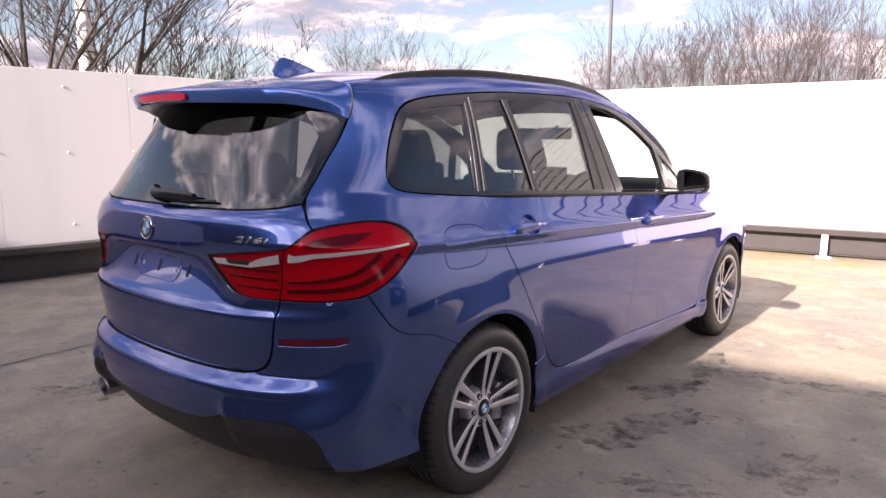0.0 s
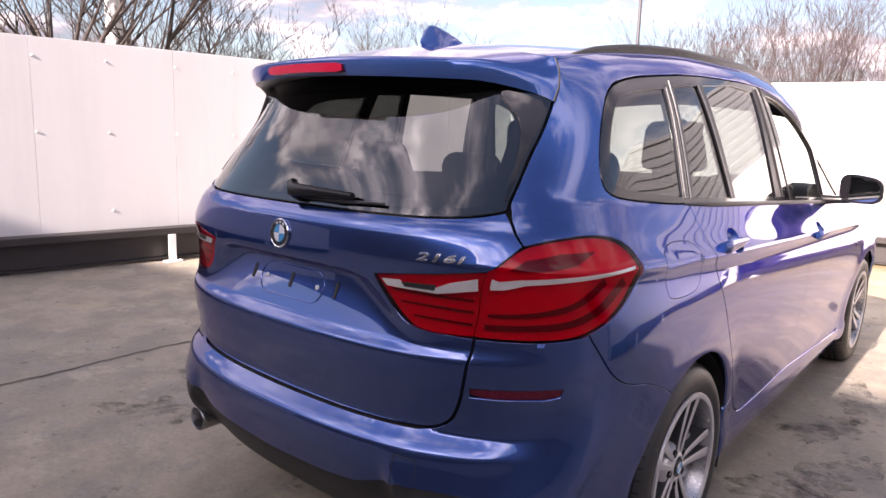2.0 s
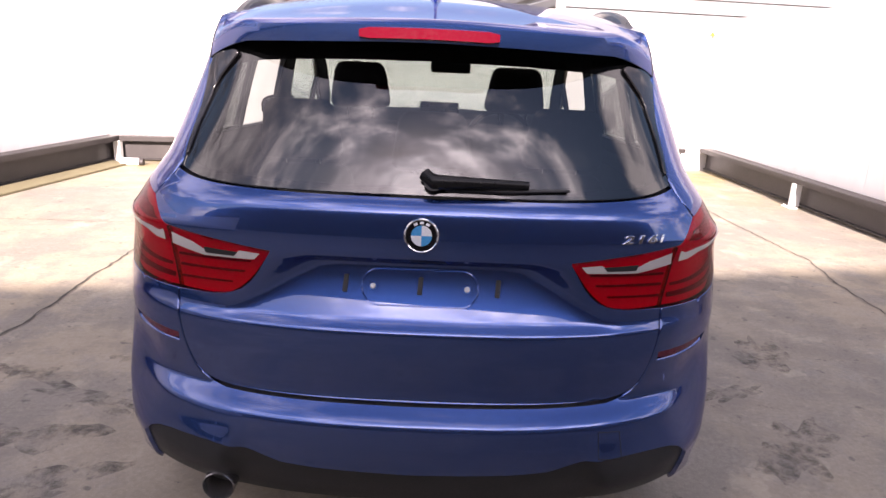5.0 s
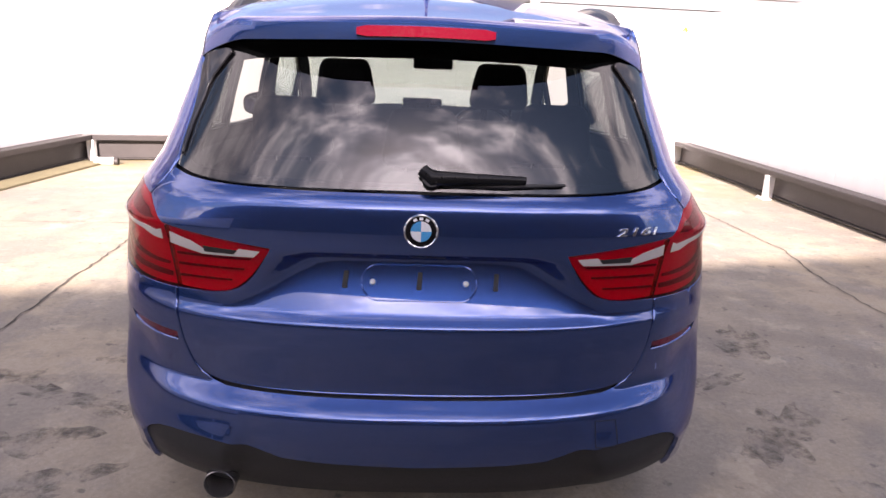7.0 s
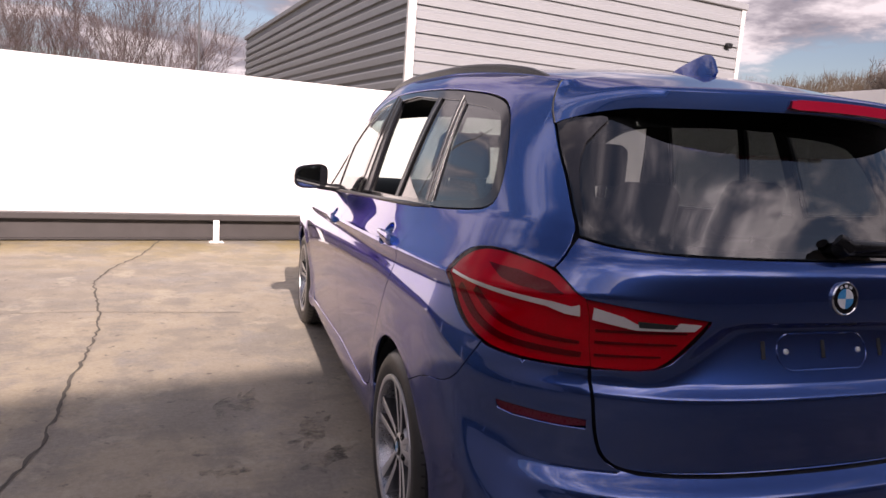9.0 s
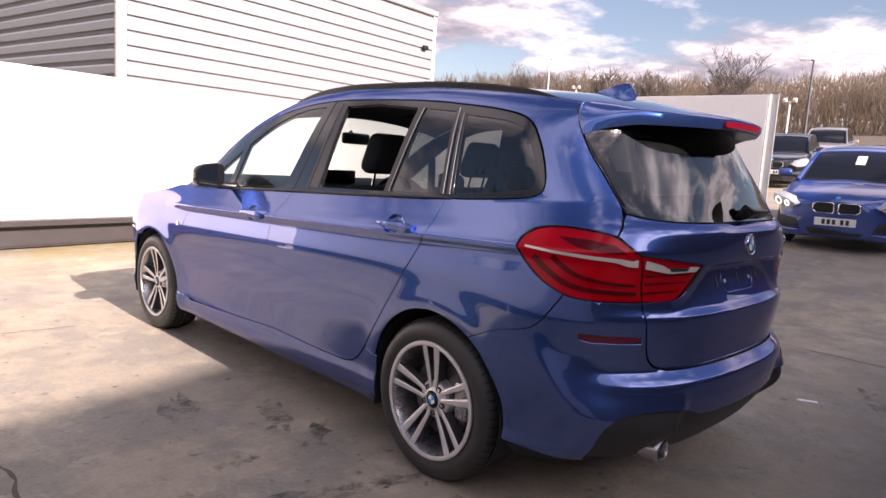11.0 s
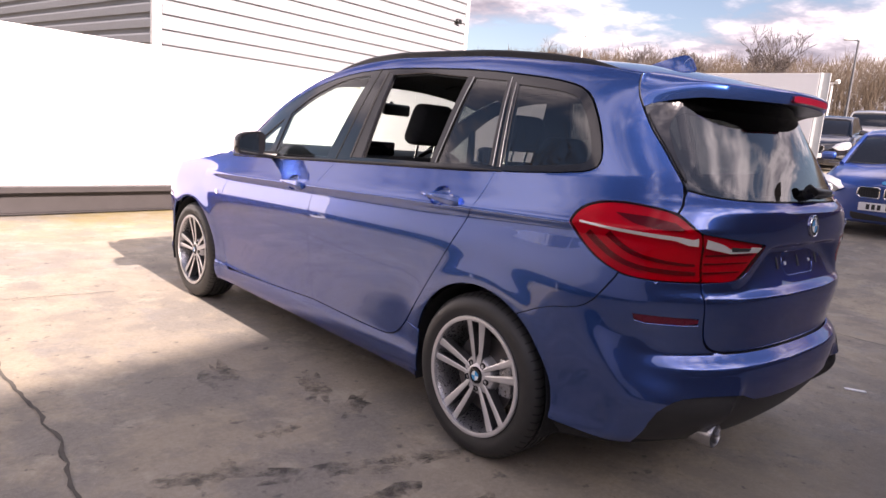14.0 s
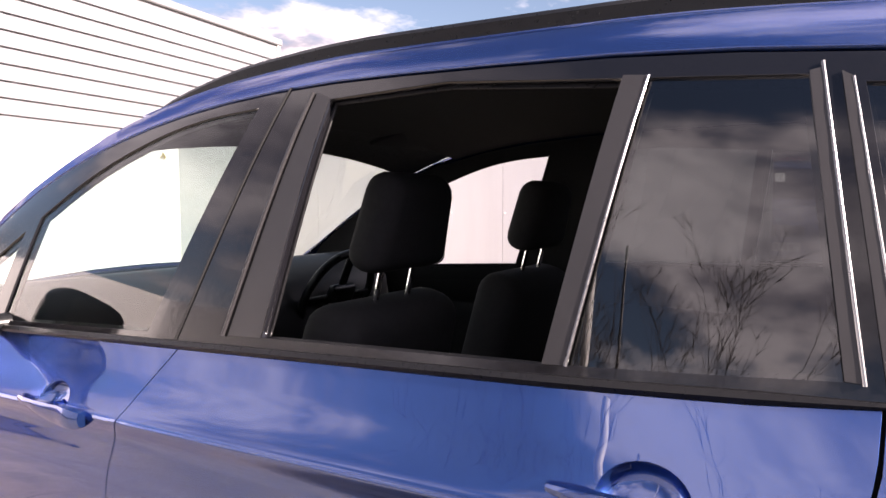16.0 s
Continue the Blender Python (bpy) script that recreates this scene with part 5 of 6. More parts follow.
# plate mounting: screws, slots, raised outline
for x in (-0.115, 0.115):
    part("plate_screw", disc_bm([(0.0, 0.0075), (0.003, 0.0065), (0.004, 0.004), (0.001, 0.003), (0.001, 0.0001)], on_skin("x", x, 0.889), 16), WHITE_MARK, car, "white plate screw")
for x in (-0.182, 0.0003, 0.190):
    b = bmesh.new()
    m4 = on_skin("x", x, 0.893) @ pose(0, 0, 0, 0, 0, -4)
    box(b, -0.006, -0.022, -0.003, 0.006, 0.022, 0.0025, 0.001, 1, m=m4)
    part("plate_pad", b, PLASTIC, car, "black rubber pad")
rr = []
for k in range(40):
    t = k / 40 * math.tau
    cx = 0.100 * (1 if math.cos(t) >= 0 else -1)
    rr.append((cx + 0.042 * math.cos(t), 0.889 + 0.042 * math.sin(t)))
b = bmesh.new()
pts = [on_skin("x", x if abs(x) > 1e-3 else 1e-3, z).translation for x, z in rr]
tube(b, pts + [pts[0]], 0.0022, 6, False)
part("plate_outline", b, BLUE, car, "pressed plate outline")
b = bmesh.new()
m4 = on_skin("x", 0.018, 0.962, 0.012)
box(b, -0.045, -0.012, -0.01, 0.045, 0.008, 0.012, 0.004, 2, m=m4)
part("tailgate_handle", b, BLACK_SATIN, car, "black tailgate release")

# high brake light
b = bmesh.new()
rows = []
for i in range(15):
    x = -0.160 + 0.320 * i / 14
    k = abs(x / 0.58)
    ye = -0.470 - 0.295 * (1 - k**2.8) - 0.0035
    zt = float(roof_side(ye + 0.012) + crown(ye + 0.012) * (1 - k * k)) - 0.012
    end = 0.004 if i in (0, 14) else 0.0
    rows.append([b.verts.new(c) for c in ((x, ye + 0.012, zt - end), (x, ye - 0.002, zt - end - 0.003), (x, ye - 0.001, zt - 0.026 + end), (x, ye + 0.012, zt - 0.029 + end))])
for i in range(14):
    for q in range(3):
        b.faces.new((rows[i][q], rows[i][q + 1], rows[i + 1][q + 1], rows[i + 1][q]))
b.faces.new(rows[0]), b.faces.new(rows[-1])
part("brake_light", b, Mat("deep_red_plastic", (0.10, 0.002, 0.010), 0.2, 0.0, 0.5).vary(20, 0.15, "Object").m, car, "red high brake light")

# wiper
b = bmesh.new()
w0 = on_skin("x", 0.022, 1.140)
w1 = on_skin("x", 0.245, 1.142)
w2 = on_skin("x", 0.345, 1.135)
f3 = lambda m, h: m.translation + m.to_3x3() @ Vector((0, 0, h))
tube(b, [f3(on_skin("x", 0.0005, 1.160), 0.022), f3(w0, 0.028), f3(on_skin("x", 0.12, 1.142), 0.026), f3(w1, 0.018)], [0.016, 0.019, 0.013, 0.010], 10)
tube(b, [f3(w0, -0.005), f3(w0, 0.03)], 0.022, 12)
arm = part("wiper_arm", b, BLACK_SATIN, car, "black rear wiper arm")
b = bmesh.new()
tube(b, [f3(on_skin("x", 0.05, 1.130), 0.007), f3(on_skin("x", 0.20, 1.130), 0.008), f3(w2, 0.008)], [0.005, 0.006, 0.004], 6)
part("wiper_blade", b, RUBBER, arm, "rubber wiper blade")

# exhaust
b = bmesh.new()
lathe(b, [(-0.60, 0.039), (-0.865, 0.043), (-0.876, 0.043), (-0.880, 0.040), (-0.872, 0.037), (-0.70, 0.036)], 28, "y")
for v in b.verts:
    v.co += Vector((-0.515, 0.055, 0.316))
part("exhaust", b, Mat("polished_steel", (0.42, 0.41, 0.41), 0.2, 0.9).vary(12, 0.15, "Object").m, car, "round chrome exhaust tip")
b = bmesh.new()
lathe(b, [(-0.72, 0.0361), (-0.72, 0.0001)], 28, "y")
for v in b.verts:
    v.co += Vector((-0.515, 0.055, 0.316))
part("exhaust_throat", b, DARKIN, car, "dark exhaust throat")
tow = ease(line([("x", 0.462, 0.540), ("x", 0.520, 0.536), ("x", 0.528, 0.468), ("x", 0.466, 0.474)]), 0)
b = bmesh.new()
tp = [Vector(chart(a, z)) for a, z in dense(tow, 0.02)]
tube(b, tp + [tp[0]], 0.0014, 5, False)
part("tow_cover_seam", b, DARKIN, car, "tow eye cover outline")

# roof rails, fin, handles, mirrors
for sd in (1, -1):
    b = bmesh.new()
    ring = []
    ys = np.linspace(-0.345, 1.40, 34)
    for k, y in enumerate(ys):
        t = k / 33
        lift = 0.024 * min(1, 5 * t, 6 * (1 - t)) ** 0.6 - 0.012 * max(0, 1 - 12 * t)
        x = float(roof_half(y)) - 0.022
        z = float(roof_side(y)) + lift + 0.008
        sec = [(-0.013, -0.030), (0.013, -0.030), (0.014, -0.010), (0.008, -0.003), (-0.008, -0.003), (-0.014, -0.010)]
        ring.append([b.verts.new((sd * (x + dx), y, z + dz)) for dx, dz in sec])
    for k in range(33):
        for q in range(6):
            b.faces.new((ring[k][q], ring[k][(q + 1) % 6], ring[k + 1][(q + 1) % 6], ring[k + 1][q]))
    b.faces.new(ring[0]), b.faces.new(ring[-1])
    part("roof_rail", b, BLACK_SATIN, car, "black roof rail")
    for hy, hz in HANDLES:
        b = bmesh.new()                    # dish behind the grip
        rings = []
        for r, deep in ((1.02, 0.001), (0.97, 0.006), (0.85, 0.016), (0.6, 0.024), (0.3, 0.027)):
            ring = []
            for k in range(28):
                c, s_ = math.cos(k * math.tau / 28), math.sin(k * math.tau / 28)
                f = on_skin("y", hy + 0.010 + 0.054 * r * c, hz + 0.041 * r * s_, 0.0, sd)
                ring.append(b.verts.new(f.translation - Vector((sd * deep, 0, 0))))
            rings.append(ring)
        for i in range(4):
            for k in range(28):
                b.faces.new((rings[i][k], rings[i][(k + 1) % 28], rings[i + 1][(k + 1) % 28], rings[i + 1][k]))
        b.faces.new(rings[-1])
        part("handle_pocket", b, BLUE, car, "blue dished handle pocket")
        b = bmesh.new()
        rings = []
        for i in range(17):
            t = i / 16
            f = on_skin("y", hy + 0.118 - 0.236 * t, hz - 0.002 - 0.006 * t, 0.0, sd)
            hh = (0.006 + 0.0165 * min(1.0, t / 0.75) ** 0.8) * (1.0 if t < 0.93 else (0.93 if t < 0.99 else 0.7))
            out = 0.001 + 0.013 * min(1.0, t / 0.35) ** 0.8 * (1.0 if t < 0.9 else (0.85 if t < 0.99 else 0.35))
            thick = 0.016 if 0.2 < t < 0.8 else 0.022
            sec = ((-1, -0.2), (-0.86, 0.55), (-0.45, 0.95), (0.35, 1), (0.85, 0.7), (1, 0.0), (0.8, -1), (-0.8, -1))
            rings.append([b.verts.new(f.translation + Vector((sd * (out + thick * cz * 0.5), 0, hh * cy))) for cy, cz in sec])
        for i in range(16):
            for q in range(8):
                b.faces.new((rings[i][q], rings[i][(q + 1) % 8], rings[i + 1][(q + 1) % 8], rings[i + 1][q]))
        b.faces.new(rings[0]), b.faces.new(rings[-1])
        grip = part("door_handle", b, BLUE, car, "blue pull handle")
    b = bmesh.new()
    f = on_skin("y", 2.372, 0.775, 0.0, sd)
    box(b, -0.016, -0.013, 0.0, 0.016, 0.013, 0.003, 0.001, 1, m=f)
    part("wing_badge", b, CHROME, car, "small bright wing badge")
    # door mirror
    mirror_arm = bmesh.new()
    tube(mirror_arm, [(sd * 0.80, 1.78, 1.052), (sd * 0.86, 1.79, 1.056), (sd * 0.91, 1.795, 1.060), (sd * 0.945, 1.80, 1.075)], [0.026, 0.020, 0.020, 0.026], 10)
    mirror_body = part("door_mirror", mirror_arm, BLACK_SATIN, car, "black door mirror")
    b = bmesh.new()
    rows = []
    for i in range(9):
        t = i / 8
        y = 1.755 + 0.125 * t
        sc = (1.0, 1.03, 1.03, 1.0, 0.95, 0.87, 0.74, 0.55, 0.25)[i]
        ring = []
        for k in range(24):
            a = k / 24 * math.tau
            c, s_ = math.cos(a), math.sin(a)
            ex, ez = abs(c) ** 0.6 * math.copysign(1, c), abs(s_) ** 0.6 * math.copysign(1, s_)
            ring.append(b.verts.new((sd * (0.968 + 0.094 * sc * ex), y - 0.02 * ex, 1.113 + 0.066 * sc * ez - 0.012 * ex * (s_ > 0))))
        rows.append(ring)
    for i in range(8):
        for k in range(24):
            b.faces.new((rows[i][k], rows[i][(k + 1) % 24], rows[i + 1][(k + 1) % 24], rows[i + 1][k]))
    b.faces.new(rows[-1]), b.faces.new(rows[0])
    part("mirror_housing", b, BLACK_GLOSS, mirror_body, "gloss black mirror housing")
    b = bmesh.new()
    gl = []
    for k in range(24):
        a = k / 24 * math.tau
        c, s_ = math.cos(a), math.sin(a)
        ex, ez = abs(c) ** 0.6 * math.copysign(1, c), abs(s_) ** 0.6 * math.copysign(1, s_)
        gl.append(b.verts.new((sd * (0.968 + 0.082 * ex), 1.7535 - 0.02 * ex, 1.113 + 0.055 * ez - 0.012 * ex * (s_ > 0))))
    b.faces.new(gl)
    part("mirror_glass", b, Mat("mirror_silver", (0.8, 0.82, 0.84), 0.02, 1.0).vary(5, 0.02, "Object").m, mirror_body, "mirror glass", False)
    # satin faces and bright edges of the window posts
    for p0, p1, q1, q0, deep in (((0.424, 1.131), (0.366, 1.503), (0.334, 1.500), (0.394, 1.133), -0.0015), ((0.097, 1.150), (0.147, 1.489), (0.135, 1.492), (0.081, 1.149), -0.0015), ((0.060, 1.147), (0.114, 1.486), (0.102, 1.478), (0.045, 1.148), -0.0015), ((1.010, 1.106), (0.904, 1.526), (0.873, 1.514), (0.931, 1.110), 0.001)):
        skin("window_post", flank(*twice(p0, p1, q1, q0)), POST_SATIN, car, "satin dark grey window post", mirror=sd, sink=deep, edge=0.004)
    for p, q, wide in (((0.393, 1.132), (0.333, 1.500), 0.0022), ((0.079, 1.147), (0.134, 1.500), 0.0022), ((0.045, 1.148), (0.102, 1.478), 0.0016), ((1.021, 1.104), (0.912, 1.526), 0.0035)):
        b = bmesh.new()
        m0 = [on_skin("y", p[0] + (q[0] - p[0]) * t, p[1] + (q[1] - p[1]) * t, 0.0, sd).translation for t in np.linspace(0, 1, 7)]
        tube(b, [v + Vector((sd * 0.001, 0, 0)) for v in m0], wide, 8)
        part("window_post_strip", b, STRIP if wide < 0.0034 else POST_SATIN, car, "bright edge strip of window post")
    b = bmesh.new()                        # gap between the doors, up through the window posts
    m0 = [on_skin("y", 1.150 - 0.176 * t, 1.078 + 0.462 * t, 0.0, sd).translation for t in np.linspace(0, 1, 9)]
    tube(b, [v - Vector((sd * 0.0005, 0, 0)) for v in m0], 0.0022, 6)
    part("door_gap", b, DARKIN, car, "dark gap between the doors")
    b = bmesh.new()
    m0 = [on_skin("y", y, float(belt(y)) - 0.001, 0.0, sd).translation + Vector((sd * 0.003, 0, 0)) for y in np.linspace(0.03, 2.28, 30)]
    tube(b, m0, [0.003, 0.0055] + [0.008] * 28, 6)
    part("belt_moulding", b, BLACK_SATIN, car, "black belt moulding")
fin_v = []
for k in range(11):
    t = k / 10
    y = -0.055 - 0.215 * t
    base = float(roof_side(y) + crown(y)) - 0.004
    h = 0.066 * min(1.0, (t / 0.72)) ** 0.8 if t < 0.86 else 0.066 * (1 - (t - 0.86) / 0.14 * 0.75)
    w = 0.026 * math.sin(math.pi * min(1, 0.12 + t * 0.8)) ** 0.7
    lean = -0.035 * min(1.0, t / 0.72)
    fin_v.append([(-w, y, base), (-w * 0.42, y + lean * 0.3, base + h * 0.5), (-0.004, y + lean * 0.5, base + h), (0.004, y + lean * 0.5, base + h), (w * 0.42, y + lean * 0.3, base + h * 0.5), (w, y, base)])
b = bmesh.new()
vv = [[b.verts.new(c) for c in row] for row in fin_v]
for i in range(10):
    for q in range(5):
        b.faces.new((vv[i][q], vv[i][q + 1], vv[i + 1][q + 1], vv[i + 1][q]))
b.faces.new(vv[0]), b.faces.new(vv[-1])
part("roof_aerial", b, BLUE, car, "blue shark-fin aerial")

# ---- car interior ----


def soft_box(name, parent, size, m4, material=None, label="", round_=0.05, taper=0.0):
    b = bmesh.new()
    box(b, -size[0] / 2, -size[1] / 2, 0, size[0] / 2, size[1] / 2, size[2], round_, 4)
    for v in b.verts:
        t = v.co.z / size[2]
        v.co.x *= 1 - taper * t
        v.co = m4 @ v.co
    return part(name, b, material or SEAT, parent, label)


def build_seat(x, y, z, width, back_h, head=True, lean=14, lift=0.0):
    st = thing("seat", "black cloth seat inside the car", "")
    st.parent = car
    soft_box("seat_cushion", st, (width, 0.50, 0.17), pose(x, y + 0.28, z, 4, 0, 0), None, "", 0.06)
    soft_box("seat_back", st, (width, 0.15, back_h), pose(x, y, z + 0.10, lean, 0, 0), None, "", 0.06, 0.16)
    if head:
        top = pose(x, y, z + 0.10, lean, 0, 0) @ Matrix.Translation((0, 0.0, back_h))
        for dx in (-0.06, 0.06):
            b = bmesh.new()
            tube(b, [top @ Vector((dx, 0, -0.03)), top @ Vector((dx, 0, 0.09 + lift))], 0.007, 8)
            part("headrest_post", b, CHROME, st, "chrome headrest post")
        soft_box("headrest", st, (0.30, 0.10, 0.215), top @ Matrix.Translation((0, 0.005, 0.034 + lift)), None, "", 0.045, 0.24)
    return st


for x in (-0.37, 0.37):
    build_seat(x, 1.12, 0.47, 0.52, 0.565, lift=0.036)
for x, wd in ((-0.46, 0.40), (0.0, 0.34), (0.46, 0.40)):
    build_seat(x, 0.20, 0.47, wd, 0.49 if x else 0.46, True, 18)
dash = bmesh.new()
sec = [(1.86, 0.70), (1.80, 0.90), (1.82, 1.02), (1.87, 1.085), (1.96, 1.118), (2.08, 1.112), (2.20, 1.06), (2.32, 1.00), (2.40, 0.95), (2.40, 0.60)]
la = [dash.verts.new((-0.72, y, z)) for y, z in sec]
lb = [dash.verts.new((0.72, y, z)) for y, z in sec]
for k in range(len(sec) - 1):
    dash.faces.new((la[k], la[k + 1], lb[k + 1], lb[k]))
dash.faces.new(la), dash.faces.new(lb)
part("dashboard", dash, PLASTIC, car, "black dashboard")
b = bmesh.new()
box(b, -0.12, 1.86, 1.08, 0.12, 1.885, 1.17, 0.01, 2)
part("dash_screen", b, BLACK_GLOSS, car, "dark display on the dashboard")
sw = pose(0.37, 1.79, 0.972, -66, 0, 0)
b = bmesh.new()
pts = [sw @ Vector((0.185 * math.cos(k / 32 * math.tau), 0.185 * math.sin(k / 32 * math.tau), 0)) for k in range(33)]
tube(b, pts, 0.016, 10, False)
wheel_rim = part("steering_wheel", b, BLACK_SATIN, car, "black steering wheel")
b = bmesh.new()
box(b, -0.07, -0.06, -0.03, 0.07, 0.06, 0.01, 0.02, 3, m=sw)
box(b, -0.18, -0.018, -0.012, 0.18, 0.018, 0.004, 0.006, 1, m=sw)
box(b, -0.02, -0.18, -0.012, 0.02, 0.0, 0.004, 0.006, 1, m=sw)
part("steering_hub", b, BLACK_SATIN, wheel_rim, "black steering wheel hub")
part("steering_badge", disc_bm([(0.0, 0.022), (0.013, 0.021), (0.014, 0.0001)], sw, 20), CHROME, wheel_rim, "silver round badge")
soft_box("rear_view_mirror", car, (0.24, 0.04, 0.075), pose(0.06, 1.80, 1.345, 0, 0, 8), BLACK_SATIN, "black interior mirror", 0.018)
b = bmesh.new()
tube(b, [(0.06, 1.82, 1.40), (0.05, 1.85, 1.428)], 0.012, 8)
part("mirror_stalk", b, BLACK_SATIN, car, "black mirror stalk")
for x in (-0.36, 0.36):
    soft_box("sun_visor", car, (0.34, 0.14, 0.014), pose(x, 1.42, 1.538, -14, 0, 0), HEADLINER, "dark sun visor", 0.008)

# ---- surroundings ----


def crack(name, pts, width=0.012):
    """A wandering crack in the concrete."""
    rnd = random.Random(len(pts) * 7 + 1)
    fine = []
    for (x0, y0), (x1, y1) in zip(pts, pts[1:]):
        n = max(2, int(math.hypot(x1 - x0, y1 - y0) / 0.05))
        for k in range(n):
            t = k / n
            fine.append((x0 + (x1 - x0) * t + rnd.uniform(-0.012, 0.012), y0 + (y1 - y0) * t + rnd.uniform(-0.012, 0.012)))
    fine.append(pts[-1])
    v, f = [], []
    for i, (x, y) in enumerate(fine):
        x1, y1 = fine[min(i + 1, len(fine) - 1)]
        x0, y0 = fine[max(i - 1, 0)]
        d = math.hypot(x1 - x0, y1 - y0) or 1
        w = width * rnd.uniform(0.35, 1.0)
        nx, ny = -(y1 - y0) / d * w / 2, (x1 - x0) / d * w / 2
        v += [(x + nx, y + ny, 0.004), (x - nx, y - ny, 0.004)]
        if i:
            f.append((2 * i - 2, 2 * i - 1, 2 * i + 1, 2 * i))
    ob = raw(name, v, f, CRACK, None, "dark dirt-filled crack in concrete")
    return tagged(ob, "", "crack", "", "structure")


def tube_mesh(paths, sides):
    """Joins many tapered limbs into one mesh. paths: lists of (point, radius)."""
    v, f = [], []
    for path in paths:
        k0 = len(v)
        n = len(path)
        for i, (p, r) in enumerate(path):
            d = (path[min(i + 1, n - 1)][0] - path[max(i - 1, 0)][0]).normalized()
            a = d.cross(Vector((0.31, 0.95, 0.05))).normalized()
            b = d.cross(a)
            for k in range(sides):
                t = k * math.tau / sides
                v.append(p + (a * math.cos(t) + b * math.sin(t)) * r)
        for i in range(n - 1):
            for k in range(sides):
                k1 = (k + 1) % sides
                f.append((k0 + i * sides + k, k0 + i * sides + k1, k0 + (i + 1) * sides + k1, k0 + (i + 1) * sides + k))
    return v, f


def grow(rnd, start, way, length, radius, level, big, fine, spread, kids):
    """Adds one limb and what springs from it."""
    steps = 4 if level < 2 else 3
    p, d = start.copy(), way.normalized()
    path = [(p.copy(), radius)]
    marks = []
    for k in range(steps):
        d = (d + Vector((rnd.uniform(-1, 1), rnd.uniform(-1, 1), rnd.uniform(-0.5, 0.9))) * 0.14).normalized()
        p = p + d * (length / steps)
        path.append((p.copy(), radius * (1 - 0.75 * (k + 1) / steps)))
        marks.append((p.copy(), d.copy(), radius * (1 - 0.75 * (k + 1) / steps)))
    (big if level < 2 else fine).append(path)
    if level >= len(kids):
        return
    for k in range(kids[level]):
        q, dd, rr = marks[rnd.choice((0, 1, 2, steps - 1))] if k else marks[-1]
        t = rnd.uniform(0, math.tau)
        side = Vector((math.cos(t), math.sin(t), rnd.uniform(0.0, 0.5)))
        grow(rnd, q, dd + side * spread * rnd.uniform(0.5, 1.2), length * rnd.uniform(0.5, 0.72), max(rr * 0.75, 0.0075), level + 1, big, fine, spread, kids)


def bare_tree(x, y, height, seed, stems=1, spread=0.75, kids=(5, 5, 4, 3), bark=None, label="leafless tree with fine grey-brown twigs behind the wall", least=0.0):
    rnd = random.Random(seed)
    root = thing("tree", label, "tree", Matrix.Translation((x, y, ground_z(x))), "bare trees")
    big, fine = [], []
    for k in range(stems):
        t = k * math.tau / max(1, stems) + rnd.uniform(0, 1)
        out = 0.0 if stems == 1 else 0.30
        way = Vector((math.cos(t) * out, math.sin(t) * out, 1))
        grow(rnd, Vector((math.cos(t) * out, math.sin(t) * out, -0.1)), way, height * 0.46, height * (0.020 if stems == 1 else 0.012), 0, big, fine, spread, kids)
    v, f = tube_mesh(big, 6)
    raw("trunk", v, f, BARK, root, "bare trunk and limbs")
    v, f = tube_mesh([[(p, max(r, least)) for p, r in path] for path in fine], 3)
    raw("crown", v, f, bark or BARK, root, "fine bare twigs")
    return root


for k, (x, y, h, st) in enumerate(((-12.5, 2.6, 9.0, 3), (-13.6, 4.9, 9.5, 3), (-12.2, 5.4, 6.6, 4), (-13.0, 7.4, 4.7, 4), (-16.5, 6.2, 8.4, 2), (-15.8, 8.6, 4.0, 4))):
    bare_tree(x, y, h, 20 + k, st)
for k, (x, y, h, st) in enumerate(((-24.3, 20.8, 6.0, 3), (-22.6, 22.8, 6.9, 3), (-21.0, 24.2, 7.3, 3), (-18.4, 26.3, 5.0, 4))):
    bare_tree(x, y, h, 50 + k, st, 0.55)
thicket = ((-13.3, 29.4, 6.2), (-12.2, 30.4, 6.6), (-11.2, 30.4, 7.0), (-10.1, 30.9, 7.0), (-9.1, 31.2, 6.9), (-8.1, 31.6, 7.2), (-7.3, 31.4, 8.3), (-6.4, 32.2, 8.6), (-5.5, 32.0, 8.6), (-4.6, 32.5, 8.5), (-3.7, 32.4, 7.2), (-2.8, 32.8, 6.2))
for k, (x, y, h) in enumerate(thicket):
    bare_tree(x, y, h, 80 + k, 5, 0.5, (4, 4, 4, 2), TWIG, "leafless thicket tree with upright reddish twigs")

# far woodland on the slope, with an uneven top line
def wood_top(deg, dist):
    el = 7.7 + 0.85 * min(max((deg - 70) / 8, 0), 1) - 1.1 * min(max((50 - deg) / 7, 0), 1)
    el += 0.20 * math.sin(deg * 2.3) + 0.16 * math.sin(deg * 5.1 + 1.0) + 0.12 * math.sin(deg * 11.7)
    return 1.3 + dist * math.tan(radians(el))


rnd = random.Random(5)
big, fine = [], []
for k in range(720):
    deg, dist = rnd.uniform(20, 97), rnd.uniform(86, 124)
    x, y = -2.7 + dist * math.sin(radians(deg)), -1.9 + dist * math.cos(radians(deg))
    h = (wood_top(deg, dist) - ground_z(x)) * rnd.uniform(0.70, 1.0)
    grow(rnd, Vector((x, y, ground_z(x) - 0.2)), Vector((0, 0, 1)), h * 0.47, h * 0.013, 0, big, fine, 0.75, (5, 5, 3))
fine = [[(p, max(r, 0.013)) for p, r in path] for path in fine]
v, f = tube_mesh(big + fine, 3)
woods = raw("woodland", v, f, Mat("brown_winter_wood", (0.062, 0.044, 0.030), 0.95).vary(0.10, 0.35).m, None, "brown leafless woodland on the far slope")
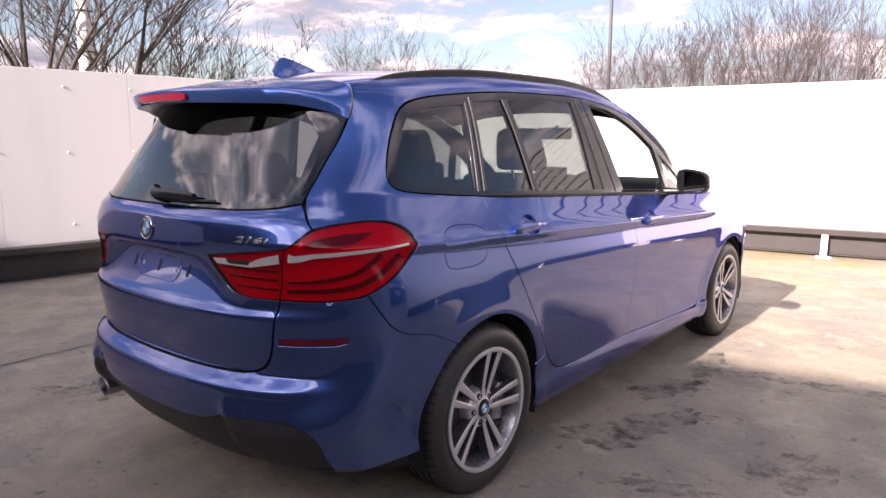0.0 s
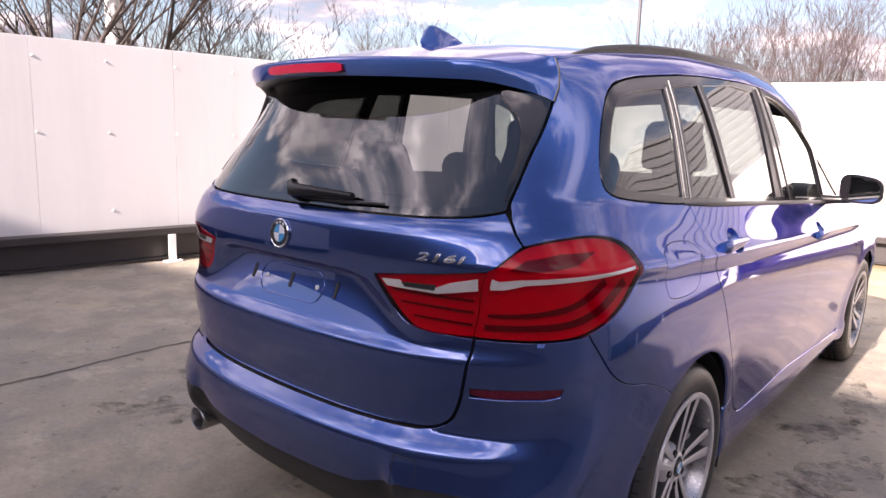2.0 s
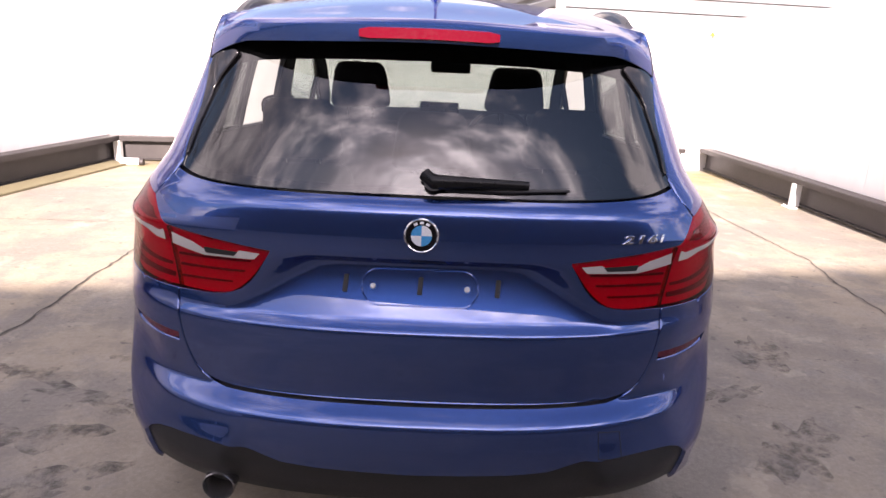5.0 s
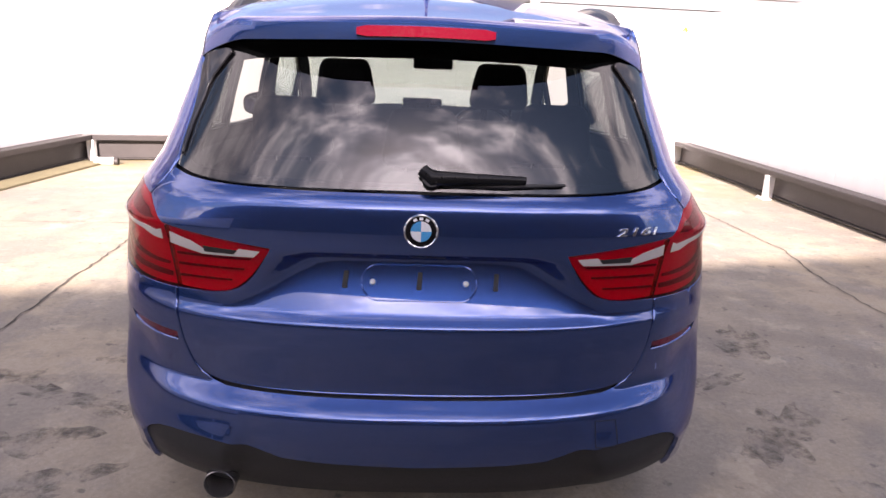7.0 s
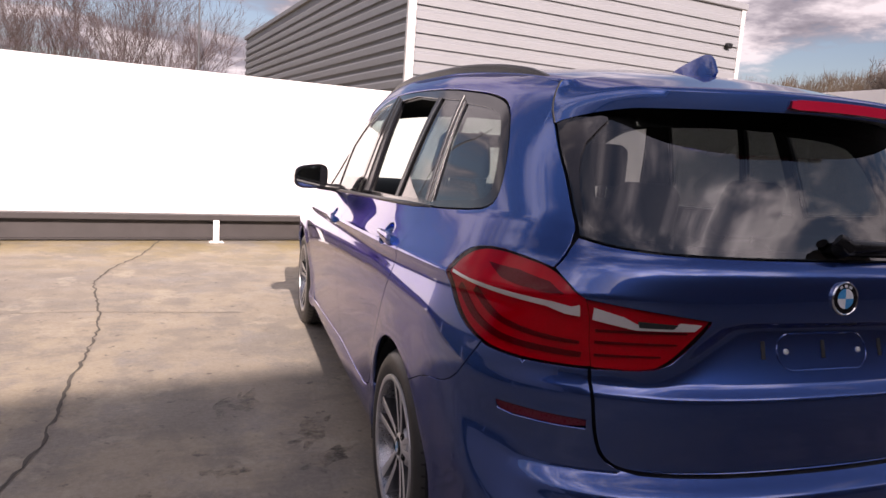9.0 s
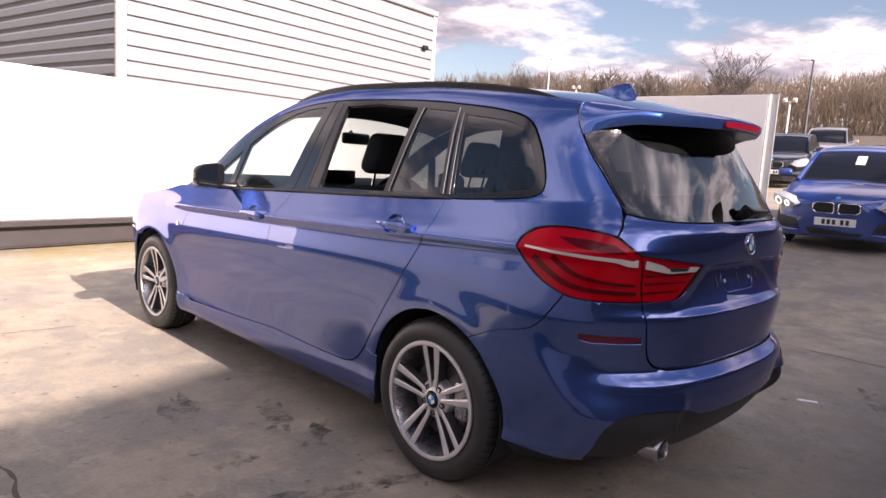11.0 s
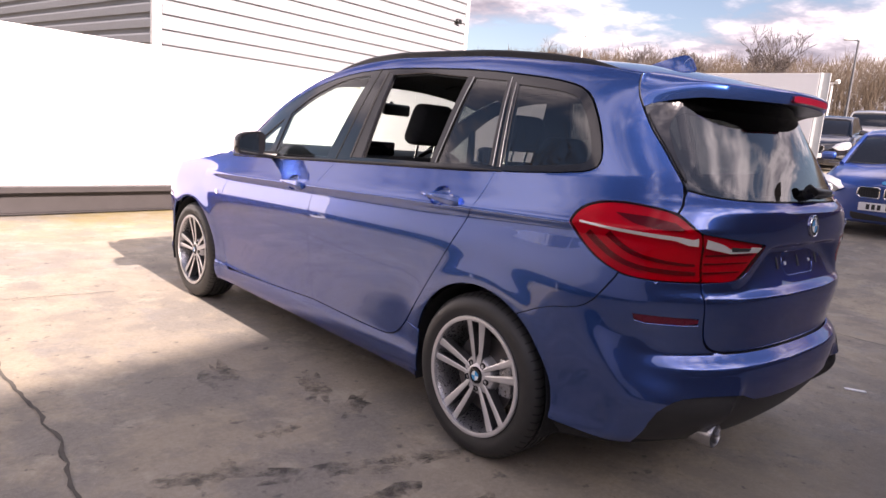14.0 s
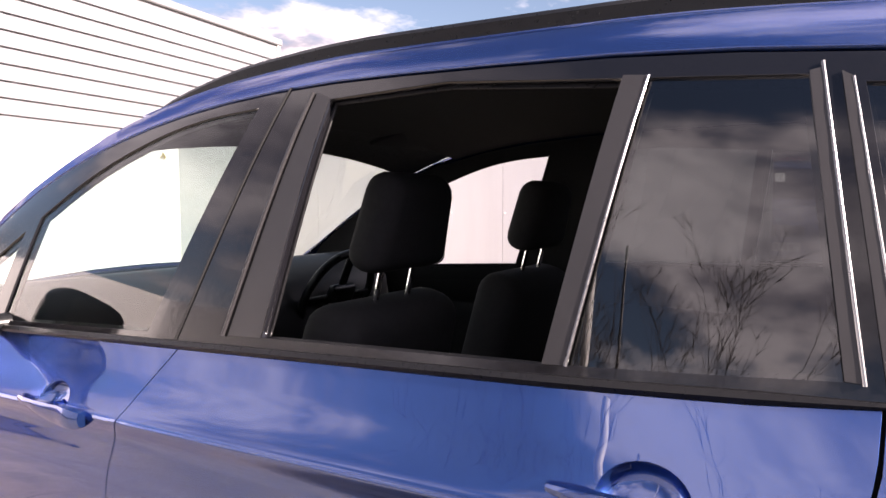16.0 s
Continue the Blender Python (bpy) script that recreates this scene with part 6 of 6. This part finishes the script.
tagged(woods, "", "woodland", "", "stuff")
v, f = [], []
for k in range(52000):
    deg, dist = rnd.uniform(19, 98), rnd.uniform(82, 122)
    x, y = -2.7 + dist * math.sin(radians(deg)), -1.9 + dist * math.cos(radians(deg))
    g = ground_z(x)
    z = g - 0.1 + (wood_top(deg, dist) - g) * 0.86 * rnd.random() ** 1.25
    h, w = rnd.uniform(0.7, 1.9), rnd.uniform(0.012, 0.030)
    lx, ly = rnd.gauss(0, 0.42), rnd.gauss(0, 0.42)
    n0 = len(v)
    v += [(x - w, y + w, z), (x + w, y - w, z), (x + lx, y + ly, z + h)]
    f.append((n0, n0 + 1, n0 + 2))
brush = raw("undergrowth", v, f, Mat("brown_saplings", (0.070, 0.050, 0.033), 0.95).vary(0.15, 0.4).m, None, "brown leafless saplings and twigs of the woodland")
tagged(brush, "", "undergrowth", "", "stuff")
for k, (deg, dist, h, sp) in enumerate(((66.9, 70, 8.1, 0.95), (50.2, 78, 7.4, 0.9), (57.5, 80, 7.0, 0.85), (61.0, 82, 7.2, 0.8))):
    x = -2.8 + dist * math.sin(radians(deg))
    bare_tree(x, -1.9 + dist * math.cos(radians(deg)), h, 130 + k, 2, sp, (6, 6, 5, 4), BARK, "rounded leafless tree standing before the brown woodland", 0.016)


def lamp_post(x, y, height, arm, label, mat=None, turn=0.0, radius=0.055):
    root = thing("street_lamp", label, "street lamp", Matrix.Translation((x, y, ground_z(x))) @ pose(0, 0, 0, 0, 0, turn), "lamp posts")
    b = bmesh.new()
    tube(b, [(0, 0, 0), (0, 0, height * 0.3), (0, 0, height)], [radius * 1.3, radius, radius * 0.7], 10)
    part("pole", b, mat or POLE, root)
    if arm:
        b = bmesh.new()
        tube(b, [(0, 0, height - 0.05), (arm * 0.5, 0, height + 0.02), (arm, 0, height + 0.04)], radius * 0.6, 8)
        part("arm", b, mat or POLE, root)
        b = bmesh.new()
        box(b, arm - 0.1, -0.11, height, arm + 0.5, 0.11, height + 0.12, 0.04, 2)
        part("lamp_head", b, POST_WHITE, root, "pale lamp head")
    return root


lamp_post(-12.9, 28.5, 12.5, 0.0, "tall grey lamp column behind the white wall", None, 0.0, 0.085)
lamp_post(-2.6, 28.5, 6.95, 0.5, "grey street lamp with a short arm behind the white wall")
lamp_post(40.0, 11.95, 5.15, 0.25, "grey street lamp before the woodland", None, 108, 0.075)
lamp_post(41.1, 31.6, 6.45, 0.2, "pale street lamp before the woodland", POST_WHITE, 20)
lamp_post(-13.6, 3.5, 9.0, 0.0, "dark thin lamp column among bare trees")
mast = thing("mast", "thick pale metal mast among bare trees", "mast", Matrix.Translation((-12.35, 4.2, 0)))
b = bmesh.new()
tube(b, [(0, 0, 0), (0, 0, 4), (0, 0, 9)], [0.16, 0.14, 0.12], 14)
part("pole", b, POST_WHITE, mast)
b = bmesh.new()
for z in (2.3, 3.1, 3.9):
    box(b, -0.15, -0.15, z, 0.15, 0.15, z + 0.03, 0.01, 1)
part("clamp_band", b, POLE, mast, "grey clamp bands")


def flood_pole(x, y, height):
    root = thing("floodlight_pole", "white pole with two small floodlights at the car park", "pole", Matrix.Translation((x, y, ground_z(x))), "floodlight poles")
    b = bmesh.new()
    tube(b, [(0, 0, 0), (0, 0, height)], 0.045, 10)
    part("pole", b, POST_WHITE, root)
    b = bmesh.new()
    box(b, -0.02, -0.21, height - 0.05, 0.02, 0.21, height - 0.01, 0.008, 1)
    part("crossbar", b, POST_WHITE, root)
    for yy in (-0.21, 0.21):
        b = bmesh.new()
        box(b, -0.12, yy - 0.08, -0.08, 0.05, yy + 0.08, 0.08, 0.03, 2, m=Matrix.Translation((0, 0, height + 0.04)) @ pose(0, 0, 0, 0, -25, 0))
        part("floodlight", b, POST_WHITE, root, "white floodlight")


flood_pole(29.3, 9.25, 2.62)
flood_pole(33.4, 23.5, 3.75)

# ---- parked cars ----


def loft(bm, rows, closed=True):
    vv = [[bm.verts.new(p) for p in row] for row in rows]
    n = len(rows[0])
    for i in range(len(rows) - 1):
        for q in range(n if closed else n - 1):
            bm.faces.new((vv[i][q], vv[i][(q + 1) % n], vv[i + 1][(q + 1) % n], vv[i + 1][q]))
    bm.faces.new(vv[0][::-1]), bm.faces.new(vv[-1])


def parked_car(x, y, heading, colour, label, roof_h=1.42, estate=False, lit=False):
    """A parked car on the sloping car park whose nose points along heading (degrees, 0 = +y)."""
    root = thing("parked_car", label, "car", Matrix.Translation((x, y, ground_z(x))) @ Matrix.Rotation(-math.atan(SLOPE), 4, "Y") @ pose(0, 0, 0, 0, 0, heading), "parked cars")
    tail = -4.55 if estate else -4.30
    half = Curve((tail, 0.66), (tail + 0.12, 0.78), (tail + 0.5, 0.865), (-2.6, 0.885), (-1.1, 0.883), (-0.62, 0.862), (-0.34, 0.80), (-0.16, 0.70), (-0.06, 0.58), (0.0, 0.42))
    top = Curve((tail, 0.93), (tail + 0.25, 1.0), (-2.6, 0.985), (-1.45, 0.965), (-1.05, 0.945), (-0.6, 0.885), (-0.3, 0.825), (-0.1, 0.765), (0.0, 0.71))
    low = Curve((tail, 0.40), (tail + 0.3, 0.24), (-1.0, 0.20), (-0.3, 0.19), (-0.05, 0.21), (0.0, 0.25))
    body = bmesh.new()
    rows = []
    for yy in np.concatenate([np.linspace(tail, -1.1, 12), np.linspace(-1.0, -0.2, 9), (-0.15, -0.10, -0.06, -0.03, 0.0)]):
        w, t, l = float(half(yy)), float(top(yy)), float(low(yy))
        arch = 0.0
        for wy in (-0.80, tail + 0.82):
            arch = max(arch, 0.33 + 0.33 * math.sqrt(max(0.0, 1 - ((yy - wy) / 0.36) ** 2)) if abs(yy - wy) < 0.36 else 0.0)
        lo = max(l, arch)
        m = lo + (t - lo) * 0.5
        right = [(w * 0.62, lo if arch else l), (w * 0.93, lo), (w * 0.985, lo + 0.03), (w, m), (w * 0.985, t - 0.15), (w * 0.93, t - 0.055), (w * 0.84, t - 0.012), (w * 0.70, t + 0.006), (w * 0.40, t + 0.012), (w * 0.16, t + 0.024)]
        rows.append([(px_, yy, pz) for px_, pz in right] + [(-px_, yy, pz) for px_, pz in right[::-1]])
    loft(body, rows)
    part("body", body, colour, root, "painted car body")
    gh = bmesh.new()
    e = tail + (0.12 if estate else 0.30)
    st = [(-1.02, 0.945, 0.73, 0.70), (-1.40, 1.16, 0.725, 0.645), (-1.78, roof_h - 0.065, 0.72, 0.595), (-2.25, roof_h - 0.012, 0.72, 0.58), (e + 0.75, roof_h - 0.03, 0.71, 0.565), (e + 0.2, roof_h - 0.12, 0.69, 0.54), (e, 1.0, 0.66, 0.62)]
    rows = [[(b0, yy, 0.90), (b0, yy, 0.95), (t0 + (b0 - t0) * 0.45, yy, 0.95 + (zz - 0.97) * 0.55), (t0, yy, zz - 0.02), (t0 * 0.8, yy, zz), (0.0, yy, zz + 0.012), (-t0 * 0.8, yy, zz), (-t0, yy, zz - 0.02), (-t0 - (b0 - t0) * 0.45, yy, 0.95 + (zz - 0.97) * 0.55), (-b0, yy, 0.95), (-b0, yy, 0.90)] for yy, zz, b0, t0 in st]
    loft(gh, rows)
    part("glasshouse", gh, BLACK_GLOSS, root, "dark car windows")
    rf = bmesh.new()
    rows = [[(t0 + 0.014, yy, zz - 0.035), (t0 + 0.006, yy, zz - 0.012), (t0 * 0.8, yy, zz + 0.012), (0.0, yy, zz + 0.030), (-t0 * 0.8, yy, zz + 0.012), (-t0 - 0.006, yy, zz - 0.012), (-t0 - 0.014, yy, zz - 0.035), (0, yy, zz - 0.03)] for yy, zz, b0, t0 in [(-1.74, roof_h - 0.082, 0.71, 0.595)] + st[2:6]]
    loft(rf, rows)
    part("roof", rf, colour, root, "painted car roof")
    b = bmesh.new()
    box(b, -0.60, -1.10, 0.945, 0.60, -0.985, 0.962, 0.006, 1)
    part("scuttle", b, PLASTIC, root, "black scuttle below windscreen")
    for sx in (1, -1):
        b = bmesh.new()                    # front pillar
        tube(b, [(sx * 0.735, -1.00, 0.935), (sx * 0.672, -1.40, 1.155), (sx * 0.612, -1.76, roof_h - 0.085), (sx * 0.592, -2.25, roof_h - 0.040)], [0.034, 0.028, 0.026, 0.02], 8)
        part("pillar", b, colour, root)
        m4 = Matrix.Translation((sx * 0.690, -0.150, 0.690)) @ pose(0, 0, 0, -20, -sx * 9, -sx * 33)
        b = bmesh.new()                    # almond lens, pointed towards the grille
        pts = [(-0.235, 0.020), (-0.12, 0.066), (0.06, 0.088), (0.185, 0.080), (0.205, 0.005), (0.15, -0.065), (0.02, -0.088), (-0.13, -0.060)]
        lay = [[b.verts.new(m4 @ Vector((sx * u * k_, d_, v_ * k_))) for u, v_ in pts] for k_, d_ in ((1.06, -0.08), (1.05, 0.028), (1.0, 0.045), (0.6, 0.056))]
        for i in range(3):
            for k in range(8):
                b.faces.new((lay[i][k], lay[i][(k + 1) % 8], lay[i + 1][(k + 1) % 8], lay[i + 1][k]))
        b.faces.new(lay[-1])
        lampob = part("headlamp", b, LAMP_LENS, root, "clear headlamp")
        for dx, rr in ((-0.075, 0.046), (0.085, 0.060)):
            b = bmesh.new()
            lathe(b, [(0.045, rr), (0.060, rr * 0.98), (0.061, rr * 0.80), (0.052, rr * 0.76)], 20, "y")
            for v in b.verts:
                v.co = m4 @ (v.co + Vector((sx * dx, 0.0, 0.004)))
            part("headlamp_ring", b, RING_LIT if lit else WHITE_MARK, lampob, "pale ring light")
            b = bmesh.new()
            lathe(b, [(0.048, rr * 0.74), (0.056, rr * 0.4), (0.058, 0.001)], 16, "y")
            for v in b.verts:
                v.co = m4 @ (v.co + Vector((sx * dx, 0.0, 0.004)))
            part("headlamp_bulb", b, LAMP_WHITE, lampob, "clear round projector")
        kid = [(0.020, 0.580), (0.040, 0.562), (0.260, 0.566), (0.305, 0.605), (0.298, 0.690), (0.262, 0.716), (0.050, 0.722), (0.022, 0.700)]
        b = bmesh.new()
        lay = [[b.verts.new((sx * (0.16 + (u - 0.16) * k_), d_ - 0.10 * u * u, 0.642 + (v_ - 0.642) * k_)) for u, v_ in kid] for k_, d_ in ((1.0, -0.05), (1.0, 0.030), (0.95, 0.036), (0.88, 0.030), (0.86, 0.008))]
        for i in range(4):
            for k in range(8):
                b.faces.new((lay[i][k], lay[i][(k + 1) % 8], lay[i + 1][(k + 1) % 8], lay[i + 1][k]))
        gr = part("kidney_grille", b, CHROME, root, "chrome-edged grille half")
        b = bmesh.new()
        b.faces.new([b.verts.new((sx * (0.16 + (u - 0.16) * 0.87), 0.012 - 0.10 * u * u, 0.642 + (v_ - 0.642) * 0.87)) for u, v_ in kid])
        for k in range(8):
            u = 0.05 + 0.030 * k
            box(b, min(sx * u, sx * (u + 0.006)), -0.01, 0.584, max(sx * u, sx * (u + 0.006)), 0.020 - 0.1 * u * u, 0.704)
        part("grille_mesh", b, PLASTIC, gr, "black grille", False)
        b = bmesh.new()                    # side intake with a body-coloured blade below it
        m5 = Matrix.Translation((sx * 0.60, -0.105, 0.385)) @ pose(0, 0, 0, 0, 0, -sx * 30)
        lay = [[b.verts.new(m5 @ Vector((sx * u * k_, d_, v_ * k_))) for u, v_ in ((-0.17, -0.05), (-0.10, 0.075), (0.20, 0.085), (0.21, -0.03), (0.10, -0.075))] for k_, d_ in ((1.0, -0.06), (1.0, 0.030), (0.9, 0.034))]
        for i in range(2):
            for k in range(5):
                b.faces.new((lay[i][k], lay[i][(k + 1) % 5], lay[i + 1][(k + 1) % 5], lay[i + 1][k]))
        b.faces.new(lay[-1])
        part("bumper_intake", b, PLASTIC, root, "black bumper intake")
        b = bmesh.new()
        tube(b, [m5 @ Vector((sx * -0.19, 0.035, -0.085)), m5 @ Vector((0, 0.045, -0.100)), m5 @ Vector((sx * 0.22, 0.02, -0.075))], [0.012, 0.020, 0.014], 8)
        part("bumper_blade", b, colour, root, "painted bumper blade")
        b = bmesh.new()
        box(b, -0.105, -0.07, -0.062, 0.105, 0.06, 0.062, 0.045, 3, m=Matrix.Translation((sx * 0.985, -1.28, 1.02)))
        part("door_mirror", b, colour, root, "door mirror")
        b = bmesh.new()
        tube(b, [(sx * 0.80, -1.25, 0.965), (sx * 0.92, -1.27, 0.985)], 0.018, 8)
        part("mirror_arm", b, PLASTIC, root, "black mirror arm")
        for wy in (-0.80, tail + 0.82):
            b = bmesh.new()
            lathe(b, [(-0.10, 0.20), (-0.105, 0.28), (-0.085, 0.312), (0.085, 0.312), (0.105, 0.28), (0.10, 0.215), (0.085, 0.205), (-0.10, 0.205)], 32)
            for v in b.verts:
                v.co.x *= sx
                v.co += Vector((sx * 0.775, wy, 0.312))
            tyre = part("wheel", b, RUBBER, root, "black wheel")
            b = bmesh.new()
            lathe(b, [(0.03, 0.205), (0.095, 0.205), (0.098, 0.192), (0.06, 0.185), (0.055, 0.07), (0.075, 0.06), (0.075, 0.001)], 24)
            for v in b.verts:
                v.co.x *= sx
                v.co += Vector((sx * 0.775, wy, 0.312))
            part("rim", b, ALLOY, tyre, "grey alloy rim")
    b = bmesh.new()
    lay = [[b.verts.new((u * k_, d_ - 0.10 * u * u, 0.355 + (v_ - 0.355) * k_)) for u, v_ in ((-0.43, 0.455), (-0.40, 0.32), (-0.30, 0.255), (0.30, 0.255), (0.40, 0.32), (0.43, 0.455))] for k_, d_ in ((1.0, -0.08), (1.0, 0.010), (0.95, 0.014))]
    for i in range(2):
        for k in range(6):
            b.faces.new((lay[i][k], lay[i][(k + 1) % 6], lay[i + 1][(k + 1) % 6], lay[i + 1][k]))
    b.faces.new(lay[-1])
    part("lower_intake", b, PLASTIC, root, "black lower intake")
    b = bmesh.new()
    box(b, -0.26, 0.018, 0.392, 0.26, 0.034, 0.503, 0.004, 1)
    plate = part("number_plate", b, WHITE_MARK, root, "white number plate")
    for k in range(5):
        b = bmesh.new()
        x0 = -0.175 + k * 0.066 + (0.035 if k > 1 else 0)
        box(b, x0, 0.0345, 0.412, x0 + 0.042, 0.0360, 0.483)
        part("plate_bar", b, PLASTIC, plate, "", False)
    b = bmesh.new()
    lathe(b, [(-0.02, 0.034), (0.008, 0.033), (0.012, 0.001)], 24, "y")
    for v in b.verts:
        v.co = Matrix.Translation((0, -0.055, 0.775)) @ pose(0, 0, 0, 50, 0, 0) @ v.co
    part("badge", b, BLUE_MARK, root, "round blue and white badge")
    return root


LAMP_LENS = Mat("headlamp_lens", (0.55, 0.56, 0.60), 0.16, 0.35, 0.6).vary(20, 0.2, "Object").m
ring = Mat("lit_ring_light", (0.9, 0.9, 0.92), 0.3)
ring.set("Emission Color", (1.0, 0.97, 0.92, 1.0)), ring.set("Emission Strength", 1.0)
RING_LIT = ring.vary(30, 0.03, "Object").m
CAR_BLUE = paint("parked_blue_paint", (0.022, 0.07, 0.30))
CAR_DARK = paint("parked_black_paint", (0.012, 0.013, 0.015))
CAR_SILVER = paint("parked_silver_paint", (0.38, 0.38, 0.37))
CAR_RED = paint("parked_red_paint", (0.28, 0.02, 0.02))
CAR_WHITE = paint("parked_white_paint", (0.7, 0.7, 0.7), 0.0)
parked_car(7.95, 1.02, 96.5, CAR_BLUE, "blue metallic hatchback parked nose-on with lit ring headlamps", 1.42, False, True)
parked_car(16.6, 5.1, 100, CAR_DARK, "black saloon car parked behind the blue hatchback")
parked_car(24.8, 6.4, 100, CAR_SILVER, "silver estate car parked in the far row", 1.50, True)
parked_car(21.5, 0.4, 100, CAR_WHITE, "white hatchback parked in the far row")
parked_car(27.0, 2.4, 100, CAR_RED, "red hatchback parked in the far row")
paper = thing("paper_note", "white paper sheet behind a parked car's windscreen", "paper", Matrix.Translation((7.95, 1.02, ground_z(7.95))) @ Matrix.Rotation(-math.atan(SLOPE), 4, "Y") @ pose(0, 0, 0, 0, 0, 96.5))
b = bmesh.new()
box(b, -0.10, -0.004, 0.0, 0.03, 0.0, 0.25, 0.002, 1, m=Matrix.Translation((0, -1.40, 1.168)) @ pose(0, 0, 0, 62, 0, 0) @ Matrix.Translation((0, 0.014, 0)))
part("sheet", b, WHITE_MARK, paper)
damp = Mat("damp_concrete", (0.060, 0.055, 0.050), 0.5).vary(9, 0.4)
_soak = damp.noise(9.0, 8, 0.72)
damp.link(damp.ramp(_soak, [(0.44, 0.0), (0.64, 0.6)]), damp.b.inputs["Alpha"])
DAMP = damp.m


def stain(cx, cy, w, h, seed, turn=0.0):
    """A ragged damp patch soaked into the concrete."""
    r = random.Random(seed)
    ph = [r.uniform(0, math.tau) for _ in range(5)]
    n = 60
    v, z = [(0.0, 0.0)], 0.0015
    for k in range(n):
        t = k * math.tau / n
        q = 1 + sum(0.26 / (j + 1) ** 0.5 * math.sin((2 * j + 2) * t + ph[j]) for j in range(5)) + r.uniform(-0.06, 0.06)
        v.append((w / 2 * q * math.cos(t), h / 2 * q * math.sin(t)))
    c, s_ = math.cos(radians(turn)), math.sin(radians(turn))
    vs = [(cx + x * c - y * s_, cy + x * s_ + y * c, z) for x, y in v]
    ob = raw("damp_patch", vs, [(0, 1 + k, 1 + (k + 1) % n) for k in range(n)], DAMP, None, "dark damp patch on the concrete", [(0, 0, 1)] * len(vs))
    return tagged(ob, "", "stain", "", "structure")


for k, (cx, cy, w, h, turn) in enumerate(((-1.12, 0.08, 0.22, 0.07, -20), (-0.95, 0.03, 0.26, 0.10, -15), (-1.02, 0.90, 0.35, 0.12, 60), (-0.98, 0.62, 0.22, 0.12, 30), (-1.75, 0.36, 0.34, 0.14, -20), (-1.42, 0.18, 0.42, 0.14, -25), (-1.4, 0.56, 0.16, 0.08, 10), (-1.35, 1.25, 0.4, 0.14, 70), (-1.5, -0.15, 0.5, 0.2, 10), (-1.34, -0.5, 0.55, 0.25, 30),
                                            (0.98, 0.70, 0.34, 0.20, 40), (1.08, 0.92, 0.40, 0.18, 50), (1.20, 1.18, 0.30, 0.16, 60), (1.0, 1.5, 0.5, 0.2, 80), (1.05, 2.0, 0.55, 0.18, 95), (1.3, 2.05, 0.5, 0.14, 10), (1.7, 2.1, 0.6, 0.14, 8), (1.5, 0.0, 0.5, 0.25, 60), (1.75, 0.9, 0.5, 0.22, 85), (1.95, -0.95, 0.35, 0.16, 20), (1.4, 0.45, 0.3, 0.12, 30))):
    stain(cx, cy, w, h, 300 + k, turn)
leaf_root = thing("dry_plant_tuft", "small dry yellow-brown plant tuft caught on the white wall", "plant", Matrix.Translation((3.69, 7.497, 1.93)) @ pose(0, 0, 0, 0, 0, 9.2))
LEAF = Mat("dry_yellow_leaf", (0.30, 0.21, 0.035), 0.8).vary(25, 0.5, "Object").m
rnd = random.Random(77)
for k in range(9):
    b = bmesh.new()
    tilt, length = rnd.uniform(-0.75, 0.75), rnd.uniform(0.05, 0.13)
    wide = rnd.uniform(0.007, 0.016)
    rows = []
    for t in (0.0, 0.3, 0.65, 1.0):
        x0, z0, w = math.sin(tilt) * length * t, -math.cos(tilt) * length * t * (1 - 0.2 * t), wide * (0.35 + 2.2 * t * (1 - t))
        y0 = -0.006 - 0.03 * t * (1 - 0.6 * t) - 0.002 * k
        rows.append((b.verts.new((x0 - w, y0, z0)), b.verts.new((x0, y0 - 0.005, z0)), b.verts.new((x0 + w, y0, z0))))
    for p, q in zip(rows, rows[1:]):
        b.faces.new((p[0], p[1], q[1], q[0])), b.faces.new((p[1], p[2], q[2], q[1]))
    part("leaf", b, LEAF, leaf_root)
b = bmesh.new()
tube(b, [(0, -0.001, 0.02), (0.004, -0.008, 0.0), (0.0, -0.02, -0.02)], [0.004, 0.007, 0.004], 6)
part("stalk", b, LEAF, leaf_root)
b = bmesh.new()
box(b, -0.055, -0.016, 0.0, 0.055, 0.016, 0.006, 0.002, 1)
part("scrap", b, WHITE_MARK, thing("white_scrap", "small white scrap lying on the concrete", "scrap", Matrix.Translation((1.59, -0.68, 0.0)) @ pose(0, 0, 0, 0, 0, -62)))
crack("crack_left", [(-2.15, 6.6), (-2.25, 5.44), (-2.43, 4.7), (-2.46, 4.1), (-2.26, 3.1), (-2.19, 2.62), (-2.17, 2.08), (-2.16, 1.6), (-2.12, 0.94), (-2.17, 0.5), (-2.24, -0.1), (-2.2, -0.7), (-2.3, -2.4)], 0.020)
crack("crack_right", [(2.75, 6.4), (2.87, 4.1), (2.98, 2.8), (2.88, 2.2), (2.86, 1.6), (2.93, 0.4), (2.9, -2.5)], 0.016)
crack("crack_cross", [(-4.9, 3.15), (-3.6, 3.02), (-2.4, 3.1), (-1.3, 3.05)], 0.010)
